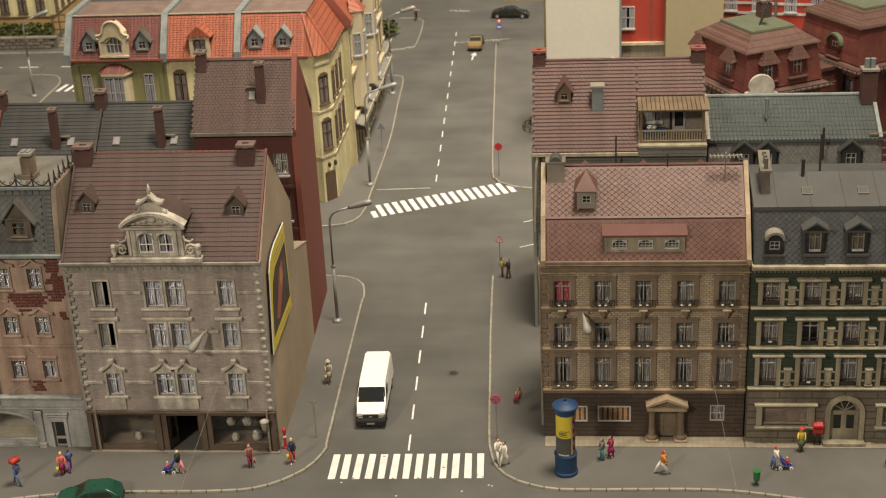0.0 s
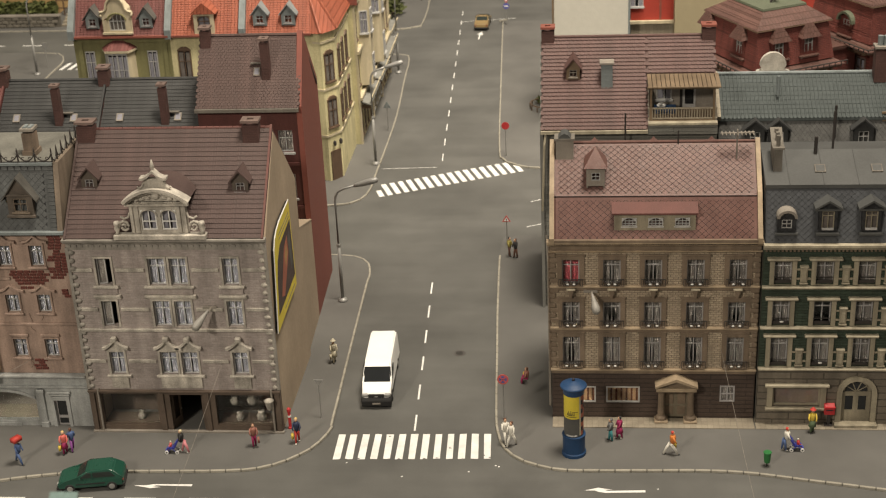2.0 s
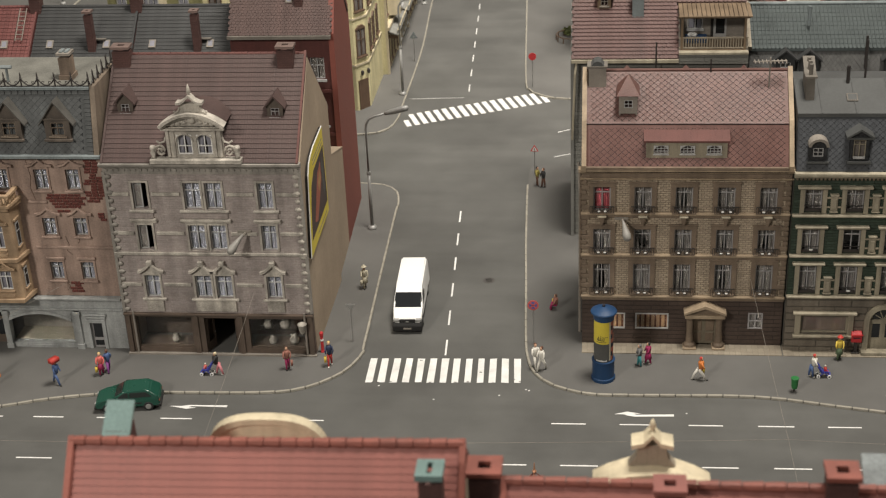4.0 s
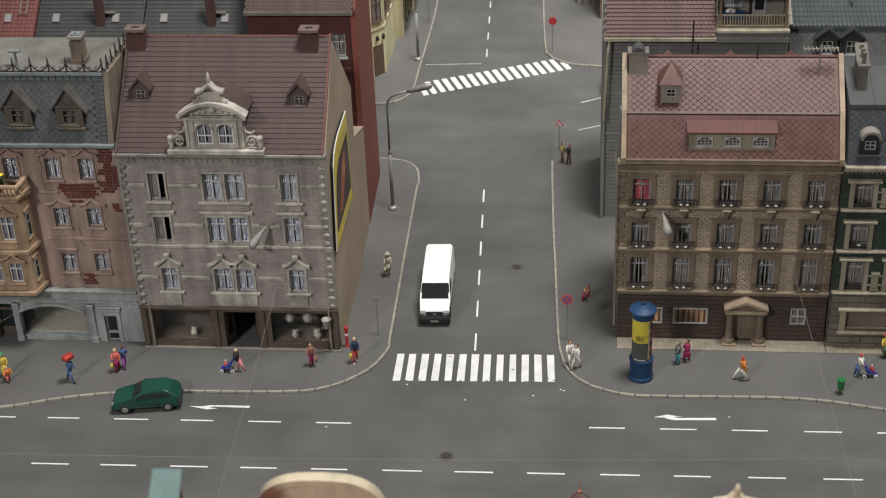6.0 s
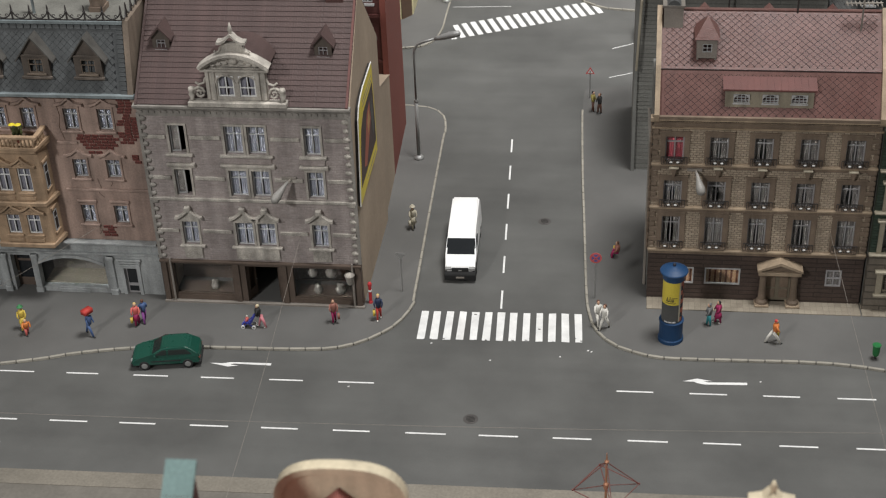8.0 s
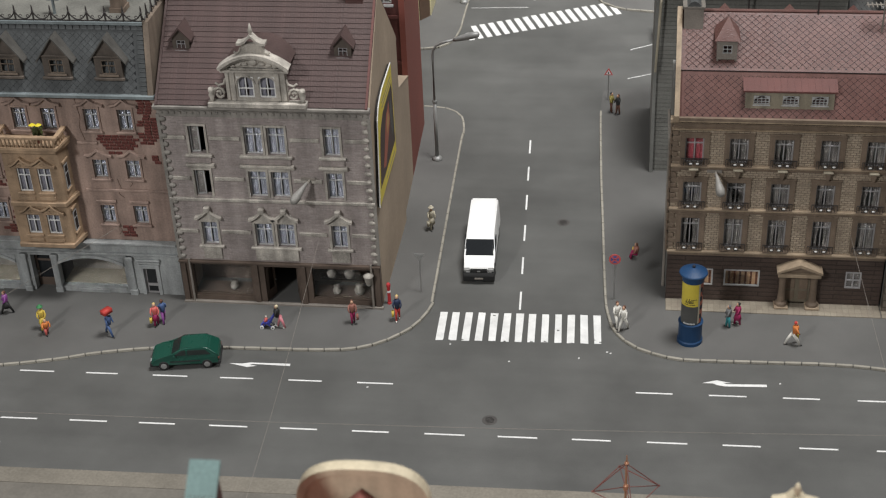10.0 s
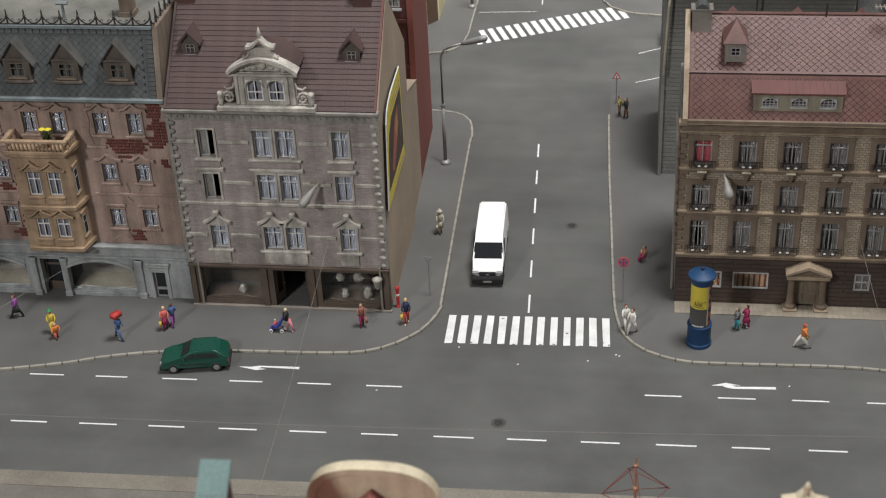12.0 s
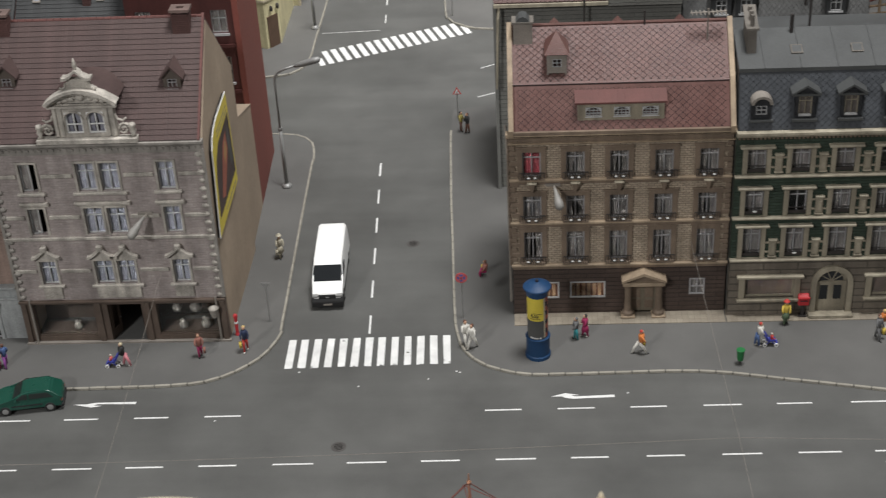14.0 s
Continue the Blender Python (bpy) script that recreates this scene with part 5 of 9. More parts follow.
    lean = -math.degrees(math.atan2(ty - ey, tz - ez))
    for k in range(15):
        f = (k + 0.1) / 15.5
        part("edge_tile", edge_tile, None, ob, at=at(W - 0.55, ey + (ty - ey) * f - 0.02, ez + (tz - ez) * f, lean, 0, random.uniform(-1, 1)))
    for k in range(35):
        part("edge_tile", edge_tile, None, ob, at=at(0.2 + k * 0.425, ty - 0.11, tz - 0.34, lean, 0, random.uniform(-1, 1)))
    part("flat_roof", box(bmesh.new(), 0, W - 0.02, ty, D, 17.7, 18.0), B_TOP, ob, "sandy flat roof top")
    part("party_wall", prism(bmesh.new(), [(ey - 0.1, 13.9), (ty - 0.05, 18.1), (D, 18.1), (D, 13.9)], "x", W - 0.33, W), PARTY, ob)
    part("roof_edge", box(bmesh.new(), 0, W - 0.34, ty - 0.15, ty + 0.1, 17.9, 18.07), ZINC, ob)
    # iron cresting: spikes joined by hanging bows
    n = 15
    gap = (W - 0.55) / (n - 1)
    for k in range(n):
        u = 0.2 + k * gap
        cr = part("cresting", tube(bmesh.new(), [(u, ty, 18.05), (u, ty, 18.85), (u, ty, 19.02)], [0.06, 0.05, 0.015], 5), IRON, ob, "black iron roof cresting")
        part("spike_ball", ball(bmesh.new(), u, ty, 18.62, 0.085, 0.085, 0.06, 6, 5), IRON, cr)
        if k < n - 1:
            part("bow", tube(bmesh.new(), [(u + gap * f, ty, 18.16 + 0.46 * abs(2 * f - 1) ** 2.4) for f in (0.02, 0.1, 0.2, 0.35, 0.5, 0.65, 0.8, 0.9, 0.98)], 0.042, 5), IRON, cr)
            for f in (0.3, 0.7):
                part("curl", tube(bmesh.new(), [(u + gap * f + 0.09 * math.cos(q), ty, 18.34 + 0.08 * math.sin(q)) for q in (0, 1.2, 2.4, 3.6, 4.8)], 0.03, 4), IRON, cr)
    part("cresting_rail", tube(bmesh.new(), [(0.0, ty, 18.1), (W - 0.35, ty, 18.1)], 0.04, 5), IRON, ob)
    for k in range(6):
        v = ty + 0.5 + k * 0.9
        cr = part("cresting", tube(bmesh.new(), [(W - 0.2, v, 18.1), (W - 0.2, v, 18.85), (W - 0.2, v, 19.02)], [0.06, 0.05, 0.015], 5), IRON, ob)
        part("bow", tube(bmesh.new(), [(W - 0.2, v - 0.88 + 0.86 * f, 18.2 + 0.44 * abs(2 * f - 1) ** 2.4) for f in (0.02, 0.2, 0.5, 0.8, 0.98)], 0.042, 5), IRON, cr)
    for u in (3.9, 7.0, 9.95, 13.05):
        dm = dormer(ob, u, -0.1, 14.9, 1.6, 1.4, 1.0, DORMER, DORM_TOP, PARTY, peak=1.08, over=0.32)
        part("gable_moulding", box(bmesh.new(), -0.85, 0.85, -0.1, 0.0, 1.32, 1.46), DORMER, dm, bevel=0.02)
        part("base_ledge", box(bmesh.new(), -0.9, 0.9, -0.16, 0.02, -0.06, 0.1), DORMER, dm, bevel=0.02)
    chimney(ob, 13.25, 2.6, 18.3, 19.4, 0.74, 0.8, material("weathered_tan_stack", (0.22, 0.165, 0.125), 0.7, scale=2, stain=0.4, streak=0.3), STONE)
    part("chimney_base", box(bmesh.new(), 12.8, 13.7, 2.12, 3.08, 18.0, 18.3), MATS["weathered_tan_stack"], ob)
    for u in (13.08, 13.42):
        part("chimney_tile", prism(bmesh.new(), [(u - 0.15, 19.57), (u + 0.15, 19.57), (u + 0.1, 19.8), (u - 0.1, 19.8)], "y", 2.3, 2.9), ZINC, ob)
    part("vent_pipe", tube(bmesh.new(), [(9.6, 1.9, 18.0), (9.6, 1.9, 18.9)], 0.09, 6), ZINC, ob)
    part("vent_pipe", tube(bmesh.new(), [(9.25, 1.9, 18.95), (9.95, 1.9, 18.95)], 0.12, 6), ZINC, ob)


house_b()


# ---- tan brick house (C) ----
def balcony_rail(ob, u, z, w, y=0.0):
    """A shallow iron window balcony with two scroll panels and white flowers."""
    rail = part("window_balcony", box(bmesh.new(), u - 0.2, u + w + 0.2, y - 0.3, y + 0.0, z - 0.06, z), C_TRIM, ob)
    part("top_bar", box(bmesh.new(), u - 0.2, u + w + 0.2, y - 0.3, y - 0.26, z + 0.42, z + 0.47), IRON, rail)
    if "bar" not in CACHE:
        CACHE["bar"] = finish(box(bmesh.new(), -0.016, 0.016, -0.012, 0.012, 0.0, 0.42), "bar", IRON)
    for k in range(11):
        part("bar", CACHE["bar"], None, rail, at=at(u - 0.2 + (w + 0.4) * k / 10, y - 0.278, z))
    for s in (0.28, 0.72):
        c = u + w * s
        part("scroll_panel", tube(bmesh.new(), [(c + 0.16 * math.cos(a), y - 0.3, z + 0.2 + 0.15 * math.sin(a)) for a in [i * 0.7 for i in range(10)]], 0.03, 5), IRON, rail)
        part("flower", ball(bmesh.new(), c + random.uniform(-0.06, 0.06), y - 0.32, z + 0.13, 0.1, 0.05, 0.055, 6, 5), WHITE, rail, "small white blossom")


def house_c():
    ob = thing("town_house", 0, 0, 0, 0, "tan brick house with rose diamond-tiled mansard roof and iron window balconies", "house", "front row houses")
    W, D = 12.6, 8.0
    cs = [0.7, 3.2, 5.7, 8.25, 10.78]
    rows = [(9.62, 1.65), (6.78, 1.62), (3.95, 2.03)]
    holes = [(u, u + 1.06, z, z + h) for u in cs for z, h in rows]
    part("wall", wall_mesh(bmesh.new(), 0, W, 3.6, 12.2, holes), C_WALL, ob)
    brickwork(ob, C_BRICK, 0.02, W - 0.02, 3.78, 11.75, [(a - 0.28, b + 0.28, c, d + 0.24) for a, b, c, d in holes], 0.33, 0.15, 0.034, seed=3)
    gh = [(1.3, 2.75, 1.3, 2.45), (3.4, 5.5, 1.3, 2.45), (6.98, 8.5, 0.2, 2.4), (10.48, 11.4, 1.4, 2.55)]
    part("base_wall", wall_mesh(bmesh.new(), 0, W, 0.0, 3.58, gh, -0.04, 0.35), C_BASE, ob, "dark brown ground floor boards")
    shell(ob, 0, W, 0.41, D, 12.3, SIDE_GREY)
    # added black slab out of sight, blocks light from the rooms above
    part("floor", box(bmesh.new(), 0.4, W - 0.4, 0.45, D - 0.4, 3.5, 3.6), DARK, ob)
    for i, u in enumerate(cs):
        for j, (z, h) in enumerate(rows):
            cur = CURT_R if (i, j) == (0, 0) else CURT_G
            window(ob, u, z, 1.06, h, 0, FRAME_G, 2, (0.74,), cur, deep=0.14, bar=0.075, curtain_gap=0.0 if cur is CURT_R else (0.05, 0.1, 0.2)[(i + j) % 3])
            part("window_surround", wall_mesh(bmesh.new(), u - 0.3, u + 1.36, z - 0.05, z + h + 0.25, [(u, u + 1.06, z - 0.049, z + h)], -0.09, 0.02), C_TRIM, ob)
            part("lintel", box(bmesh.new(), u - 0.36, u + 1.42, -0.15, 0.02, z + h + 0.25, z + h + 0.36), C_TRIM, ob, bevel=0.02)
            balcony_rail(ob, u, z - 0.02, 1.06)
            if j == 1:
                c = u + 0.53
                part("console_cap", box(bmesh.new(), c - 0.27, c + 0.27, -0.42, 0.02, z + h + 0.92, z + h + 1.0), D_CAP, ob, bevel=0.015)
                part("console", prism(bmesh.new(), [(c - 0.2, z + h + 0.91), (c + 0.2, z + h + 0.91), (c + 0.07, z + h + 0.4), (c - 0.07, z + h + 0.4)], "y", -0.34, 0.0), C_TRIM, ob, bevel=0.03)
    # rusticated pillars between the windows, end quoins
    for z in (9.42, 6.55, 3.62):
        part("band", box(bmesh.new(), -0.06, W + 0.06, -0.24, 0.02, z, z + 0.15), C_BAND, ob, bevel=0.03)
        part("band_fascia", box(bmesh.new(), -0.02, W + 0.02, -0.12, 0.02, z - 0.2, z - 0.01), C_TRIM, ob)
    for k in range(24):
        z = 3.95 + k * 0.34
        if any(abs(z - b) < 0.2 for b in (9.42, 6.55)):
            continue
        wide = 0.48 if k % 2 else 0.3
        part("quoin", box(bmesh.new(), -0.03, wide, -0.11, 0.02, z, z + 0.28), C_TRIM, ob, bevel=0.03)
        part("quoin", box(bmesh.new(), W - wide, W + 0.03, -0.11, 0.02, z, z + 0.28), C_TRIM, ob, bevel=0.03)
    # eaves
    moulding(ob, "eaves_cornice", C_BAND, -0.1, W + 0.1, 0.0, 11.75, 0.2, 0.14)
    part("frieze", box(bmesh.new(), -0.02, W + 0.02, -0.08, 0.02, 11.9, 12.24), C_TRIM, ob)
    moulding(ob, "eaves_cornice", C_BAND, -0.2, W + 0.2, 0.0, 12.25, 0.5, 0.38)
    # ground floor windows and portal
    for i, (u0, u1, z0, z1) in enumerate(gh):
        if i == 2:
            continue
        w = window(ob, u0, z0, u1 - u0, z1 - z0, -0.06, FRAME_W if i != 3 else FRAME_G, 1 if i != 3 else 2, () if i != 3 else (0.5,), CURT_T if i != 3 else CURT_G, bar=0.09, deep=0.0, curtain_gap=0.0)
    door = part("door", box(bmesh.new(), 6.98, 8.5, 0.1, 0.2, 0.2, 2.4), material("portal_door", (0.21, 0.18, 0.13), 0.6, scale=2, stain=0.4), ob, "brown double door in columned portal")
    for k in range(2):
        for z0, z1 in ((0.4, 1.0), (1.15, 2.2)):
            part("door_panel", box(bmesh.new(), 7.1 + k * 0.76, 7.62 + k * 0.76, 0.06, 0.099, z0, z1), C_TRIM, door, bevel=0.02)
    for u in (6.84, 8.66):
        part("column", lathe(bmesh.new(), [(0.3, 0.2), (0.38, 0.3), (0.36, 0.5), (0.24, 0.62), (0.2, 1.4), (0.21, 2.2), (0.3, 2.35), (0.3, 2.45)], 12, u, -0.38), C_TRIM, ob, smooth=False)
        part("column_base", box(bmesh.new(), u - 0.42, u + 0.42, -0.8, -0.05, 0.2, 0.34), C_BAND, ob, bevel=0.03)
    part("entablature", box(bmesh.new(), 6.5, 9.0, -0.8, -0.03, 2.46, 2.7), C_BAND, ob, bevel=0.03)
    part("pediment", prism(bmesh.new(), [(6.65, 2.71), (8.85, 2.71), (7.75, 3.2)], "y", -0.6, -0.03), C_TRIM, ob)
    for s in (-1, 1):
        part("pediment_rake", prism(bmesh.new(), [(7.75, 3.22), (7.75 + s * 1.32, 2.72), (7.75 + s * 1.32, 2.86), (7.75, 3.42)], "y", -0.85, -0.03), C_BAND, ob)
    # mansard roof
    y0, z0, y1, z1, y2, z2 = -0.42, 12.68, 0.9, 15.02, 3.4, 17.55
    # base slab in near-black, so the gaps between tiles look shaded
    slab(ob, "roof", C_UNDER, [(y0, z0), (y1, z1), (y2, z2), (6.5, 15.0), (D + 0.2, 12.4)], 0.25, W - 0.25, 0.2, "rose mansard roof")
    diamonds(ob, C_ROOF, 0.25, W - 0.25, y1 + 0.02, z1 + 0.04, y2, z2, 0.43, 0.38, 5.4, lift=0.016, g=0.45)
    diamonds(ob, C_ROOF, 0.25, W - 0.25, y0, z0 + 0.02, y1, z1, 0.43, 0.38, -1, lift=0.016, g=0.455)
    # strip in the same painted shade colour along the break of slope
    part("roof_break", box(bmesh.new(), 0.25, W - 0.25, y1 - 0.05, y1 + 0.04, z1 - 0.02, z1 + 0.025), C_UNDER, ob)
    for u in (-0.02, W - 0.26):
        for (a0, b0), (a1, b1) in (((y0 - 0.1, z0), (y1, z1)), ((y1, z1), (y2 + 0.05, z2))):
            part("verge", prism(bmesh.new(), [(a0, b0 - 0.2), (a1, b1 - 0.2), (a1 - 0.08, b1 + 0.25), (a0 - 0.1, b0 + 0.22)], "x", u, u + 0.28), C_BAND, ob)
    part("gutter", box(bmesh.new(), 0.25, W - 0.25, y0 - 0.16, y0 + 0.05, z0 - 0.06, z0 + 0.1), C_TRIM, ob)
    for u in (2.7, 6.35, 9.9):
        part("rear_dormer", prism(bmesh.new(), [(u - 0.6, 16.6), (u + 0.6, 16.6), (u, 17.25)], "y", 3.9, 5.2), C_ROOF, ob)
    part("ridge", tube(bmesh.new(), [(0.2, y2, z2 + 0.03), (W - 0.2, y2, z2 + 0.03)], 0.09, 6), C_ROOF, ob)
    ch = part("chimney", box(bmesh.new(), 0.35, 1.42, 2.6, 3.4, 16.3, 18.0), STONE, ob, "grey rendered chimney with arched cap")
    part("cap", box(bmesh.new(), 0.27, 1.5, 2.5, 3.5, 18.0, 18.12), D_STONE, ch)
    part("cap_arch", prism(bmesh.new(), [(0.5, 18.12), (1.28, 18.12), (1.1, 18.36), (0.89, 18.44), (0.68, 18.36)], "y", 2.55, 3.45), D_TOP, ch)
    # small steep dormer
    d = part("dormer", wall_mesh(bmesh.new(), 2.2, 3.3, 15.6, 16.83, [(2.5, 3.03, 15.95, 16.45)], 1.15, 1.25), STONE, ob, "grey dormer with tiled hipped cap")
    part("cheek", box(bmesh.new(), 2.2, 2.3, 1.25, 2.6, 15.45, 16.75), STONE, d)
    part("cheek", box(bmesh.new(), 3.2, 3.3, 1.25, 2.6, 15.45, 16.75), STONE, d)
    bm = bmesh.new()
    base = [bm.verts.new(q) for q in ((2.05, 0.95, 16.78), (3.45, 0.95, 16.78), (3.45, 3.0, 16.78), (2.05, 3.0, 16.78))]
    tip = bm.verts.new((2.75, 1.9, 17.86))
    bm.faces.new(base)
    for k in range(4):
        bm.faces.new((base[k], base[(k + 1) % 4], tip))
    part("cap", bm, C_ROOF, d)
    window(d, 2.5, 15.95, 0.53, 0.5, 1.15, FRAME_W, 2, (0.5,), None, bar=0.05, deep=0.02, pane=False)
    # long shed dormer
    s = part("shed_dormer", wall_mesh(bmesh.new(), 3.85, 8.68, 13.0, 14.38, [(c - 0.44, c + 0.44, 13.5, 14.05) for c in (4.74, 6.32, 7.9)], -0.12, 0.0), D_TRIM, ob, "long grey shed dormer with red sheet roof")
    part("roof", prism(bmesh.new(), [(-0.28, 14.3), (0.75, 14.64), (0.75, 14.74), (-0.28, 14.4)], "x", 3.7, 8.82), C_SHED, s)
    part("cheek", prism(bmesh.new(), [(0.0, 13.1), (0.0, 14.36), (0.66, 14.6)], "x", 3.85, 3.95), STONE, s)
    part("cheek", prism(bmesh.new(), [(0.0, 13.1), (0.0, 14.36), (0.66, 14.6)], "x", 8.58, 8.68), STONE, s)
    for k in range(14):
        part("seam", prism(bmesh.new(), [(-0.28, 14.4), (0.75, 14.74), (0.75, 14.765), (-0.28, 14.425)], "x", 3.9 + k * 0.37, 3.93 + k * 0.37), C_SHED, s)
    for c in (4.74, 6.32, 7.9):
        window(s, c - 0.44, 13.5, 0.88, 0.55, -0.12, FRAME_W, 4, (0.3, 0.62), None, bar=0.05, deep=0.02, arch=True, pane=False)
        part("sill", box(bmesh.new(), c - 0.48, c + 0.48, -0.18, -0.12, 13.43, 13.49), FRAME_W, s)
    # roof antenna and pipe
    part("antenna_mast", tube(bmesh.new(), [(7.75, 3.3, 17.0), (7.75, 3.3, 18.3)], 0.05, 5), IRON, ob)
    ant = part("antenna_mast", tube(bmesh.new(), [(11.2, 2.6, 16.6), (11.2, 2.6, 18.6)], 0.05, 5), STONE, ob, "grey roof antenna")
    part("antenna_bar", tube(bmesh.new(), [(10.2, 2.6, 18.35), (12.2, 2.6, 18.4)], 0.05, 5), STONE, ant)
    for k in range(9):
        part("antenna_rod", tube(bmesh.new(), [(10.3 + k * 0.23, 2.25, 18.36), (10.3 + k * 0.23, 2.95, 18.36)], 0.035, 4), STONE, ant)
    # rainwater pipe on the street side
    part("downpipe", tube(bmesh.new(), [(-0.15, 1.2, 0.3), (-0.15, 1.2, 10.5), (-0.25, 2.0, 12.0)], 0.09, 6), STONE, ob)
    for k in range(12):
        part("side_ornament", box(bmesh.new(), -0.16, -0.01, 0.3, 1.0, 3.4 + k * 0.72, 3.85 + k * 0.72), C_TRIM, ob, bevel=0.04)


house_c()


# ---- green brick house (D) ----
def house_d():
    X, Y = 12.72, -0.5
    ob = thing("town_house", X, Y, 0, 0, "dark green brick house with sand stone trim and slate mansard", "house", "front row houses")
    W, D = 14.2, 8.0
    cs = [0.65 + 2.46 * k for k in range(6)]
    rows = [(9.88, 1.5), (7.12, 1.62), (4.28, 1.95)]
    holes = [(u, u + 1.05, z, z + h) for u in cs for z, h in rows]
    part("wall", wall_mesh(bmesh.new(), 0, W, 4.05, 12.2, holes), D_WALL, ob)
    brickwork(ob, D_BRICK, 0.02, W - 0.02, 4.2, 12.0, [(a - 0.26, b + 0.26, c, d + 0.12) for a, b, c, d in holes], 0.62, 0.185, 0.036, seed=4)
    gh = [(0.95, 3.85, 1.5, 2.75), (5.15, 6.95, 0.3, 3.3), (8.35, 11.3, 1.5, 2.75)]
    part("base_wall", wall_mesh(bmesh.new(), 0, W, 0, 4.03, gh, -0.08, 0.4), D_BASE, ob, "taupe stone ground floor")
    shell(ob, 0, W, 0.41, D, 12.3, SIDE_GREY)
    # hidden black slab added so no light reaches the rooms
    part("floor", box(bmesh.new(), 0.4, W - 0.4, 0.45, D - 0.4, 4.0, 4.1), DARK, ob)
    for i, u in enumerate(cs):
        for j, (z, h) in enumerate(rows):
            window(ob, u, z, 1.05, h, 0, FRAME_G, 2, (0.74,), CURT_G if (i + 2 * j) % 5 != 3 else None, deep=0.14, bar=0.075)
            part("window_surround", wall_mesh(bmesh.new(), u - 0.27, u + 1.32, z - 0.05, z + h + 0.12, [(u, u + 1.05, z - 0.049, z + h)], -0.13, 0.02), D_TRIM, ob)
            part("lintel", box(bmesh.new(), u - 0.45, u + 1.5, -0.36, 0.02, z + h + 0.12, z + h + 0.28), D_CAP, ob, bevel=0.04)
            part("window_grille", box(bmesh.new(), u, u + 1.05, -0.02, 0.02, z + 0.4, z + 0.45), IRON, ob)
            part("flower_box", box(bmesh.new(), u + 0.05, u + 1.0, 0.0, 0.1, z + 0.02, z + 0.22), IRON, ob)
            if (i * 3 + j) % 4 == 1:
                part("flower", ball(bmesh.new(), u + 0.6, -0.04, z + 0.2, 0.14, 0.06, 0.07, 6, 5), WHITE, ob)
            if i < 5 and not (i == 0 and j == 1):
                c = u + 1.755
                car = part("cartouche", box(bmesh.new(), c - 0.21, c + 0.21, -0.2, 0.02, z + 0.12, z + 1.12), D_TRIM, ob, bevel=0.05)
                part("panel", box(bmesh.new(), c - 0.13, c + 0.13, -0.25, -0.19, z + 0.28, z + 0.92), D_TRIM, car, bevel=0.03)
                part("head", box(bmesh.new(), c - 0.26, c + 0.26, -0.27, 0.02, z + 1.12, z + 1.24), D_CAP, car, bevel=0.03)
                part("foot", box(bmesh.new(), c - 0.25, c + 0.25, -0.24, 0.02, z + 0.02, z + 0.12), D_TRIM, car, bevel=0.03)
                for zz in (0.3, 0.92):
                    part("tie_bar", box(bmesh.new(), u + 1.33, c - 0.2, -0.14, 0.02, z + zz, z + zz + 0.1), D_TRIM, ob, bevel=0.02)
                    part("tie_bar", box(bmesh.new(), c + 0.2, u + 2.46 - 0.28, -0.14, 0.02, z + zz, z + zz + 0.1), D_TRIM, ob, bevel=0.02)
    for z in (9.62, 6.88, 4.04):
        part("ledge", box(bmesh.new(), -0.04, W, -0.32, 0.02, z, z + 0.15), D_CAP, ob, bevel=0.04)
    for k in range(60):
        part("dentil", box(bmesh.new(), 0.08 + k * 0.235, 0.19 + k * 0.235, -0.12, 0.0, 12.02, 12.18), C_TRIM, ob)
    moulding(ob, "eaves_cornice", D_CAP, -0.05, W, 0.0, 12.2, 0.5, 0.38)
    for i, (u0, u1, z0, z1) in enumerate(gh):
        if i == 1:
            c = (u0 + u1) / 2
            r = 0.9
            ring = [(c + r * math.cos(a), 2.4 + r * math.sin(a)) for a in [k * 3.1416 / 12 for k in range(13)]]
            out = [(c + (r + 0.32) * math.cos(a), 2.4 + (r + 0.32) * math.sin(a)) for a in [k * 3.1416 / 12 for k in range(13)]]
            part("arch", prism(bmesh.new(), out + ring[::-1], "y", -0.26, -0.05), D_TRIM, ob)
            for s in (-1, 1):
                part("arch_pier", box(bmesh.new(), c + s * 1.06 - 0.16, c + s * 1.06 + 0.16, -0.26, -0.05, 0.3, 2.4), D_TRIM, ob)
            for s in (-1, 1):
                pts = [(c + s * 0.9, 3.32), (c + s * 0.9, 2.4)] + [(c + s * r * math.cos(a), 2.4 + r * math.sin(a)) for a in (0.4, 0.8, 1.2, 1.57)] + [(c, 3.32)]
                part("spandrel", prism(bmesh.new(), pts, "y", -0.06, 0.1), D_BASE, ob)
            door = part("door", wall_mesh(bmesh.new(), u0, u1, 0.3, 3.3, [(u0 + 0.26, c - 0.16, 1.1, 2.1), (c + 0.16, u1 - 0.26, 1.1, 2.1)], 0.1, 0.18), D_TRIM, ob, "pale arched double door")
            for s in range(2):
                part("pane", box(bmesh.new(), (u0 + 0.2, c + 0.12)[s], (c - 0.12, u1 - 0.2)[s], 0.13, 0.15, 1.0, 2.1), CARGLASS, door)
            part("fanlight", prism(bmesh.new(), [(c + 0.68 * math.cos(a), 2.46 + 0.62 * math.sin(a)) for a in [k * 3.1416 / 10 for k in range(11)]], "y", 0.06, 0.099), CARGLASS, door)
            for a in (0.6, 1.2, 1.94, 2.54):
                part("fanlight_bar", tube(bmesh.new(), [(c, 0.05, 2.42), (c + 0.78 * math.cos(a), 0.05, 2.42 + 0.73 * math.sin(a))], 0.035, 5), D_TRIM, door)
            part("transom", box(bmesh.new(), u0, u1, 0.0, 0.1, 2.3, 2.42), D_TRIM, door)
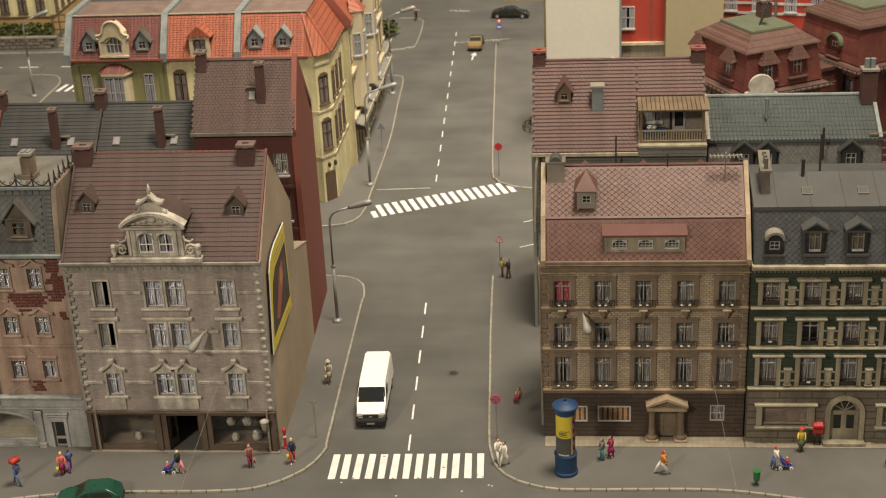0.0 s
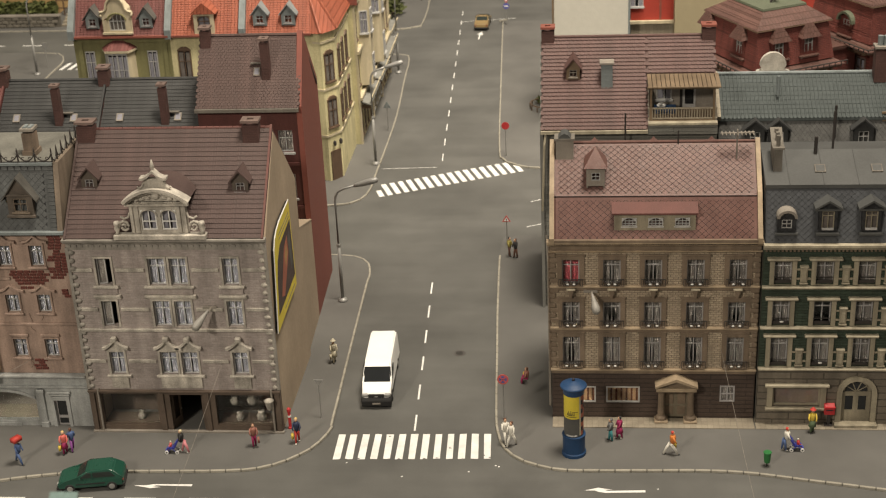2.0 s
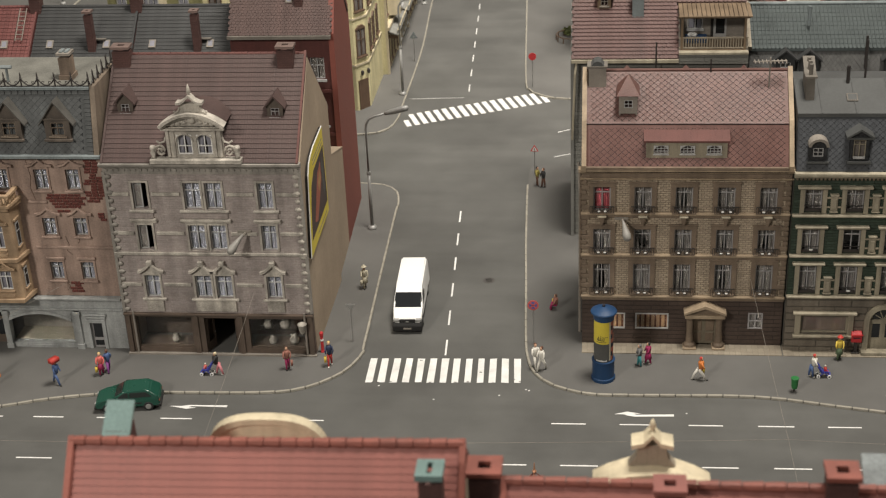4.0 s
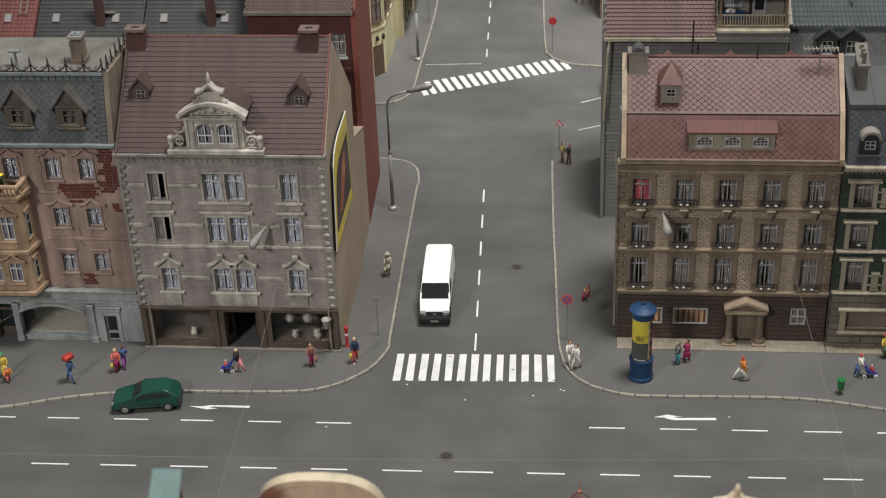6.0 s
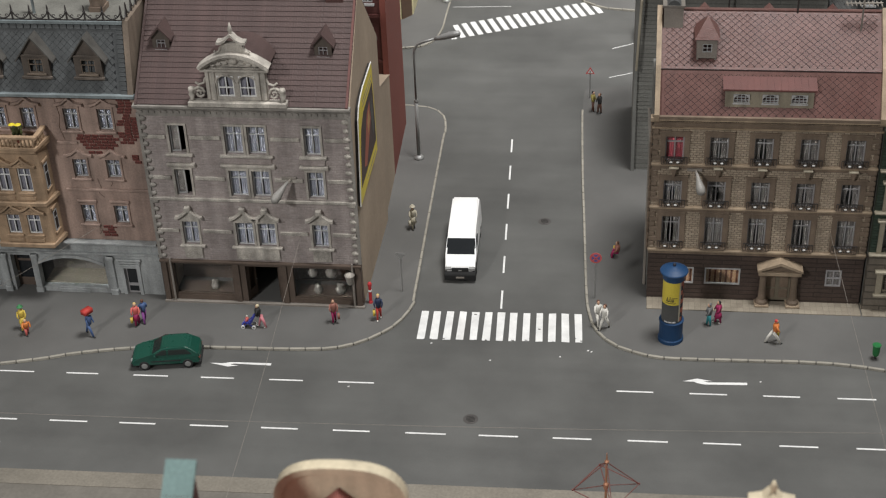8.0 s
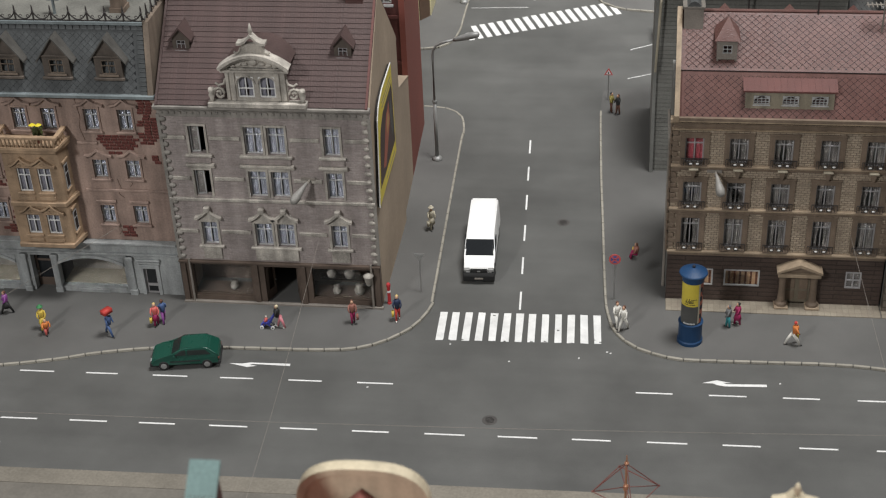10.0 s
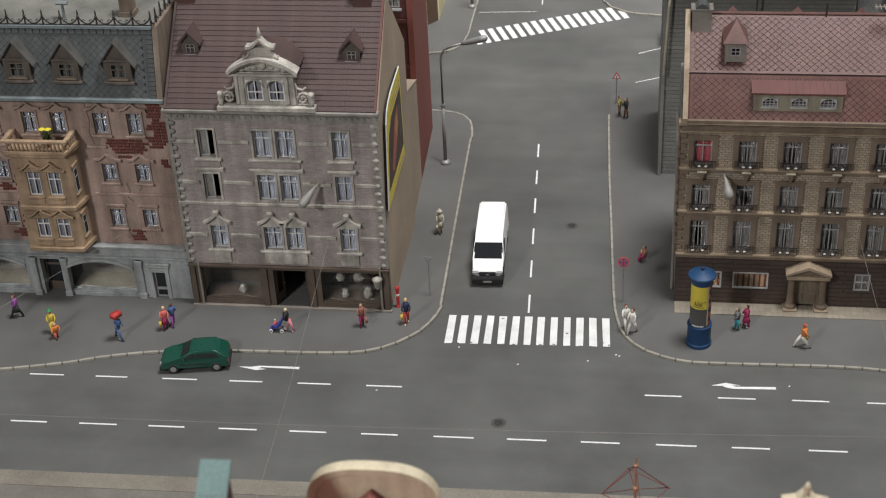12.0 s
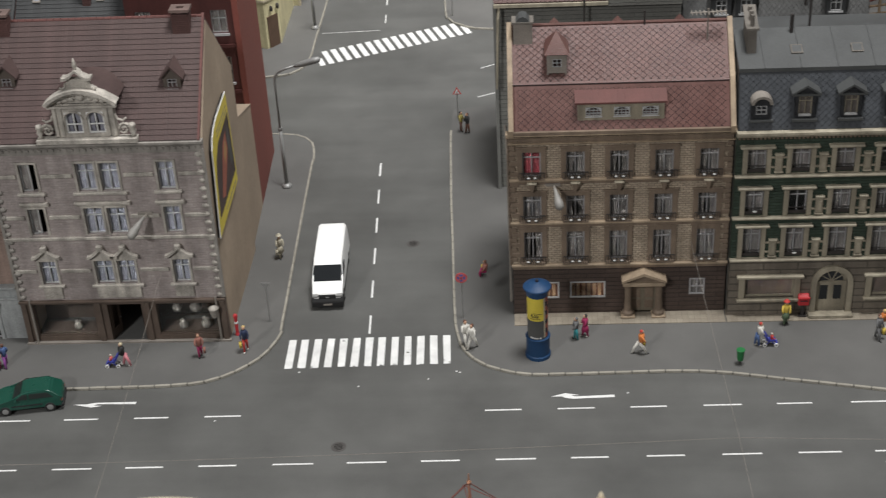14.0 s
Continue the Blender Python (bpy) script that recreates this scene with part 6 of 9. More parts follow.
            part("doorstep", box(bmesh.new(), u0 - 0.4, u1 + 0.4, -0.65, -0.09, 0.2, 0.42), D_TRIM, ob, bevel=0.03)
        else:
            # no blind: brown sheet behind the glass paints the dim room inside
            window(ob, u0, z0, u1 - u0, z1 - z0, -0.08, D_TRIM, 1, (), material("dim_room_brown", (0.12, 0.085, 0.065), 0.8, scale=2, stain=0.5), bar=0.1, deep=0.05, curtain_gap=0.0)
            part("lintel", box(bmesh.new(), u0 - 0.5, u1 + 0.5, -0.42, -0.05, 2.9, 3.08), D_CAP, ob, bevel=0.04)
            part("sill", box(bmesh.new(), u0 - 0.45, u1 + 0.45, -0.38, -0.05, 1.25, 1.42), D_TRIM, ob, bevel=0.03)
            for u in (u0 - 0.35, u1):
                part("pilaster", box(bmesh.new(), u, u + 0.35, -0.22, -0.07, 1.42, 2.9), D_TRIM, ob, bevel=0.02)
    # mansard
    y0, z0, y1, z1 = -0.1, 12.6, 0.95, 15.8
    slab(ob, "roof", D_ROOF, [(y0, z0), (y1, z1)], 0.02, W, 0.2, "dark slate mansard roof")
    diamonds(ob, D_TILE, 0.05, W - 0.05, y0 - 0.02, z0 + 0.02, y1, z1, 0.38, 0.36, 5.0)
    slab(ob, "upper_roof", D_TOP, [(y1 - 0.12, z1 + 0.12), (4.0, 16.95), (7.8, 16.0)], 0.02, W, 0.16, "grey sheet upper roof")
    for k in range(7):
        part("sheet_joint", prism(bmesh.new(), [(y1 - 0.12, z1 + 0.13), (4.0, 16.96), (4.0, 17.0), (y1 - 0.12, z1 + 0.17)], "x", 1.4 + 2 * k, 1.44 + 2 * k), D_TOP, ob)
    part("end_wall", prism(bmesh.new(), [(y0, z0), (y1, z1), (4.0, 16.9), (7.8, 15.9), (7.8, z0)], "x", 0.0, 0.3), D_ROOF, ob)
    c = 1.24
    d = part("dormer", wall_mesh(bmesh.new(), c - 0.55, c + 0.55, 13.25, 14.25, [(c - 0.3, c + 0.3, 13.5, 14.05)], 0.0, 0.12), D_ROOF, ob, "slate dormer with cream arched hood")
    hood = [(c + 0.6 * math.cos(a), 14.2 + 0.52 * math.sin(a)) for a in [k * 3.1416 / 10 for k in range(11)]]
    part("hood", prism(bmesh.new(), hood + [(c + (x - c) * 0.72, 14.2 + (z - 14.2) * 0.7) for x, z in hood[::-1]], "y", -0.25, 0.8), STONE, d)
    part("hood_back", prism(bmesh.new(), [(c + (x - c) * 0.74, z) for x, z in hood], "y", -0.02, 0.8), D_ROOF, d)
    part("cheek", box(bmesh.new(), c - 0.55, c + 0.55, 0.12, 0.75, 13.25, 14.25), D_ROOF, d)
    window(d, c - 0.3, 13.5, 0.6, 0.55, 0.0, FRAME_W, 2, (0.5,), None, bar=0.05, deep=0.02, pane=False)
    part("sill", box(bmesh.new(), c - 0.65, c + 0.65, -0.2, 0.05, 13.12, 13.22), D_TOP, d)
    for c in (3.6, 6.1, 8.55, 11.0):
        d = part("dormer", wall_mesh(bmesh.new(), c - 0.54, c + 0.54, 13.3, 14.75, [(c - 0.36, c + 0.36, 13.45, 14.6)], -0.05, 0.1), D_ROOF, ob, "slate dormer with pedimented hood")
        part("cheek", box(bmesh.new(), c - 0.54, c - 0.44, 0.1, 1.0, 13.3, 14.75), D_ROOF, d)
        part("cheek", box(bmesh.new(), c + 0.44, c + 0.54, 0.1, 1.0, 13.3, 14.75), D_ROOF, d)
        part("pediment", prism(bmesh.new(), [(c - 0.62, 14.76), (c + 0.62, 14.76), (c, 15.2)], "y", -0.1, 1.2), D_ROOF, d)
        for s in (-1, 1):
            part("rake", prism(bmesh.new(), [(c, 15.22), (c + s * 0.8, 14.72), (c + s * 0.8, 14.85), (c, 15.36)], "y", -0.3, 1.3), D_TOP, d)
        part("cornice", box(bmesh.new(), c - 0.76, c + 0.76, -0.25, 0.05, 14.68, 14.8), D_TOP, d)
        part("sill", box(bmesh.new(), c - 0.68, c + 0.68, -0.25, 0.05, 13.12, 13.26), D_TOP, d)
        window(d, c - 0.36, 13.45, 0.72, 1.15, -0.05, D_TRIM, 2, (0.75,), None, bar=0.06, deep=0.03, pane=False)
        part("flower", box(bmesh.new(), c - 0.34, c + 0.34, -0.14, -0.02, 13.42, 13.54), FRAME_W, d)
        part("blind", box(bmesh.new(), c - 0.35, c + 0.35, 0.12, 0.14, 13.45, 14.6), CURT_G, d)
    for u in (3.3, 6.6):
        sk = part("skylight", box(bmesh.new(), -0.32, 0.32, -0.32, 0.32, 0.0, 0.1), D_STONE, ob, at=at(u, 2.2, 16.37, 22, 0, 0))
        part("pane", box(bmesh.new(), -0.25, 0.25, -0.25, 0.25, 0.1, 0.11), D_TOP, sk)
    ch = part("chimney", prism(bmesh.new(), [(2.0, 16.0), (2.0, 17.7), (2.6, 17.7), (3.7, 18.3), (3.7, 16.5)], "x", 0.55, 1.05), D_STONE, ob, "grey stepped chimney wall")
    part("cap", prism(bmesh.new(), [(1.88, 17.71), (2.6, 17.71), (3.8, 18.35), (3.8, 18.47), (2.56, 17.84), (1.88, 17.84)], "x", 0.45, 1.15), D_STONE, ch)
    for v in (2.25, 2.85, 3.45):
        part("flue", tube(bmesh.new(), [(0.8, v, 17.8), (0.8, v, 18.5)], 0.12, 8), D_STONE, ch)
    part("vent_pipe", tube(bmesh.new(), [(3.2, 3.6, 16.6), (3.2, 3.6, 17.9)], 0.11, 6), IRON, ob)
    part("vent_pipe", tube(bmesh.new(), [(4.3, 4.2, 16.8), (4.3, 4.2, 19.3)], 0.07, 6), IRON, ob)


house_d()


# ---- houses behind ----
def far_window(parent, x, y, z, w, h, rz=0, frame_mat=None, cols=2, bars=(0.62,), sill=True, arch=False, curtain=True):
    """A window proud on a closed wall, for houses far off: surround with bars, dark pane behind."""
    frame_mat = frame_mat or FRAME_W
    key = ("far", round(w, 2), round(h, 2), frame_mat.name, cols, bars, arch, sill)
    if key not in CACHE:
        xs = [-w / 2 - 0.035] + [-w / 2 + w * q / cols for q in range(1, cols)] + [w / 2 + 0.035]
        zs = [-0.035] + [h * q for q in bars] + [h + 0.035]
        bm = wall_mesh(bmesh.new(), -w / 2 - 0.08, w / 2 + 0.08, -0.06, h + 0.1, [(xa + 0.035, xb - 0.035, za + 0.035, zb - 0.035) for xa, xb in zip(xs, xs[1:]) for za, zb in zip(zs, zs[1:])], -0.1, 0.0)
        if sill:
            box(bm, -w / 2 - 0.16, w / 2 + 0.16, -0.2, 0.0, -0.2, -0.061)
        if arch:
            prism(bm, [(-w / 2 - 0.12, h + 0.11), (w / 2 + 0.12, h + 0.11), (w / 4, h + 0.4), (-w / 4, h + 0.4)], "y", -0.14, 0.0)
        a = finish(bm, "window", frame_mat)
        g = finish(box(bmesh.new(), -w / 2, w / 2, -0.045, -0.02, 0, h), "pane", CARGLASS)
        bm = box(bmesh.new(), -w / 2 + 0.03, -w * 0.1, -0.05, -0.046, 0.02, h * 0.95)
        c = finish(box(bm, w * 0.14, w / 2 - 0.03, -0.05, -0.046, 0.02, h * 0.95), "curtain", CURT_G if frame_mat is FRAME_B else CURTAIN)
        CACHE[key] = a, g, c
    a, g, c = CACHE[key]
    ob = part("window", a, None, parent, at=at(x, y, z, 0, 0, rz))
    part("pane", g, None, ob)
    if curtain:
        part("curtain", c, None, ob)
    return ob


def roof_walk(ob, u, y, z):
    """A chimney sweep's hatch platform beside a chimney."""
    part("roof_step", box(bmesh.new(), u - 0.5, u + 0.5, y - 0.25, y + 0.05, z, z + 0.08), D_STONE, ob)


def house_e():
    ob = thing("rear_house", -0.85, 15.5, 0, 0, "red pantiled rear house with timber roof terrace", "house", "rear houses")
    W = 12.0
    part("wall", box(bmesh.new(), 0, W, 0.3, 9.6, 0, 13.6), E_WALL, ob, "grey-green boarded wall")
    part("side_wall", prism(bmesh.new(), [(0.05, 0), (9.9, 0), (9.9, 13.9), (5.0, 18.9), (0.05, 13.7)], "x", -0.22, 0.0), SIDE_GREY, ob)
    T0 = 7.25
    y0, z0, y1, z1 = -0.1, 13.95, 5.0, 19.1
    ty, tz = 2.8, 17.06
    part("gable", prism(bmesh.new(), [(0.3, 13.61), (9.6, 13.61), (5.0, 18.6)], "x", 0.01, T0), E_WALL, ob)
    part("gable", prism(bmesh.new(), [(2.9, 13.61), (9.6, 13.61), (5.0, 18.6), (2.9, 16.6)], "x", T0 + 0.01, W - 0.01), E_WALL, ob)
    slab(ob, "roof", E_ROOF, [(y0, z0), (y1, z1), (10, 14)], -0.1, T0, 0.14, "brick-red pantiled roof")
    slab(ob, "roof", E_ROOF, [(ty, tz), (y1, z1), (10, 14)], T0, W, 0.14)
    courses(ob, E_ROOF, -0.1, T0, y0, z0 + 0.03, y1, z1 + 0.03, 25, 0.1, tile=0.3)
    courses(ob, E_ROOF, T0, W, ty, tz + 0.03, y1, z1 + 0.03, 10, 0.1, tile=0.3)
    part("ridge", tube(bmesh.new(), [(-0.1, y1, z1 + 0.08), (W, y1, z1 + 0.08)], 0.12, 8), E_ROOF, ob)
    chimney(ob, 0.3, 5.0, 18.3, 19.7, 0.9, 0.8, CHIM, RED_CAP)
    chimney(ob, 11.6, 5.0, 18.3, 19.7, 0.95, 0.8, CHIM, RED_CAP)
    dormer(ob, 2.1, 2.55, 16.8, 0.95, 0.85, 1.2, WOOD, E_ROOF, STONE, peak=0.6)
    st = part("zinc_flue", box(bmesh.new(), 4.05, 4.85, 2.1, 2.9, 15.9, 18.0), ZINC, ob, "square zinc flue")
    part("cap", box(bmesh.new(), 3.95, 4.95, 2.0, 3.0, 18.0, 18.12), STONE, st)
    part("gutter", box(bmesh.new(), -0.15, T0, -0.3, -0.06, 13.74, 13.96), D_CAP, ob)
    # timber terrace cut into the roof
    part("terrace_floor", box(bmesh.new(), T0 + 0.12, W - 0.15, 0.3, 2.69, 14.3, 14.5), WOOD, ob)
    part("terrace_kerb", box(bmesh.new(), T0 + 0.01, W, -0.15, 0.29, 13.62, 14.3), E_WALL, ob)
    part("terrace_edge", box(bmesh.new(), T0 + 0.01, W, -0.22, 0.3, 14.31, 14.45), D_CAP, ob)
    part("terrace_back", box(bmesh.new(), T0 + 0.12, W - 0.15, 2.7, 2.85, 14.3, 17.0), STONE, ob, "grey stained boarded terrace wall")
    for u in (T0 + 0.01, W - 0.13):
        part("terrace_side", prism(bmesh.new(), [(0.3, 14.3), (2.85, 14.3), (2.85, 17.0), (0.4, 14.6)], "x", u, u + 0.1), STONE, ob)
    for u in (T0 + 0.2, W - 0.25):
        part("post", box(bmesh.new(), u - 0.08, u + 0.08, 0.32, 0.48, 14.5, 16.72), WOOD, ob)
    part("beam", box(bmesh.new(), T0 - 0.05, W + 0.05, 0.3, 0.5, 16.73, 16.87), WOOD, ob)
    part("beam", box(bmesh.new(), T0 + 0.12, W - 0.1, 1.5, 1.62, 16.76, 16.9), WOOD, ob)
    for k in range(16):
        u = T0 + k * (W - T0 - 0.1) / 15
        part("pergola_slat", prism(bmesh.new(), [(0.05, 16.88), (2.8, 16.98), (2.8, 17.06), (0.05, 16.96)], "x", u, u + 0.27), WOOD, ob)
    part("rail", box(bmesh.new(), T0, W, 0.35, 0.45, 15.28, 15.38), SLAB, ob)
    part("rail", box(bmesh.new(), T0, W, 0.36, 0.44, 14.56, 14.64), SLAB, ob)
    for k in range(26):
        u = T0 + 0.1 + k * 0.18
        part("baluster", box(bmesh.new(), u, u + 0.07, 0.37, 0.43, 14.64, 15.28), SLAB, ob)
    far_window(ob, T0 + 1.2, 2.7, 15.3, 0.9, 1.2)
    d = part("door", box(bmesh.new(), T0 + 2.5, T0 + 3.4, 2.6, 2.69, 14.5, 16.6), FRAME_W, ob, "white terrace door standing ajar")
    part("pane", box(bmesh.new(), T0 + 2.65, T0 + 3.25, 2.57, 2.6, 14.9, 16.4), CARGLASS, d)
    # near-black strip on the wall, painted as the shade of the door's opening
    part("gap", box(bmesh.new(), T0 + 2.3, T0 + 2.49, 2.65, 2.69, 14.5, 16.6), DARK, ob)
    part("bench", box(bmesh.new(), T0 + 0.5, T0 + 2.0, 1.6, 2.3, 14.51, 14.95), BLUE, ob)
    part("cushion", ball(bmesh.new(), T0 + 1.0, 1.9, 15.05, 0.35, 0.25, 0.18, 8, 6), WHITE, ob)
    part("antenna_mast", tube(bmesh.new(), [(5.7, -0.4, 12.0), (5.7, -0.4, 15.3)], 0.06, 5), IRON, ob)
    part("downpipe", tube(bmesh.new(), [(0.2, -0.12, 13.8), (0.1, -0.3, 13.0), (-0.1, -0.3, 8.0)], 0.09, 6), D_CAP, ob)
    return ob


house_e()


def house_f():
    ob = thing("rear_house", 11.35, 17.2, 0, 0, "rear house with teal-grey ribbed roof and diamond slate front", "house", "rear houses")
    W = 12.1
    part("wall", box(bmesh.new(), 0.0, W, 0.5, 7.5, 0, 11.5), SIDE_GREY, ob)
    slab(ob, "slate_slope", F_SLATE, [(-0.5, 11.6), (0.1, 13.95)], 0, W, 0.2, "pale diamond slate slope")
    diamonds(ob, F_TILE, 0.05, W - 0.05, -0.52, 11.62, 0.08, 13.95, 0.32, 0.42, -1)
    slab(ob, "roof", F_ROOF, [(-0.1, 14.1), (3.9, 16.02), (7.6, 14.1)], 0, W, 0.14, "teal-grey ribbed roof")
    part("gable", prism(bmesh.new(), [(0.1, 11.5), (7.5, 11.5), (7.4, 13.9), (3.9, 15.75), (0.1, 13.9)], "x", 0.02, W - 0.02), SIDE_GREY, ob)
    rib = finish(tube(bmesh.new(), [(0, -0.12, 14.13), (0, 3.9, 16.06)], 0.05, 6), "pantile_rib", F_ROOF)
    for k in range(43):
        part("pantile_rib", rib, None, ob, at=at(0.15 + k * 0.277, 0, 0))
    for k in range(1, 10):
        part("tile_joint", box(bmesh.new(), 0, W, -0.1 + k * 0.4 - 0.02, -0.1 + k * 0.4 + 0.02, 14.12 + k * 0.191, 14.138 + k * 0.191), F_ROOF, ob)
    part("ridge", tube(bmesh.new(), [(0, 3.9, 16.09), (W, 3.9, 16.09)], 0.14, 8), ZINC, ob)
    for u in (0.0, W - 0.2):
        part("verge", prism(bmesh.new(), [(-0.2, 14.0), (3.9, 16.02), (3.9, 16.3), (-0.3, 14.3)], "x", u - 0.1, u + 0.15), ZINC if u else SLAB, ob)
    for u in (2.5, 4.1, 9.9):
        dormer(ob, u, -0.6, 12.0, 1.3, 1.5, 1.0, L_ROOF, L_ROOF, FRAME_W, peak=0.55, over=0.25)
    chimney(ob, W - 0.6, 3.3, 15.6, 17.9, 1.1, 0.9, CHIM, STONE)
    for dx in (-0.2, 0.2):
        part("flue_pot", tube(bmesh.new(), [(W - 0.6 + dx, 3.3, 18.0), (W - 0.6 + dx, 3.3, 18.9)], 0.2, 8), ZINC, ob)
    part("vent_pipe", tube(bmesh.new(), [(4.2, 1.6, 15.2), (4.2, 1.6, 16.6)], 0.12, 6), ZINC, ob)
    part("vent_pipe", tube(bmesh.new(), [(7.9, -0.7, 12.8), (7.9, -0.7, 15.2)], 0.09, 6), IRON, ob)


house_f()

# cream rounded gable board beyond the ribbed roof
ob = thing("gable_house", 13.6, 23.0, 0, 0, "house with cream round-headed gable seen above rear roof", "house")
part("wall", box(bmesh.new(), 0, 8, 0, 4, 0, 14.2), SIDE_GREY, ob)
bm = bmesh.new()
prism(bm, [(0.6, 14.21), (3.4, 14.21), (3.15, 15.2), (3.25, 15.6), (2.85, 15.75)] + [(2.05 + 0.95 * math.cos(a), 16.05 + 0.95 * math.sin(a)) for a in [i * 3.1416 / 12 for i in range(13)]] + [(1.25, 15.75), (0.85, 15.6), (0.95, 15.2)], "y", 0.0, 0.35)
part("round_gable", bm, A_TRIM, ob, "cream round-headed gable")

# ladder of roof timbers beside the ribbed house
lad = thing("timber_scaffold", 24.0, 17.0, 0, 0, "pale timber scaffold beside rear house", "scaffold")
for k in range(8):
    part("rung", box(bmesh.new(), 0, 2.5, 0.2, 0.35, 10.5 + k * 0.55, 10.62 + k * 0.55), WOOD, lad, at=at(0, 0, 0, 0, -6, 0))
for u in (0.1, 1.2, 2.3):
    part("post", box(bmesh.new(), u, u + 0.15, 0.05, 0.2, 0, 15.2), WOOD, lad)


def house_g():
    ob = thing("rear_house", -24.9, 14.3, 0, 0, "dark red rear house with brown tiles and plain red gable", "house", "rear houses")
    W = 7.3
    hl = [(5.55, 6.58, 13.0, 14.6), (5.65, 6.55, 9.5, 11.3), (3.0, 4.0, 13.0, 14.6), (0.6, 1.6, 13.0, 14.6), (3.0, 3.9, 9.5, 11.3)]
    part("wall", wall_mesh(bmesh.new(), 0, W - 0.05, 0, 15.95, hl), G_WALL, ob)
    for u0, u1, z0, z1 in hl:
        window(ob, u0, z0, u1 - u0, z1 - z0, 0, FRAME_W, 2, (0.62,), CURT_G, deep=0.12)
        part("sill", box(bmesh.new(), u0 - 0.12, u1 + 0.12, -0.16, 0.02, z0 - 0.16, z0 - 0.02), FRAME_W, ob)
    for z in (8.7, 12.0, 5.8):
        part("string_course", box(bmesh.new(), 0, W - 0.05, -0.12, 0.0, z, z + 0.22), G_WALL, ob)
    part("back_wall", box(bmesh.new(), 0, W - 0.3, 6.6, 6.9, 0, 15.6), G_WALL, ob)
    part("red_gable", prism(bmesh.new(), [(0, 0), (7.9, 0), (7.9, 16.0), (3.1, 20.95), (0, 16.4)], "x", -0.3, 0.08), G_SIDE, ob, "plain painted red gable wall", at=at(W + 0.05, -0.15, 0, 0, 0, 2.1))
    part("west_gable", prism(bmesh.new(), [(0.1, 0), (6.8, 0), (6.8, 16), (2.95, 20.3), (0.1, 15.7)], "x", -0.05, 0.0), G_WALL, ob)
    y0, z0, y1, z1 = -0.3, 16.3, 2.95, 20.6
    slab(ob, "roof", G_ROOF, [(y0, z0), (y1, z1), (7.2, 15.8)], 0, W - 0.05, 0.14, "dark brown tiled roof")
    courses(ob, G_ROOF, 0, W - 0.05, y0, z0 + 0.03, y1, z1 + 0.02, 26, 0.045, tile=0.26)
    part("gutter", box(bmesh.new(), -0.1, W - 0.05, -0.5, -0.25, 16.1, 16.33), D_STONE, ob)
    part("ridge", tube(bmesh.new(), [(0, y1, z1 + 0.06), (W, y1, z1 + 0.06)], 0.12, 6), G_ROOF, ob)
    chimney(ob, 0.45, 2.7, 19.6, 21.1, 0.7, 0.7, CHIM, CHIM_TOP)
    chimney(ob, 4.9, 1.22, 17.2, 20.65, 0.58, 0.6, CHIM, CHIM_TOP)
    roof_walk(ob, 4.25, 1.68, 18.98)
    sk = part("skylight", box(bmesh.new(), -0.22, 0.22, -0.3, 0.3, 0, 0.12), STONE, ob, at=at(4.2, 1.33, 18.46, 53, 0, 0))
    part("pane", box(bmesh.new(), -0.15, 0.15, -0.22, 0.22, 0.12, 0.13), CURTAIN, sk)


house_g()


def house_l(x0, x1, mat, label, chims, skies, ladder=False):
    ob = thing("rear_house", x0, 12.6, 0, 0, label, "house", "rear houses")
    W = x1 - x0
    part("wall", box(bmesh.new(), 0, W, 0.4, 11, 0, 12.2), G_WALL, ob)
    part("gable", prism(bmesh.new(), [(0.4, 12.21), (11, 12.21), (5.9, 16.6)], "x", 0.02, W - 0.02), G_WALL, ob)
    y0, z0, y1, z1 = -0.2, 12.0, 5.9, 17.1
    slab(ob, "roof", mat, [(y0, z0), (y1, z1), (11.5, 12.2)], 0.05, W - 0.05, 0.14, "tiled pitched roof")
    courses(ob, mat, 0.05, W - 0.05, y0, z0 + 0.03, y1, z1 + 0.02, 26, 0.06)
    part("ridge", tube(bmesh.new(), [(0, y1, z1 + 0.06), (W, y1, z1 + 0.06)], 0.12, 6), mat, ob)
    part("party_edge", prism(bmesh.new(), [(y0 - 0.1, z0), (y1, z1), (y1, z1 + 0.25), (y0 - 0.1, z0 + 0.2)], "x", W - 0.12, W + 0.04), mat, ob)
    for u in chims:
        chimney(ob, u, 3.15, 14.3, 17.4, 0.54, 0.54, CHIM, CHIM_TOP)
        roof_walk(ob, u + 0.45, 3.62, 15.4)
    chimney(ob, W - 0.1, 5.8, 16.5, 17.9, 0.8, 0.8, CHIM, CHIM_TOP)
    for u in skies:
        sk = part("skylight", box(bmesh.new(), -0.25, 0.25, -0.32, 0.32, 0, 0.14), STONE, ob, at=at(u, 3.4, 15.06, 40, 0, 0))
        part("pane", box(bmesh.new(), -0.16, 0.16, -0.22, 0.22, 0.14, 0.15), CURTAIN, sk)
    if ladder:
        for s in (-0.25, 0.25):
            part("roof_ladder", tube(bmesh.new(), [(W - 0.95 + s, 3.4, 15.4), (W - 0.95 + s, 5.4, 17.2)], 0.04, 4), STONE, ob)
        for k in range(7):
            part("ladder_rung", tube(bmesh.new(), [(W - 1.2, 3.5 + 0.28 * k, 15.5 + 0.25 * k), (W - 0.7, 3.5 + 0.28 * k, 15.5 + 0.25 * k)], 0.03, 4), STONE, ob)


house_l(-32.5, -24.95, L_ROOF, "rear house with slate-grey tiled roof and skylights", (4.8,), (1.41, 5.68))
house_l(-40.1, -32.55, L_ROOF, "rear house with slate-grey tiled roof and tall chimney", (4.6,), (1.37, 5.61))
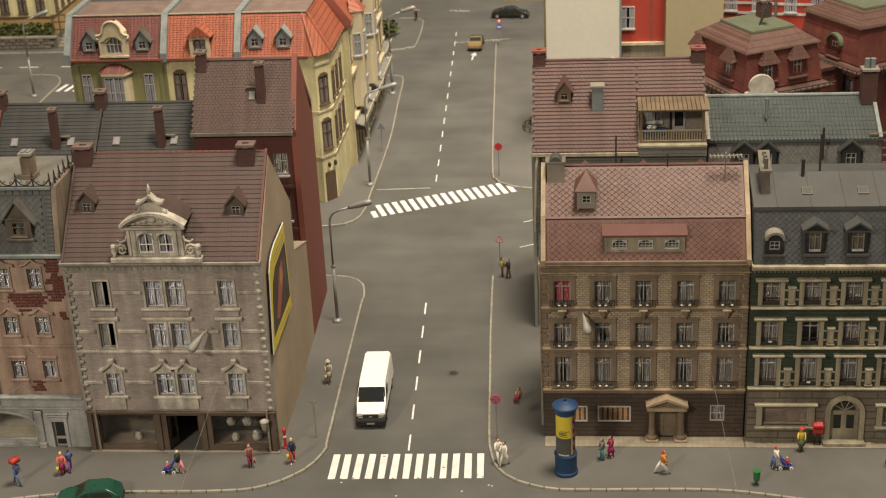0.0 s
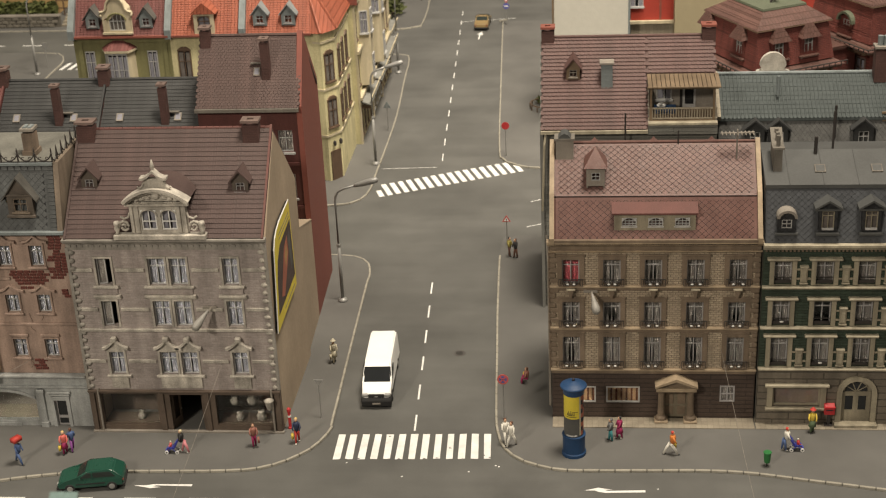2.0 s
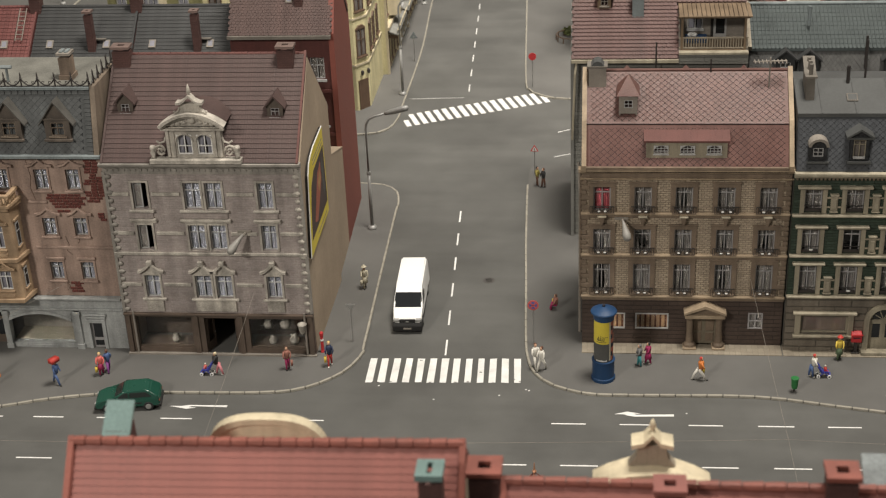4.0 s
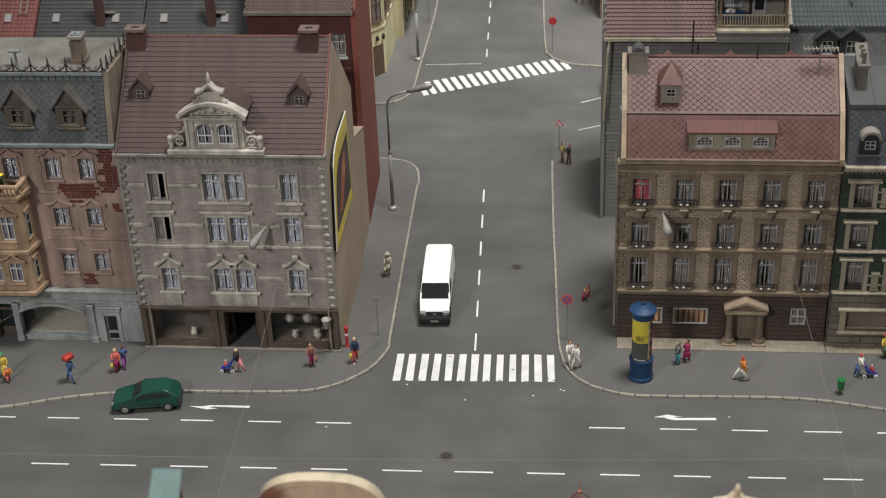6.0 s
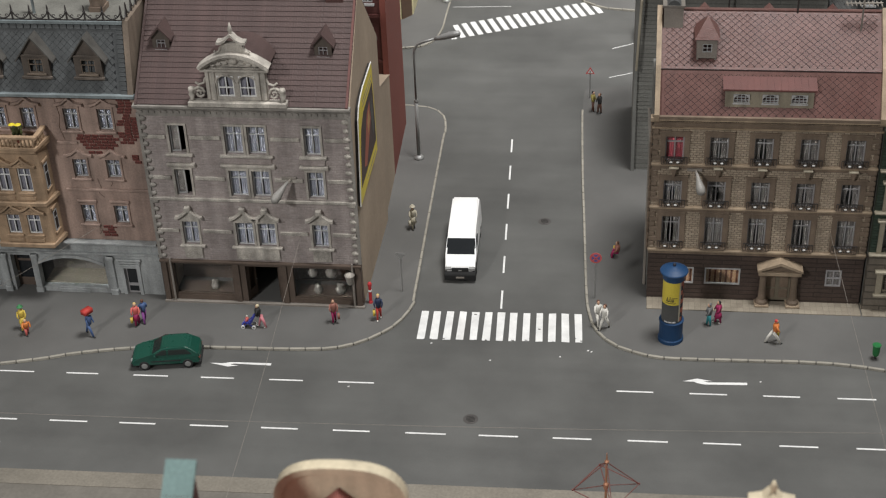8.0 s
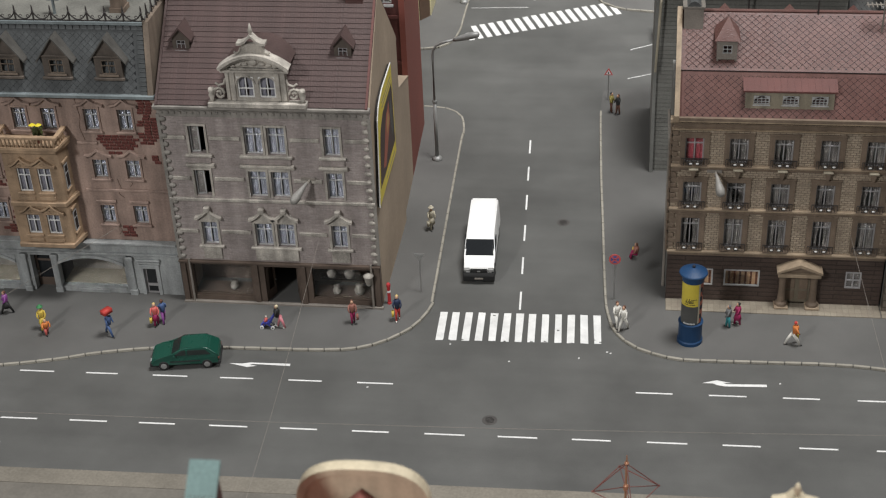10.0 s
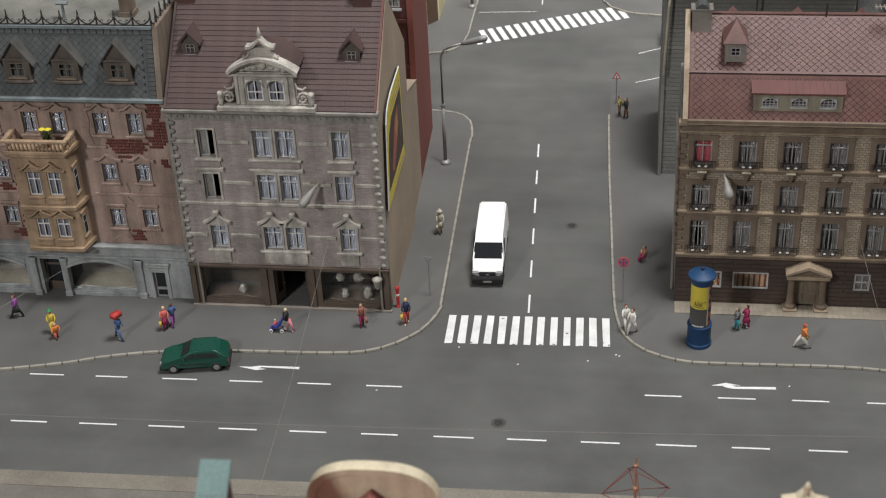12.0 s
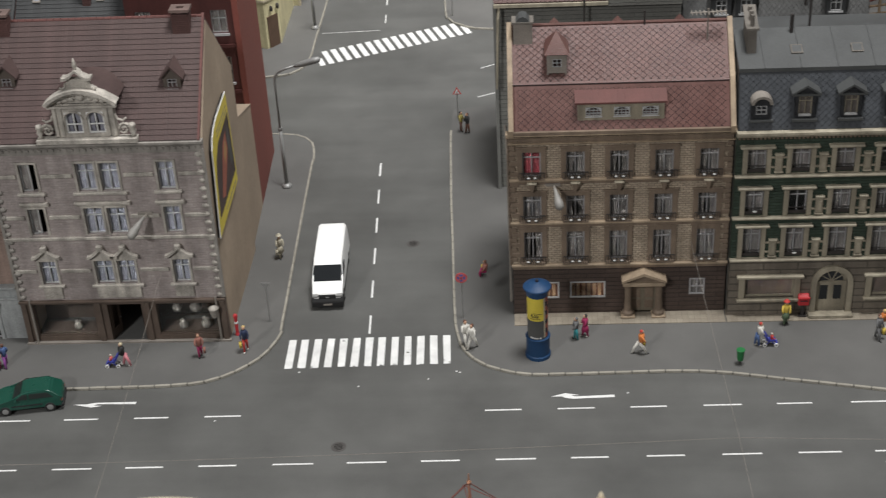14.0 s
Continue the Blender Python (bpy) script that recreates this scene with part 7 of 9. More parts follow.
house_l(-47.5, -40.15, MAROON, "rear house with brownish red tiled roof and ladder", (2.0,), (5.33,), True)


# ---- far row along the second crossing ----
def row_house(x0, x1, wall, roof, label, deep=7.0, eave=13.85):
    ob = thing("far_house", x0, 41.0, 0, 0, label, "house", "far row houses")
    W = x1 - x0
    part("wall", box(bmesh.new(), 0, W, 0, deep, 0, eave), wall, ob)
    part("roof", prism(bmesh.new(), [(-0.35, eave + 0.05), (deep, eave + 0.05), (deep, 17.1), (1.6, 17.2)], "x", 0, W), roof, ob, "steep tiled roof")
    courses(ob, roof, 0.3, W - 0.05, -0.35, eave + 0.08, 1.6, 17.2, 18, 0.06)
    part("flat_top", box(bmesh.new(), 0, W, 1.7, deep, 17.21, 17.3), CHIM_TOP, ob)
    part("fire_wall", prism(bmesh.new(), [(-0.55, eave - 0.2), (-0.55, eave + 0.6), (1.5, 17.6), (deep, 17.6), (deep, eave)], "x", -0.28, 0.28), ZINC, ob)
    part("gutter", box(bmesh.new(), 0.3, W, -0.6, -0.36, eave - 0.05, eave + 0.12), RED_CAP, ob)
    part("ridge_rail", tube(bmesh.new(), [(0.3, 1.65, 17.4), (W, 1.65, 17.4)], 0.1, 6), SLAB, ob)
    return ob, W


g1, W = row_house(-42.9, -34.2, OLIVE, MAROON, "olive green house with maroon roof and cream gable dormer")
for u in (2.0, 6.8):
    dormer(g1, u, -0.15, 14.6, 1.15, 1.05, 1.2, ZINC, DORM_TOP, FRAME_G, peak=0.75, over=0.26)
# curved cream gable with a raised rim and an arched window
gd = part("cream_gable", wall_mesh(bmesh.new(), -1.3, 1.3, 0, 1.25, [(-0.72, 0.72, 0.3, 1.25)], 0, 0.25), CREAM, g1, "cream curved gable with arched window", at=at(4.3, -0.4, 14.15))
crown = [(-1.3, 1.25), (-1.3, 1.6), (-1.45, 1.75), (-1.4, 2.0), (-1.1, 2.02), (-0.85, 2.25), (-0.78, 2.7), (-0.55, 3.05), (-0.2, 3.22)]
crown = crown + [(-x, z) for x, z in crown[::-1]]
lunette = [(0.72 * math.cos(a), 1.25 + 0.55 * math.sin(a)) for a in [i * 3.1416 / 8 for i in range(9)]]
part("gable_head", prism(bmesh.new(), crown[:9] + [(0, 3.24), (0, 1.8)] + [q for q in lunette[::-1] if q[0] < -0.01], "y", 0, 0.25), CREAM, gd)
part("gable_head", prism(bmesh.new(), [(0, 1.8), (0, 3.24)] + crown[9:] + [q for q in lunette if q[0] > 0.01], "y", 0, 0.25), CREAM, gd)
part("gable_rim", tube(bmesh.new(), [(x, -0.05, z) for x, z in crown[1:-1]], 0.12, 6), CREAM, gd, smooth=True)
part("gable_roof", prism(bmesh.new(), [(-1.15, 0.9), (1.15, 0.9), (0.9, 2.1), (0.0, 2.95), (-0.9, 2.1)], "y", 0.26, 1.7), CREAM, gd)
part("sill", box(bmesh.new(), -1.35, 1.35, -0.15, 0.0, 0.0, 0.16), CREAM, gd)
part("arch_trim", tube(bmesh.new(), [(x * 1.12, -0.04, 1.25 + (z - 1.25) * 1.12) for x, z in lunette], 0.08, 6), OLIVE, gd)
window(gd, -0.72, 0.3, 1.44, 1.5, 0.0, FRAME_W, 4, (0.55,), None, bar=0.08, deep=0.1, pane=False)
part("dark_room", box(bmesh.new(), -0.72, 0.72, 0.2, 0.24, 0.3, 1.8), CURT_G, gd)
for u in (1.35, 7.0):
    far_window(g1, u, 0, 9.6, 0.72, 2.8, bars=(0.68,))
by = part("bay", prism(bmesh.new(), [(2.75, 0), (3.2, -0.95), (5.0, -0.95), (5.45, 0)], "z", 0, 12.6), CREAM, g1, "cream bay window with red cap")
for u in (3.68, 4.55):
    far_window(by, u, -0.95, 9.7, 0.72, 2.7, bars=(0.5,))
far_window(by, 2.97, -0.48, 9.7, 0.5, 2.7, -65, bars=(0.5,))
part("cap", prism(bmesh.new(), [(2.5, 0), (3.05, -1.15), (5.15, -1.15), (5.7, 0)], "z", 12.61, 12.82), CREAM, by)
bm = bmesh.new()
base = [bm.verts.new(q) for q in ((2.5, 0, 12.83), (3.05, -1.15, 12.83), (5.15, -1.15, 12.83), (5.7, 0, 12.83))]
tip = [bm.verts.new(q) for q in ((3.7, 0.0, 13.6), (4.5, 0.0, 13.6))]
bm.faces.new(base), bm.faces.new((base[0], base[1], tip[0])), bm.faces.new((base[1], base[2], tip[1], tip[0])), bm.faces.new((base[2], base[3], tip[1])), bm.faces.new((base[3], base[0], tip[0], tip[1]))
part("cap_roof", bm, MAROON, by)
for u in (0.55, 8.2):
    part("corner_strip", box(bmesh.new(), u - 0.2, u + 0.2, -0.1, 0.0, 0, 13.4), OLIVE, g1)
part("eaves_band", box(bmesh.new(), 0.3, W, -0.14, 0.0, 13.3, 13.8), OLIVE, g1)

g2, W = row_house(-34.2, -27.6, YELLOW, ORANGE, "pale yellow house with bright orange roof")
dm = part("dormer", wall_mesh(bmesh.new(), -0.9, 0.9, 0, 1.9, [(-0.55, 0.55, 0.25, 1.6)], 0, 0.2), CREAM, g2, "cream arched dormer", at=at(3.3, -0.35, 14.0))
part("roof", prism(bmesh.new(), [(-1.15, 1.8), (1.15, 1.8), (0, 2.8)], "y", -0.15, 1.6), ORANGE, dm)
window(dm, -0.55, 0.25, 1.1, 1.35, 0, FRAME_B, 2, (0.65,), None, deep=0.05, arch=True, pane=False)
part("curtain", box(bmesh.new(), -0.55, 0.55, 0.2, 0.24, 0.25, 1.6), CURTAIN, dm)
for u in (1.15, 4.6):
    far_window(g2, u, 0, 10.0, 1.0, 2.4, 0, FRAME_B, arch=True)

g3, W = row_house(-27.6, -21.6, YELLOW, ORANGE, "yellow corner house with bright orange hipped roof", deep=9.0)
for u in (1.6, 4.1):
    dormer(g3, u, -0.15, 14.6, 1.2, 1.1, 1.2, ZINC, ZINC, FRAME_G, peak=0.7, over=0.2)
# chamfered corner with its hip
pts = [(6.0, 0.0), (6.75, -0.3), (7.75, 1.05), (7.75, 9.0), (6.0, 9.0)]
part("corner_wall", prism(bmesh.new(), pts, "z", 0, 13.85), YELLOW, g3, "yellow chamfered corner")
bm = bmesh.new()
low = [bm.verts.new(q) for q in ((6.0, -0.4, 13.9), (6.9, -0.65, 13.9), (8.1, 0.95, 13.9), (8.1, 9.0, 13.9), (6.0, 9.0, 13.9))]
up = [bm.verts.new(q) for q in ((5.4, 1.6, 17.2), (5.6, 1.7, 17.2), (5.9, 2.2, 17.2), (5.9, 9.0, 17.2), (5.4, 9.0, 17.2))]
bm.faces.new(low), bm.faces.new(up)
for i in range(5):
    bm.faces.new((low[i], low[(i + 1) % 5], up[(i + 1) % 5], up[i]))
part("hip_roof", bm, ORANGE, g3, "orange hipped roof")
for (a, b) in (((6.9, -0.65, 13.95), (5.6, 1.7, 17.25)), ((8.1, 0.95, 13.95), (5.9, 2.2, 17.25))):
    part("hip_tile", tube(bmesh.new(), [a, b], 0.14, 6), ORANGE, g3)
ang = math.degrees(math.atan2(1.35, 1.0))
for z in (9.4, 5.2):
    far_window(g3, 7.25, 0.375, z, 0.95, 2.4, ang, FRAME_B, arch=True)
for y in (2.6, 4.6, 6.8):
    for z in (9.4, 5.2):
        far_window(g3, 7.75, y, z, 0.95, 2.3, 90, FRAME_B, arch=True)
d = part("door", box(bmesh.new(), -0.6, 0.6, -0.1, 0.0, 0, 2.8), FRAME_B, g3, "brown corner door", at=at(7.25, 0.375, 0.1, 0, 0, ang))
for z in (4.3, 8.6, 12.9):
    part("band", prism(bmesh.new(), [(x, y - 0.0) for x, y in ((6.0, -0.08), (6.8, -0.4), (7.85, 1.03), (7.85, 9.0), (6.0, 9.0))], "z", z, z + 0.18), CREAM, g3)
for s in (0.55, 1.0):
    part("corner_lantern", ball(bmesh.new(), 6.75 + s, -0.3 + s * 1.35 - 0.35, 3.6, 0.16, 0.16, 0.28, 8, 6), IRON, g3)


def street_house(y0, y1, x, wall, roof, label, trim, high=14.0, oriel=True):
    """A house of the row along the side street, its front towards +x."""
    ob = thing("far_house", x, y0, 0, 90, label, "house", "street row houses")
    W = y1 - y0
    part("wall", box(bmesh.new(), 0, W, 0, 8, 0, high), wall, ob)
    part("roof", prism(bmesh.new(), [(-0.4, high + 0.02), (8, high + 0.02), (8, high + 3.4), (2.2, high + 3.6)], "x", 0, W), roof, ob, "steep tiled roof")
    part("fire_wall", prism(bmesh.new(), [(-0.5, high - 0.2), (-0.5, high + 0.5), (2.0, high + 4.0), (8, high + 4.0), (8, high)], "x", -0.2, 0.2), RED_CAP, ob)
    n = max(3, int(W / 1.7))
    for z in (high - 0.35, 9.0, 4.5):
        part("cornice", box(bmesh.new(), 0, W, -0.38, 0.0, z, z + 0.3), trim, ob)
    for u in (0.15, W - 0.15):
        part("pilaster", box(bmesh.new(), u - 0.2, u + 0.2, -0.2, 0.0, 0, high - 0.36), trim, ob)
    canopy = part("canopy", prism(bmesh.new(), [(-0.02, 4.45), (-1.15, 4.05), (-1.15, 3.93), (-0.02, 4.33)], "x", 0.2, W - 0.2), SIDE_GREY, ob, "grey shop canopy with pale rail")
    part("rail", tube(bmesh.new(), [(0.2, -1.15, 4.5), (W - 0.2, -1.15, 4.5)], 0.06, 5), CREAM, canopy)
    for k in range(int(W / 1.2)):
        part("bracket", box(bmesh.new(), 0.4 + k * 1.2, 0.52 + k * 1.2, -1.1, -0.02, 3.6, 3.92), FRAME_B, canopy)
    c = W / 2
    for z, h in ((10.2, 2.2), (5.8, 2.3), (0.9, 2.6)):
        for k in range(n):
            u = (k + 0.5) * W / n
            if oriel and abs(u - c) < 1.4 and z > 5:
                continue
            far_window(ob, u, 0, z, 0.85, h, 0, FRAME_B if wall is YELLOW else FRAME_W)
            part("window_strip", box(bmesh.new(), u - 0.72, u - 0.58, -0.14, 0, z - 0.4, z + h + 0.4), trim, ob)
    if oriel:
        o = part("oriel", prism(bmesh.new(), [(c - 1.2, 0), (c - 0.8, -1.1), (c + 0.8, -1.1), (c + 1.2, 0)], "z", 5.2, high + 0.6), trim, ob, "cream oriel with pointed red cap")
        for z in (6.0, 10.4):
            far_window(o, c, -1.1, z, 0.9, 2.0)
        far_window(o, c - 1.0, -0.55, 10.4, 0.6, 2.0, -70)
        bm = bmesh.new()
        base = [bm.verts.new(q) for q in ((c - 1.35, 0, high + 0.6), (c - 0.9, -1.3, high + 0.6), (c + 0.9, -1.3, high + 0.6), (c + 1.35, 0, high + 0.6))]
        tip = bm.verts.new((c, 0.2, high + 2.2))
        bm.faces.new(base)
        for i in range(4):
            bm.faces.new((base[i], base[(i + 1) % 4], tip))
        part("cap_roof", bm, ORANGE, o)
    return ob


street_house(50.1, 57.5, -19.4, YELLOW, ORANGE, "yellow street house with oriel and orange cap", CREAM)
street_house(57.6, 64.5, -19.3, OLIVE, ZINC, "olive street house with cream strips and oriel", CREAM, 15.0)
street_house(64.6, 72.5, -19.4, YELLOW, MAROON, "yellow street house with cream cornices", CREAM, 14.0, False)
street_house(72.6, 79.0, -20.2, YELLOW, ORANGE, "yellow end house with cream pilasters", CREAM, 14.0, False)

# bushes and bench at the far corner
rb = random.Random(5)


def bush(x, y, z, r, label, flat=1.0):
    bm = bmesh.new()
    for k in range(150):
        a, b = rb.uniform(0, 6.283), rb.uniform(-0.3, 1.5)
        q = r * rb.uniform(0.55, 1.05)
        p = Vector((q * math.cos(a) * math.cos(b), q * math.sin(a) * math.cos(b), (0.75 + math.sin(b)) * q * 0.7 * flat))
        s = r * rb.uniform(0.1, 0.2)
        tilt = Matrix.Rotation(rb.uniform(0, 3), 3, "X") @ Matrix.Rotation(rb.uniform(0, 3), 3, "Z")
        bm.faces.new([bm.verts.new(p + tilt @ Vector(c) * s) for c in ((-1, -0.6, 0), (1, -0.6, 0.2), (0.8, 0.7, 0), (-0.7, 0.8, -0.2))])
    bm2 = bmesh.new()
    tube(bm2, [(0, 0, 0), (0.05, 0, r * 0.6)], [0.14, 0.05], 6)
    ob = thing("bush", x, y, z, 0, label, "bush", "bushes")
    part("stem", bm2, FRAME_B, ob)
    part("foliage", bm, LEAF, ob)


bush(-21.9, 95.5, 0.13, 1.6, "rounded olive bush at far street corner")
bush(-22.6, 91.8, 0.13, 1.1, "small olive bush at far street corner")
bush(-2.1, 61.5, 0.13, 0.9, "dark bush on pavement beside red roofed house", 0.7)
ring = thing("tree_guard", -2.1, 60.0, 0.13, 0, "low dark iron ring guard on pavement", "guard")
for k in range(12):
    a0, a1 = k * 0.5236, (k + 1) * 0.5236
    part("rail", tube(bmesh.new(), [(1.5 * math.cos(a0), 1.5 * math.sin(a0), 0.55), (1.5 * math.cos(a1), 1.5 * math.sin(a1), 0.55)], 0.06, 5), FRAME_B, ring)
    part("post", tube(bmesh.new(), [(1.5 * math.cos(a0), 1.5 * math.sin(a0), 0), (1.5 * math.cos(a0), 1.5 * math.sin(a0), 0.55)], 0.06, 5), FRAME_B, ring)

# ---- blank backs and facades at far right ----
w = thing("back_wall_block", -1.15, 55, 0, 0, "tall blank white backing wall", "wall")
part("wall", box(bmesh.new(), 0.2, 7.15, 0, 6, 0, 19), WHITEWALL, w)
part("edge_post", box(bmesh.new(), 0.0, 0.19, -0.1, 0.4, 0, 19), WOOD, w)
part("edge_post", box(bmesh.new(), 7.16, 7.35, -0.05, 0.3, 0, 19), ZINC, w)
part("fixing", ball(bmesh.new(), 6.5, -0.08, 8.9, 0.12), WHITE, w)
r = thing("far_house", 6.3, 57, 0, 0, "bright red house with white windows and cream base", "house")
part("wall", box(bmesh.new(), 0, 4.4, 0, 6, 9.9, 19), BRIGHTRED, r)
part("base", box(bmesh.new(), 0, 4.4, 0.1, 6, 0, 9.6), SLAB, r)
part("ledge", box(bmesh.new(), -0.1, 4.5, -0.3, 0.4, 9.61, 9.89), CREAM, r)
part("corner", box(bmesh.new(), 2.7, 2.9, -0.1, 0.0, 9.9, 19), RED_CAP, r)
far_window(r, 0.55, 0, 11.3, 1.1, 2.0, 0, FRAME_W, 3, (0.5,))
far_window(r, 0.6, 0.1, 6.4, 1.3, 1.6, 0, FRAME_W, 2, (0.5,))
t = thing("back_wall_block", 10.35, 55, 0, 0, "tall blank tan backing wall", "wall")
part("wall", box(bmesh.new(), 0.0, 5.35, 0, 6, 0, 19), TANWALL, t)
st = thing("far_house", 15.8, 62, 0, -12, "bright red house with white stone bands and arched windows", "house")
part("wall", box(bmesh.new(), 0, 14, 0, 6, 0, 18), BRIGHTRED, st)
for z in (11.2, 12.2, 13.2, 14.2, 15.2):
    part("white_band", box(bmesh.new(), 0, 14, -0.08, 0.0, z, z + 0.22), FRAME_W, st)
for u in (1.3, 3.9, 7.0, 9.5, 11.8):
    far_window(st, u, -0.02, 11.6, 1.0, 2.0, 0, FRAME_W, 2, (0.7,), arch=True)
    far_window(st, u, -0.02, 14.6, 1.0, 1.8, 0, FRAME_W, 2, (0.7,), arch=True)
part("downpipe", tube(bmesh.new(), [(5.6, -0.2, 8), (5.6, -0.2, 18)], 0.14, 6), CHIM_TOP, st)


def pavilion(x, y, rz, w, d, z0, label, arched=False):
    """A red brick mansion block: eaves with brackets, steep brick mansard, tiled upper roof, green flat top."""
    ob = thing("mansion", x, y, 0, rz, label, "mansion", "mansions")
    part("wall", box(bmesh.new(), 0.6, w - 0.6, 0.6, d - 0.6, 0, z0), M_BRICK, ob)
    part("cornice", box(bmesh.new(), -0.6, w + 0.6, -0.6, d + 0.6, z0, z0 + 0.25), FRAME_B, ob)
    def frustum(a, b, za, zb, mat, name):
        bm = bmesh.new()
        lo = [bm.verts.new(q) for q in ((a, a, za), (w - a, a, za), (w - a, d - a, za), (a, d - a, za))]
        hi = [bm.verts.new(q) for q in ((b, b, zb), (w - b, b, zb), (w - b, d - b, zb), (b, d - b, zb))]
        bm.faces.new(lo), bm.faces.new(hi)
        for i in range(4):
            bm.faces.new((lo[i], lo[(i + 1) % 4], hi[(i + 1) % 4], hi[i]))
        return part(name, bm, mat, ob)
    frustum(-0.9, 0.3, z0 + 0.26, z0 + 0.75, M_TILE, "skirt_roof")
    frustum(-0.1, 0.35, z0 + 0.7, z0 + 3.88, M_BRICK, "mansard")
    frustum(0.1, 1.75, z0 + 4.0, z0 + 5.1, M_TILE, "upper_roof")
    frustum(1.65, 1.7, z0 + 5.08, z0 + 5.25, COPPER, "flat_top")
    frustum(0.08, 0.12, z0 + 3.88, z0 + 3.99, FRAME_B, "upper_cornice")
    for a, b in (((-0.9, -0.9), (w + 0.9, -0.9)), ((-0.9, -0.9), (-0.9, d + 0.9))):
        part("eaves_rail", tube(bmesh.new(), [(*a, z0 + 0.55), (*b, z0 + 0.55)], 0.06, 5), IRON, ob)
        for k in range(17):
            f = k / 16
            q = (a[0] + (b[0] - a[0]) * f, a[1] + (b[1] - a[1]) * f)
            part("rail_post", tube(bmesh.new(), [(*q, z0 + 0.2), (*q, z0 + 0.55)], 0.05, 4), IRON, ob)
    for k in range(int(w / 0.5)):
        part("bracket", box(bmesh.new(), 0.1 + k * 0.5, 0.3 + k * 0.5, -0.62, -0.2, z0 - 0.22, z0), FRAME_B, ob)
    for k in range(int(d / 0.5)):
        part("bracket", box(bmesh.new(), -0.62, -0.2, 0.1 + k * 0.5, 0.3 + k * 0.5, z0 - 0.22, z0), FRAME_B, ob)
    for side in (0, 1):
        L = w if side == 0 else d
        for f in (((0.3, 0.68), (0.7, 0.1))[side] if not arched else (0.6,)):
            u = L * f
            zd = z0 + (0.7 if arched else 1.25)
            m = at(u, 0.0, zd) if side == 0 else at(0.0, L - u, zd, 0, 0, -90)
            dm = part("dormer", wall_mesh(bmesh.new(), -0.75, 0.75, 0, 1.7, [(-0.42, 0.42, 0.2, 1.5)], 0, 0.15), M_BRICK, ob, "brick dormer with tiled hood", at=m)
            part("cheek", box(bmesh.new(), -0.75, 0.75, 0.15, 0.9, 0.0, 1.7), M_BRICK, dm)
            if arched:
                arc = [(1.05 * math.cos(a), 1.3 + 0.95 * math.sin(a)) for a in [i * 3.1416 / 10 for i in range(11)]]
                part("hood", prism(bmesh.new(), arc + [(q * 0.8, 1.3 + (z - 1.3) * 0.78) for q, z in arc[::-1]], "y", -0.3, 1.0), COPPER, dm)
            else:
                bm = bmesh.new()
                lo = [bm.verts.new(q) for q in ((-0.95, -0.45, 1.62), (0.95, -0.45, 1.62), (0.95, 0.4, 1.7), (-0.95, 0.4, 1.7))]
                hi = [bm.verts.new(q) for q in ((-0.38, 0.1, 2.75), (0.38, 0.1, 2.75), (0.38, 0.6, 2.75), (-0.38, 0.6, 2.75))]
                bm.faces.new(lo), bm.faces.new(hi)
                for i in range(4):
                    bm.faces.new((lo[i], lo[(i + 1) % 4], hi[(i + 1) % 4], hi[i]))
                part("hood", bm, M_TILE, dm)
            part("sill", box(bmesh.new(), -0.95, 0.95, -0.3, 0.02, -0.1, 0.12), M_TILE, dm, bevel=0.06)
            window(dm, -0.42, 0.2, 0.84, 1.3, 0, FRAME_W, 2, (0.65,), None, deep=0.03, pane=False)
            part("pane", box(bmesh.new(), -0.42, 0.42, 0.12, 0.14, 0.2, 1.5), CURT_G, dm)
    for u in (0.2, 0.5, 0.8):
        far_window(ob, w * u, 0.58, z0 - 3.2, 1.0, 2.2, 0, CHIM_TOP)
        far_window(ob, 0.58, d * u, z0 - 3.2, 1.0, 2.2, -90, CHIM_TOP)
    return ob


m1 = pavilion(15.9, 36.5, 28, 7.6, 8.2, 10.55, "red brick mansion block with tiled mansard and green flat top")
part("roof_vane", tube(bmesh.new(), [(3.4, 3.2, 15.7), (4.0, 3.0, 17.6)], 0.1, 6), IRON, m1)
for k in range(5):
    part("vane_arm", tube(bmesh.new(), [(3.7 + k * 0.08, 2.7, 16.7 + k * 0.25), (3.8 + k * 0.08, 3.6, 16.9 + k * 0.25)], 0.05, 4), IRON, m1)
chimney(m1, 5.2, 5.2, 15.5, 17.0, 1.0, 1.0, CHIM, CHIM_TOP)
m2 = pavilion(26.4, 44.0, 30, 10, 8.2, 10.35, "larger red brick mansion block with round-headed windows", True)
part("link_roof", box(bmesh.new(), -3.5, 0.3, 2, 8, 10.4, 10.7), M_TILE, m2)
part("link_wall", box(bmesh.new(), -3.5, 0.3, 2.2, 8, 0, 10.39), M_BRICK, m2)

# far left: yellow institution behind a stone wall and hedge
y = thing("far_house", -93.4, 100, 0, 0, "long yellow building with narrow windows behind hedge", "house")
part("wall", box(bmesh.new(), 0, 27.5, 0, 14, 0, 12), YELLOW, y)
part("string_course", box(bmesh.new(), -0.05, 27.65, -0.15, 14, 2.2, 2.45), FRAME_B, y)
part("plinth", box(bmesh.new(), -0.03, 27.58, -0.08, 13.9, 0, 2.19), material("ochre_plinth", (0.42, 0.27, 0.12), 0.7, scale=1, stain=0.25), y, "ochre plinth")
for k in range(11):
    far_window(y, 2.0 + k * 2.4, 0, 3.0, 1.0, 2.2, 0, FRAME_B)
for k in range(5):
    far_window(y, 27.5, 1.6 + k * 2.4, 3.0, 1.0, 2.2, 90, FRAME_B)
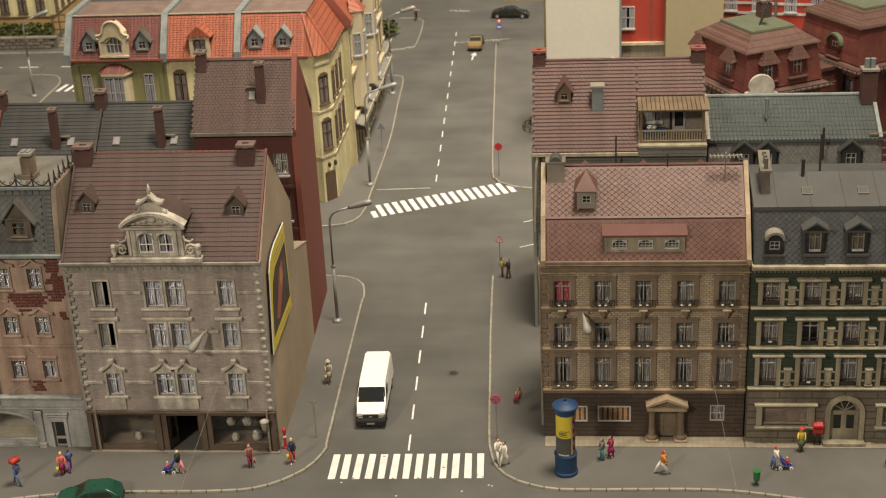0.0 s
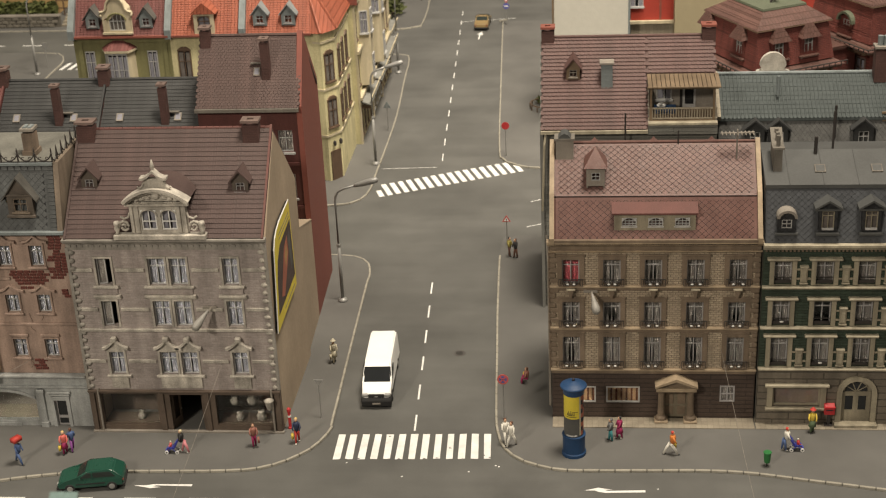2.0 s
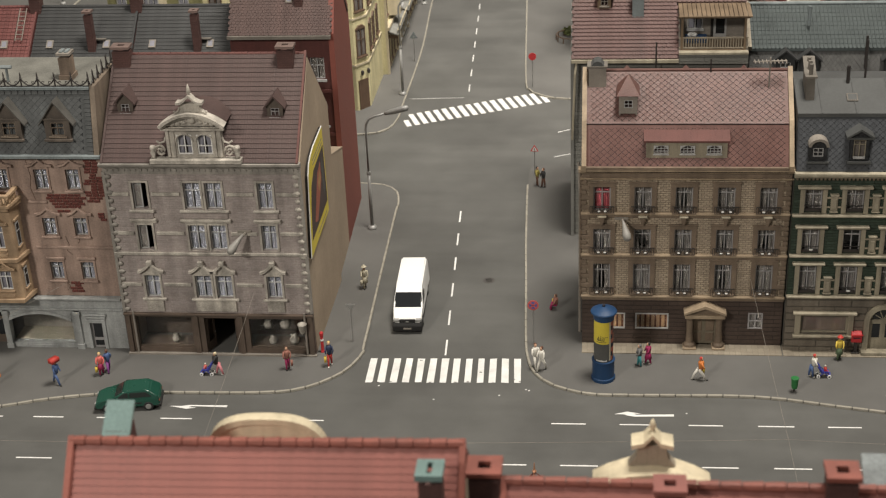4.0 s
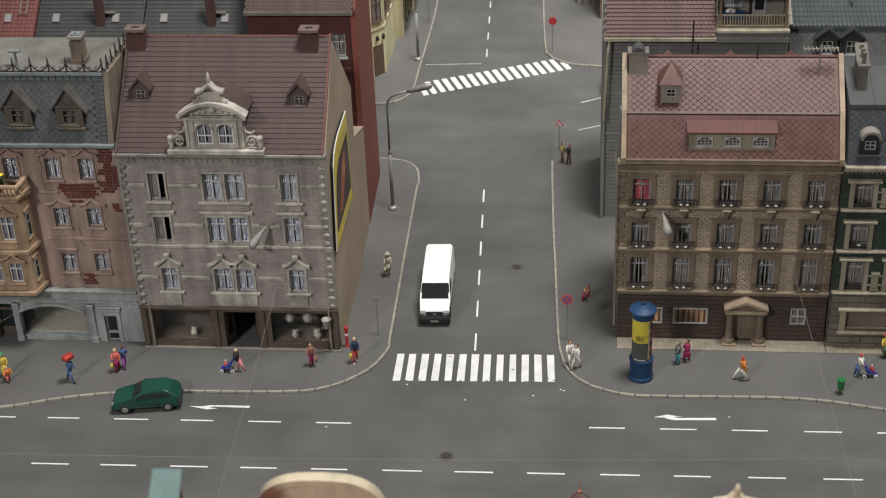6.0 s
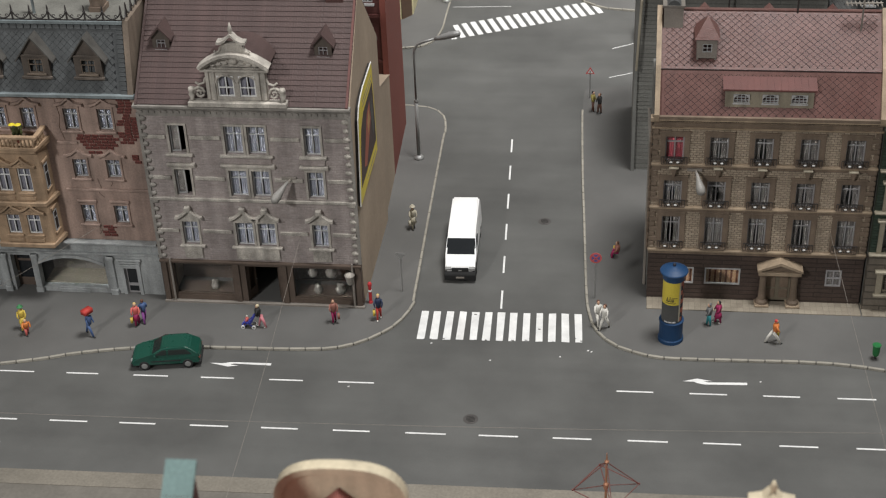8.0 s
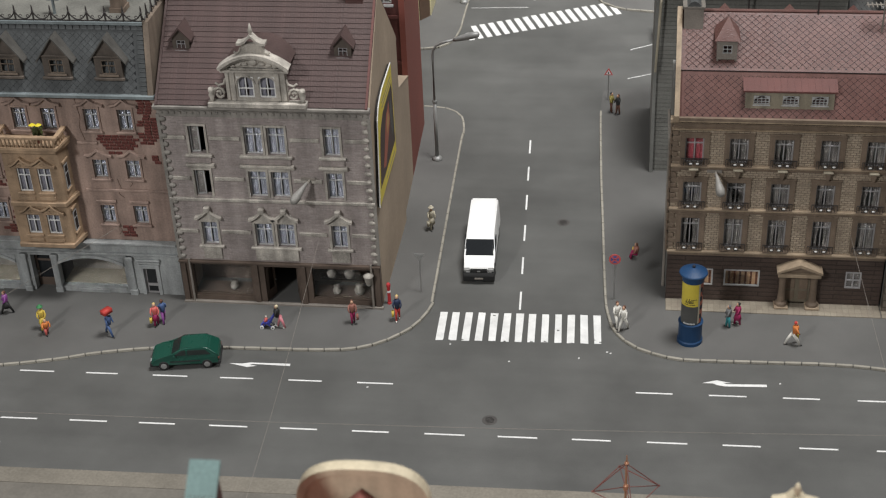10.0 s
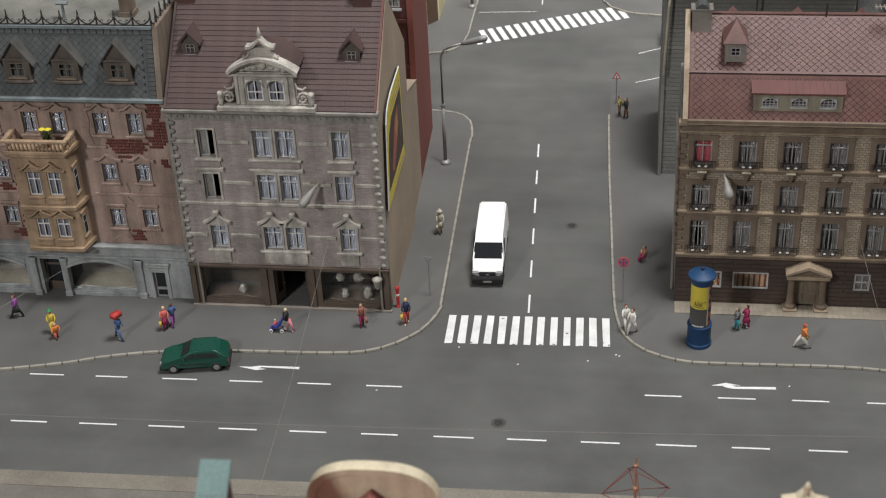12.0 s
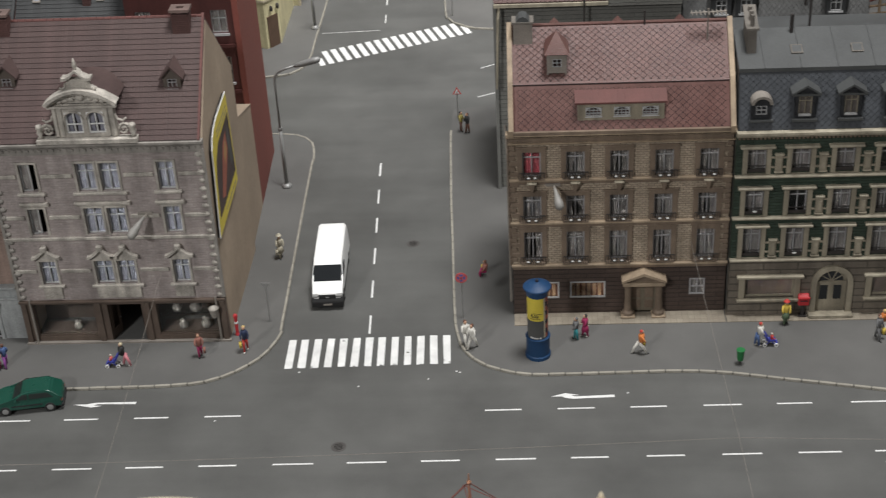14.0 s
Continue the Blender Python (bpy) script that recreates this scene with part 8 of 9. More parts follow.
sw = thing("garden_wall", -92, 92.7, 0, 0, "low dry stone garden wall", "wall")
part("core", box(bmesh.new(), 0, 28.6, 0.1, 0.7, 0.1, 1.5), GRANITE, sw)
stone = finish(box(bmesh.new(), -0.42, 0.42, -0.1, 0.12, -0.2, 0.2), "stone", GRANITE, bevel=0.06)
for r_ in range(3):
    for k in range(31):
        part("stone", stone, None, sw, at=at(0.5 + k * 0.9 + (r_ % 2) * 0.45, 0.05 + rb.uniform(-0.04, 0.04), 0.38 + r_ * 0.45, 0, rb.uniform(-3, 3), 0))
part("coping", box(bmesh.new(), -0.1, 28.7, -0.1, 0.8, 1.5, 1.66), STONE, sw)
bm = bmesh.new()
for k in range(1500):
    p = Vector((rb.uniform(-92, -64.4), rb.uniform(94.0, 95.8), rb.uniform(1.2, 2.7)))
    tilt = Matrix.Rotation(rb.uniform(0, 3), 3, "X") @ Matrix.Rotation(rb.uniform(0, 3), 3, "Z")
    bm.faces.new([bm.verts.new(p + tilt @ Vector(c) * 0.28) for c in ((-1, -0.6, 0), (1, -0.6, 0.2), (0.8, 0.7, 0), (-0.7, 0.8, -0.2))])
box(bm, -92, -64.5, 94.2, 95.6, 0.1, 2.2)
solid("hedge", bm, LEAF, "clipped olive hedge behind stone wall", "hedge", "stuff")
stp = thing("garden_steps", -63.3, 93.0, 0, 0, "pale stone steps through garden wall", "steps")
for k in range(6):
    part("step", box(bmesh.new(), 0, 2.0, k * 0.75, 4.6, 0.1 + k * 0.26, 0.35 + k * 0.26), SLAB, stp)
fence = thing("garden_fence", -65.6, 98.3, 0, 0, "dark garden fence beside steps", "fence")
for k in range(12):
    part("post", box(bmesh.new(), k * 0.9, k * 0.9 + 0.12, 0, 0.12, 0.1, 3.0), FRAME_B, fence)
for z in (1.0, 2.0, 2.9):
    part("rail", box(bmesh.new(), 0, 10, 0.02, 0.1, z, z + 0.14), FRAME_B, fence)
# grass strip beyond the far road
solid("grass_verge", box(bmesh.new(), -8, 40, 112, 135, -0.02, 0.08), material("dry_grass", (0.30, 0.22, 0.06), 0.9, scale=2, stain=0.4, grain=0.3), "dry yellow grass verge beyond the road", "grass", "structure")


# ---- street lamps, signs, street furniture ----
def street_lamp(x, y, rz, tall=9.6, arm=3.3, label="tall grey street lamp with curved arm and long lantern"):
    ob = thing("street_lamp", x, y, 0.12, rz, label, "street lamp", "street lamps")
    part("foot", lathe(bmesh.new(), [(0.36, 0), (0.36, 0.1), (0.3, 0.2), (0.14, 0.3)], 14), METAL, ob, smooth=True)
    part("lower_pole", tube(bmesh.new(), [(0, 0, 0.25), (0, 0, tall * 0.48)], 0.13, 8), METAL, ob, smooth=True)
    part("collar", lathe(bmesh.new(), [(0.15, 0), (0.17, 0.1), (0.15, 0.2)], 10, 0, 0, tall * 0.48 - 0.1), METAL, ob)
    z = tall * 0.84
    pts = [(0, 0, tall * 0.48), (0, 0, z), (0.05, 0, z + 0.4), (0.25, 0, z + 0.8), (0.7, 0, z + 1.05), (arm * 0.45, 0, z + 1.3)]
    part("upper_pole", tube(bmesh.new(), pts, 0.085, 8), METAL, ob, smooth=True)
    head = [(arm * 0.45, 0, z + 1.28), (arm * 0.5, 0, z + 1.34), (arm * 0.62, 0, z + 1.45), (arm * 0.85, 0, z + 1.68), (arm * 0.97, 0, z + 1.78), (arm, 0, z + 1.8)]
    part("lantern", tube(bmesh.new(), head, [0.1, 0.15, 0.2, 0.24, 0.2, 0.06], 10), METAL, ob, "grey tapered lantern", smooth=True)
    return ob


street_lamp(-16.1, 16.6, -3), street_lamp(-17.3, 44.8, -4, 9.6, 3.1), street_lamp(-18.4, 72.2, 0, 9.4, 3.0), street_lamp(-59.6, 73.4, 12, 9.4, 3.0)


def sign_pole(x, y, z, label, tall=2.6):
    ob = thing("road_sign", x, y, z, 0, label, "road sign", "road signs")
    part("pole", tube(bmesh.new(), [(0, 0, 0), (0, 0, tall)], 0.045, 6), METAL, ob)
    return ob


def disc(ob, z, r, mat, y=-0.06, name="disc", label=""):
    bm = bmesh.new()
    prism(bm, [(r * math.cos(i * 0.2618), z + r * math.sin(i * 0.2618)) for i in range(24)], "y", y, y + 0.03)
    return part(name, bm, mat, ob, label)


def tri(ob, z, r, mat, y, up=True, name="plate", label=""):
    s = 1 if up else -1
    bm = bmesh.new()
    prism(bm, [(-r, z - s * r * 0.6), (r, z - s * r * 0.6), (0, z + s * r * 1.1)], "y", y, y + 0.03)
    return part(name, bm, mat, ob, label)


s = sign_pole(-3.1, -0.3, 0.12, "round red and blue no-stopping sign on grey pole", 3.0)
disc(s, 2.95, 0.36, SIGNCORAL), disc(s, 2.95, 0.25, SIGNBLUE, -0.075, "field")
for a in (0.785, 2.356):
    c, q = math.cos(a), math.sin(a)
    bm = prism(bmesh.new(), [(0.3 * c - 0.04 * q, 2.95 + 0.3 * q + 0.04 * c), (-0.3 * c - 0.04 * q, 2.95 - 0.3 * q + 0.04 * c), (-0.3 * c + 0.04 * q, 2.95 - 0.3 * q - 0.04 * c), (0.3 * c + 0.04 * q, 2.95 + 0.3 * q - 0.04 * c)], "y", -0.09, -0.0755)
    part("cross_bar", bm, SIGNCORAL, s)
s = sign_pole(-4.25, 26.6, 0.12, "red-bordered white triangle warning sign on pole", 2.4)
tri(s, 2.3, 0.34, SIGNCORAL, -0.06), tri(s, 2.285, 0.2, WHITE, -0.075, name="field")
part("symbol", box(bmesh.new(), -0.03, 0.03, -0.09, -0.0755, 2.2, 2.38), INK, s)
s = sign_pole(-5.35, 46.6, 0.12, "plain red round road sign on pole", 3.0)
disc(s, 3.0, 0.36, SIGNRED)
s = sign_pole(-14.95, -0.3, 0.12, "road sign seen from its grey back", 2.7)
tri(s, 2.65, 0.32, METAL, -0.03, False)
part("edge", box(bmesh.new(), -0.1, 0.3, -0.04, 0.02, 2.72, 2.78), METAL, s)
s = sign_pole(-17.25, 53.8, 0.12, "dark triangular road sign seen from behind", 2.7)
tri(s, 2.6, 0.4, ZINC, -0.03), part("brace", box(bmesh.new(), -0.06, 0.06, 0.0, 0.05, 2.4, 2.8), IRON, s)
s = sign_pole(-7.5, 90.2, 0.12, "blue round sign below red triangle on pole", 3.3)
disc(s, 2.35, 0.38, SIGNBLUE), tri(s, 3.1, 0.36, SIGNRED, -0.06, False)
part("white_bar", box(bmesh.new(), -0.24, 0.24, -0.09, -0.061, 2.3, 2.4), WHITE, s)
tri(s, 3.1, 0.2, WHITE, -0.075, False, "field")
s = sign_pole(-59.2, 75.9, 0.12, "small dark sign on thin pole at far island", 3.0)
part("plate", box(bmesh.new(), -0.3, 0.3, -0.05, 0, 2.3, 3.0), METAL, s)

# advertising column
ad = thing("advertising_column", 1.4, -4.2, 0.13, 0, "blue advertising column with yellow and grey posters", "advertising column")
ad.scale.z = 1.09
part("base", lathe(bmesh.new(), [(0.74, 0), (0.74, 0.18), (0.68, 0.24), (0.68, 1.2), (0.72, 1.24), (0.72, 1.3), (0.6, 1.32)], 28), BLUE, ad, "blue base", smooth=False)
part("drum", lathe(bmesh.new(), [(0.58, 1.3), (0.58, 3.95)], 28), GPOSTER, ad)
part("neck", lathe(bmesh.new(), [(0.62, 3.9), (0.66, 4.25), (0.66, 4.35)], 28), BLUE, ad)
part("cap", lathe(bmesh.new(), [(0.78, 4.3), (0.81, 4.36), (0.78, 4.42), (0.48, 4.56), (0.2, 4.64), (0.1, 4.66)], 28), BLUE, ad, "blue shallow cap", smooth=False)
part("knob", ball(bmesh.new(), 0, 0, 4.72, 0.1, 0.1, 0.1), INK, ad)


def wrap(ob, a0, a1, z0, z1, r, mat, name, label=""):
    """A curved sheet on a drum between two angles (degrees, from +x)."""
    bm = bmesh.new()
    n = max(2, int(abs(a1 - a0) / 8))
    for r0, r1 in ((r, r + 0.012),):
        rows = []
        for q in (r0, r1):
            for z in (z0, z1):
                rows.append([bm.verts.new((q * math.cos(radians(a0 + (a1 - a0) * i / n)), q * math.sin(radians(a0 + (a1 - a0) * i / n)), z)) for i in range(n + 1)])
        for i in range(n):
            for p, s_ in ((0, 1), (2, 3), (0, 2), (1, 3)):
                bm.faces.new((rows[p][i], rows[p][i + 1], rows[s_][i + 1], rows[s_][i]))
        for i in (0, n):
            bm.faces.new((rows[0][i], rows[1][i], rows[3][i], rows[2][i]))
    return part(name, bm, mat, ob, label)


wrap(ad, 185, 305, 2.5, 3.9, 0.585, YPOSTER, "poster", "yellow poster")
wrap(ad, 185, 305, 1.45, 2.49, 0.585, GPOSTER, "poster", "dark grey poster")
wrap(ad, 306, 316, 1.4, 3.9, 0.585, D_CAP, "poster_edge")
for k in range(9):
    wrap(ad, 317, 335, 1.4 + k * 0.278, 1.66 + k * 0.278, 0.585, INK if k % 2 else RPOSTER, "poster_square")
    wrap(ad, 336, 358, 1.4 + k * 0.278, 1.66 + k * 0.278, 0.585, RPOSTER if k % 3 else INK, "poster_square")
# lettering that cannot be read: plain marks
for a, w_, z0, z1 in ((232, 3, 2.72, 2.88), (238, 10, 2.72, 2.76), (238, 3, 2.76, 2.98), (246, 3, 2.74, 2.88), (251, 10, 2.72, 2.76), (252, 3, 2.76, 3.02), (259, 3, 2.74, 2.9), (264, 11, 2.72, 2.76), (265, 3, 2.76, 2.9), (272, 3, 2.76, 2.9), (225, 60, 2.62, 2.645), (262, 32, 2.94, 2.965)):
    wrap(ad, a, a + w_, z0, z1, 0.598, INK, "poster_mark")
for k in range(9):
    wrap(ad, 225 + k * 7.5, 230 + k * 7.5, 1.38, 1.46, 0.598, WHITE, "poster_mark")

# letter box, litter bin, hydrant
lb = thing("letter_box", 17.15, -0.75, 0.2, 0, "bright red letter box on dark post", "letter box")
part("post", box(bmesh.new(), -0.09, 0.09, -0.09, 0.09, 0.1, 0.85), IRON, lb)
part("foot", box(bmesh.new(), -0.25, 0.25, -0.2, 0.2, 0, 0.1), IRON, lb, bevel=0.02)
part("case", prism(bmesh.new(), [(-0.25, 0.85), (0.18, 0.85), (0.18, 1.48), (0.05, 1.55), (-0.25, 1.38)], "x", -0.32, 0.32), SIGNRED, lb, bevel=0.03)
part("slot", box(bmesh.new(), -0.22, 0.22, -0.28, -0.25, 1.16, 1.22), INK, lb)
part("rain_lip", box(bmesh.new(), -0.35, 0.35, -0.32, -0.2, 1.36, 1.41), SIGNRED, lb)
bn = thing("litter_bin", 12.9, -5.45, 0.13, 0, "small green litter bin on post near kerb", "litter bin")
GREEN = material("bin_green", (0.02, 0.16, 0.045), 0.5, scale=2, stain=0.2)
part("post", tube(bmesh.new(), [(0, 0.1, 0), (0, 0.1, 0.95)], 0.05, 6), IRON, bn)
part("tub", lathe(bmesh.new(), [(0.17, 0.3), (0.2, 0.5), (0.22, 0.98), (0.24, 1.0), (0.2, 1.01), (0.16, 0.8)], 14), GREEN, bn)
part("rim", lathe(bmesh.new(), [(0.23, 0.96), (0.255, 0.99), (0.23, 1.02)], 14), GREEN, bn)
hy = thing("red_bollard", -16.73, -1.65, 0.13, 0, "slim red bollard with white ring", "bollard")
part("shaft", lathe(bmesh.new(), [(0.13, 0), (0.13, 0.1), (0.1, 0.14), (0.1, 1.2), (0.13, 1.24), (0.13, 1.42), (0.08, 1.5), (0.03, 1.52)], 12), SIGNRED, hy)
part("ring", lathe(bmesh.new(), [(0.11, 0.84), (0.12, 0.88), (0.11, 0.98)], 12), WHITE, hy)


# wall lamps on brackets
def wall_lamp(x, y, z, dx, label):
    ob = thing("wall_lamp", x, y, z, 0, label, "wall lamp", "wall lamps")
    part("bracket", box(bmesh.new(), -0.5, 0.35, -0.1, 0.0, -0.05, 0.12), STONE, ob)
    part("arm", tube(bmesh.new(), [(0, -0.05, 0), (dx * 0.1, -0.5, -0.05)], 0.07, 6), STONE, ob)
    v = Vector((dx, -1.05, -0.85))
    pts = [Vector((dx * 0.1, -0.45, 0.05)) + v * f for f in (0, 0.2, 0.45, 0.7, 0.9, 1.0)]
    part("lantern", tube(bmesh.new(), pts, [0.06, 0.11, 0.19, 0.27, 0.25, 0.1], 12), material("opal_lamp", (0.26, 0.25, 0.23), 0.5, scale=2, stain=0.3, streak=0.2), ob, "pale drop-shaped lantern", smooth=True)


wall_lamp(-20.85, -2.06, 9.0, -0.75, "pale drop-shaped wall lamp on grey house")
wall_lamp(2.5, -0.1, 9.15, 0.3, "pale drop-shaped wall lamp on tan house")


# overhead wires
def wire(pts, label, r=0.01):
    bm = bmesh.new()
    n = 10
    out = []
    for a, b in zip(pts, pts[1:]):
        a, b = Vector(a), Vector(b)
        out += [a.lerp(b, i / n) - Vector((0, 0, 0.1 * math.sin(math.pi * i / n))) for i in range(n)]
    tube(bm, out + [Vector(pts[-1])], r, 5)
    return solid("overhead_wire", bm, STONE, label, "wire", group="overhead wires")


wire([(-62, -19.6, 4.9), (-19.69, -19.6, 5.2), (10.7, -19.6, 6.25), (40, -19.6, 5.6)], "thin grey overhead contact wire along street")
wire([(-20.6, -2.0, 5.05), (-19.69, -19.6, 5.24), (-18.8, -39.7, 6.4)], "thin grey span wire from grey house across street")
wire([(10.46, -0.02, 5.1), (10.7, -19.6, 6.29), (10.9, -39.7, 7.0)], "thin grey span wire from tan house across street")
wire([(-33.2, -1.3, 4.9), (-43.5, -19.6, 5.0), (-50, -39.7, 6.0)], "thin grey span wire from orange house across street")


# ---- vehicles ----
def wheel(ob, x, y, r, w, rz=0):
    t = part("wheel", finish(bmesh_wheel(r, w), "wheel", TYRE), None, ob, at=at(x, y, r, 0, 0, rz))
    bm = bmesh.new()
    for s in (-1, 1):
        lathe(bm, [(r * 0.58, 0), (r * 0.5, 0.02), (r * 0.2, 0.03)], 14)
        for v in bm.verts:
            if not v.tag:
                v.co = Vector((s * (w / 2 + v.co.z * 0.6), v.co.x, v.co.y))
                v.tag = True
    part("rim", bm, METAL, t)


def bmesh_wheel(r, w):
    bm = bmesh.new()
    lathe(bm, [(r * 0.9, -w / 2), (r, -w / 2 + 0.03), (r, w / 2 - 0.03), (r * 0.9, w / 2)], 18)
    for v in bm.verts:
        v.co = Vector((v.co.z, v.co.x, v.co.y))
    return bm


def body(profile, half, tuck, zt, soft=0.09, steps=2, snout=0.0):
    """A car body: a side outline in (y, z) drawn across, narrowed above height zt, with softened edges."""
    bm = prism(bmesh.new(), profile, "x", -half, half)
    for v in bm.verts:
        if v.co.z > zt:
            v.co.x *= 1 - tuck * min(1, (v.co.z - zt) / 0.6)
        if v.co.y < 0.5 and snout:
            v.co.x *= 1 - snout * (0.5 - v.co.y) / 0.5
    bmesh.ops.bevel(bm, geom=bm.edges[:], offset=soft, segments=steps, affect="EDGES", clamp_overlap=True)
    return bm


van = thing("delivery_van", -11.5, 1.1, 0, 2.2, "long white delivery van with black bumper standing in street", "van")
part("body", body([(0.03, 0.45), (0.0, 0.9), (0.1, 1.06), (0.4, 1.2), (1.0, 1.36), (1.75, 2.1), (1.95, 2.22), (2.5, 2.3), (6.5, 2.32), (6.75, 2.2), (6.8, 1.9), (6.8, 0.45)], 1.0, 0.13, 1.3, 0.13, 3, 0.1), VANWHITE, van, "white panel body")
part("bumper", prism(bmesh.new(), [(-0.1, 0.2), (-0.14, 0.62), (-0.02, 0.84), (0.6, 0.74), (0.6, 0.22)], "x", -0.98, 0.98), TYRE, van, "black front bumper", bevel=0.05)
part("skirt", box(bmesh.new(), -0.95, 0.95, 0.5, 6.7, 0.25, 0.46), TYRE, van)
ws = bmesh.new()
a, b = Vector((0, 1.02, 1.36)), Vector((0, 1.80, 2.13))
nrm = Vector((0, -0.71, 0.70)) * 0.03
q = [ws.verts.new(p) for p in (Vector((-0.96, a.y, a.z)) + nrm, Vector((0.96, a.y, a.z)) + nrm, Vector((0.86, b.y, b.z)) + nrm, Vector((-0.86, b.y, b.z)) + nrm)]
q2 = [ws.verts.new(v.co - nrm * 1.6) for v in q]
ws.faces.new(q), ws.faces.new(q2[::-1])
for i in range(4):
    ws.faces.new((q[i], q[(i + 1) % 4], q2[(i + 1) % 4], q2[i]))
part("windscreen", ws, CARGLASS, van, "dark windscreen")
for s_ in (-1, 1):
    part("side_window", prism(bmesh.new(), [(1.5, 1.42), (2.6, 1.42), (2.6, 2.0), (2.0, 2.0)], "x", s_ * 0.955 - 0.03, s_ * 0.955 + 0.03), CARGLASS, van)
    part("headlight", box(bmesh.new(), s_ * 0.74 - 0.2, s_ * 0.74 + 0.2, -0.02, 0.2, 0.86, 1.06), METAL, van, bevel=0.04)
    for y_ in (1.15, 5.5):
        wheel(van, s_ * 0.86, y_, 0.36, 0.24)
part("grille", box(bmesh.new(), -0.52, 0.52, -0.03, 0.1, 0.86, 1.04), TYRE, van)
part("badge", box(bmesh.new(), -0.1, 0.1, -0.05, -0.02, 0.87, 0.95), METAL, van)
part("plate_bar", box(bmesh.new(), -0.26, 0.26, -0.17, -0.13, 0.4, 0.5), STONE, van)


def hatchback(x, y, rz, paint, label, L=3.95, saloon=False):
    car = thing("car", x, y, 0, rz, label, "car", "parked cars")
    h = L / 2
    prof = [(-h, 0.3), (-h - 0.02, 0.6), (-h + 0.1, 0.76), (-h + 0.5, 0.86), (-h + 1.15, 0.95), (-h + 1.75, 1.36), (-h + 2.1, 1.43), (h - 0.9, 1.42), (h - 0.55, 1.36), (h - 0.12, 0.98), (h, 0.88), (h, 0.3)]
    if saloon:
        prof = [(-h, 0.3), (-h - 0.02, 0.6), (-h + 0.12, 0.78), (-h + 1.35, 0.9), (-h + 1.95, 1.34), (-h + 2.3, 1.38), (h - 1.7, 1.36), (h - 1.05, 0.95), (h - 0.05, 0.88), (h, 0.3)]
    part("body", body(prof, 0.82, 0.2, 0.92, 0.12, 3, 0.0), paint, car, "painted car body")
    back = h - 0.75 if not saloon else h - 1.7
    fw = -h + 1.75
    for s_ in (-1, 1):
        sx = s_ * 0.80
        part("side_window", prism(bmesh.new(), [(fw - 0.42, 0.98), (0.1, 0.98), (0.1, 1.3), (fw + 0.1, 1.3)], "x", sx - 0.06, sx - 0.0 if s_ > 0 else sx + 0.06), CARTINT, car)
        part("side_window", prism(bmesh.new(), [(0.2, 0.98), (back + 0.3, 0.98), (back - 0.02, 1.3), (0.2, 1.3)], "x", sx - 0.06, sx - 0.0 if s_ > 0 else sx + 0.06), CARTINT, car)
        part("headlight", box(bmesh.new(), s_ * 0.6 - 0.13, s_ * 0.6 + 0.13, -h - 0.03, -h + 0.08, 0.58, 0.69), METAL, car)
        part("tail_light", box(bmesh.new(), s_ * 0.66 - 0.1, s_ * 0.66 + 0.1, h - 0.06, h + 0.012, 0.62, 0.74), RED_CAP, car)
        part("pillar", prism(bmesh.new(), [(0.1, 0.97), (0.2, 0.97), (0.2, 1.32), (0.1, 1.32)], "x", sx - 0.04 if s_ > 0 else sx - 0.02, sx + 0.02 if s_ > 0 else sx + 0.04), paint, car)
        part("side_strip", box(bmesh.new(), s_ * 0.83 - 0.015, s_ * 0.83 + 0.015, -h + 1.1, h - 1.1, 0.56, 0.62), TYRE, car)
        part("mirror", ball(bmesh.new(), s_ * 0.88, fw - 0.35, 1.0, 0.09, 0.06, 0.06, 7, 5), paint, car)
        for y_ in (-h + 0.72, h - 0.72):
            wheel(car, s_ * 0.74, y_, 0.31, 0.2)

    def pane(ya, za, yb, zb, wa, wb, name):
        bm = bmesh.new()
        nr = Vector((0, -(zb - za), yb - ya)).normalized()
        if nr.z < 0:
            nr = -nr
        v = [bm.verts.new(Vector(p) + nr * 0.02) for p in ((-wa, ya, za), (wa, ya, za), (wb, yb, zb), (-wb, yb, zb))]
        v2 = [bm.verts.new(w_.co - nr * 0.05) for w_ in v]
        bm.faces.new(v), bm.faces.new(v2[::-1])
        for i in range(4):
            bm.faces.new((v[i], v[(i + 1) % 4], v2[(i + 1) % 4], v2[i]))
        part(name, bm, CARTINT, car)
    pane(-h + 1.22, 0.99, -h + 1.72, 1.34, 0.72, 0.62, "windscreen")
    if saloon:
        pane(h - 1.12, 0.99, h - 1.66, 1.33, 0.72, 0.62, "rear_window")
    else:
        pane(h - 0.18, 1.0, h - 0.7, 1.36, 0.7, 0.6, "rear_window")
    part("front_bumper", box(bmesh.new(), -0.8, 0.8, -h - 0.08, -h + 0.3, 0.26, 0.46), TYRE, car, bevel=0.04)
    part("rear_bumper", box(bmesh.new(), -0.8, 0.8, h - 0.3, h + 0.07, 0.26, 0.46), TYRE, car, bevel=0.04)
    return car


hatchback(-27.72, -8.15, -80.5, CARGREEN, "dark green hatchback parked against kerb")
hatchback(-6.8, 103.6, 86, CARBLACK, "black saloon car on far road", 4.7, True)
hatchback(-10.35, 90.4, 178, CARGOLD, "ochre yellow saloon car waiting at far junction", 4.3, True)


# ---- painted figurines ----
def tint(name, c):
    return material("paint_" + name, c, 0.6, scale=4, stain=0.25, grain=0.1, bump=0.1)


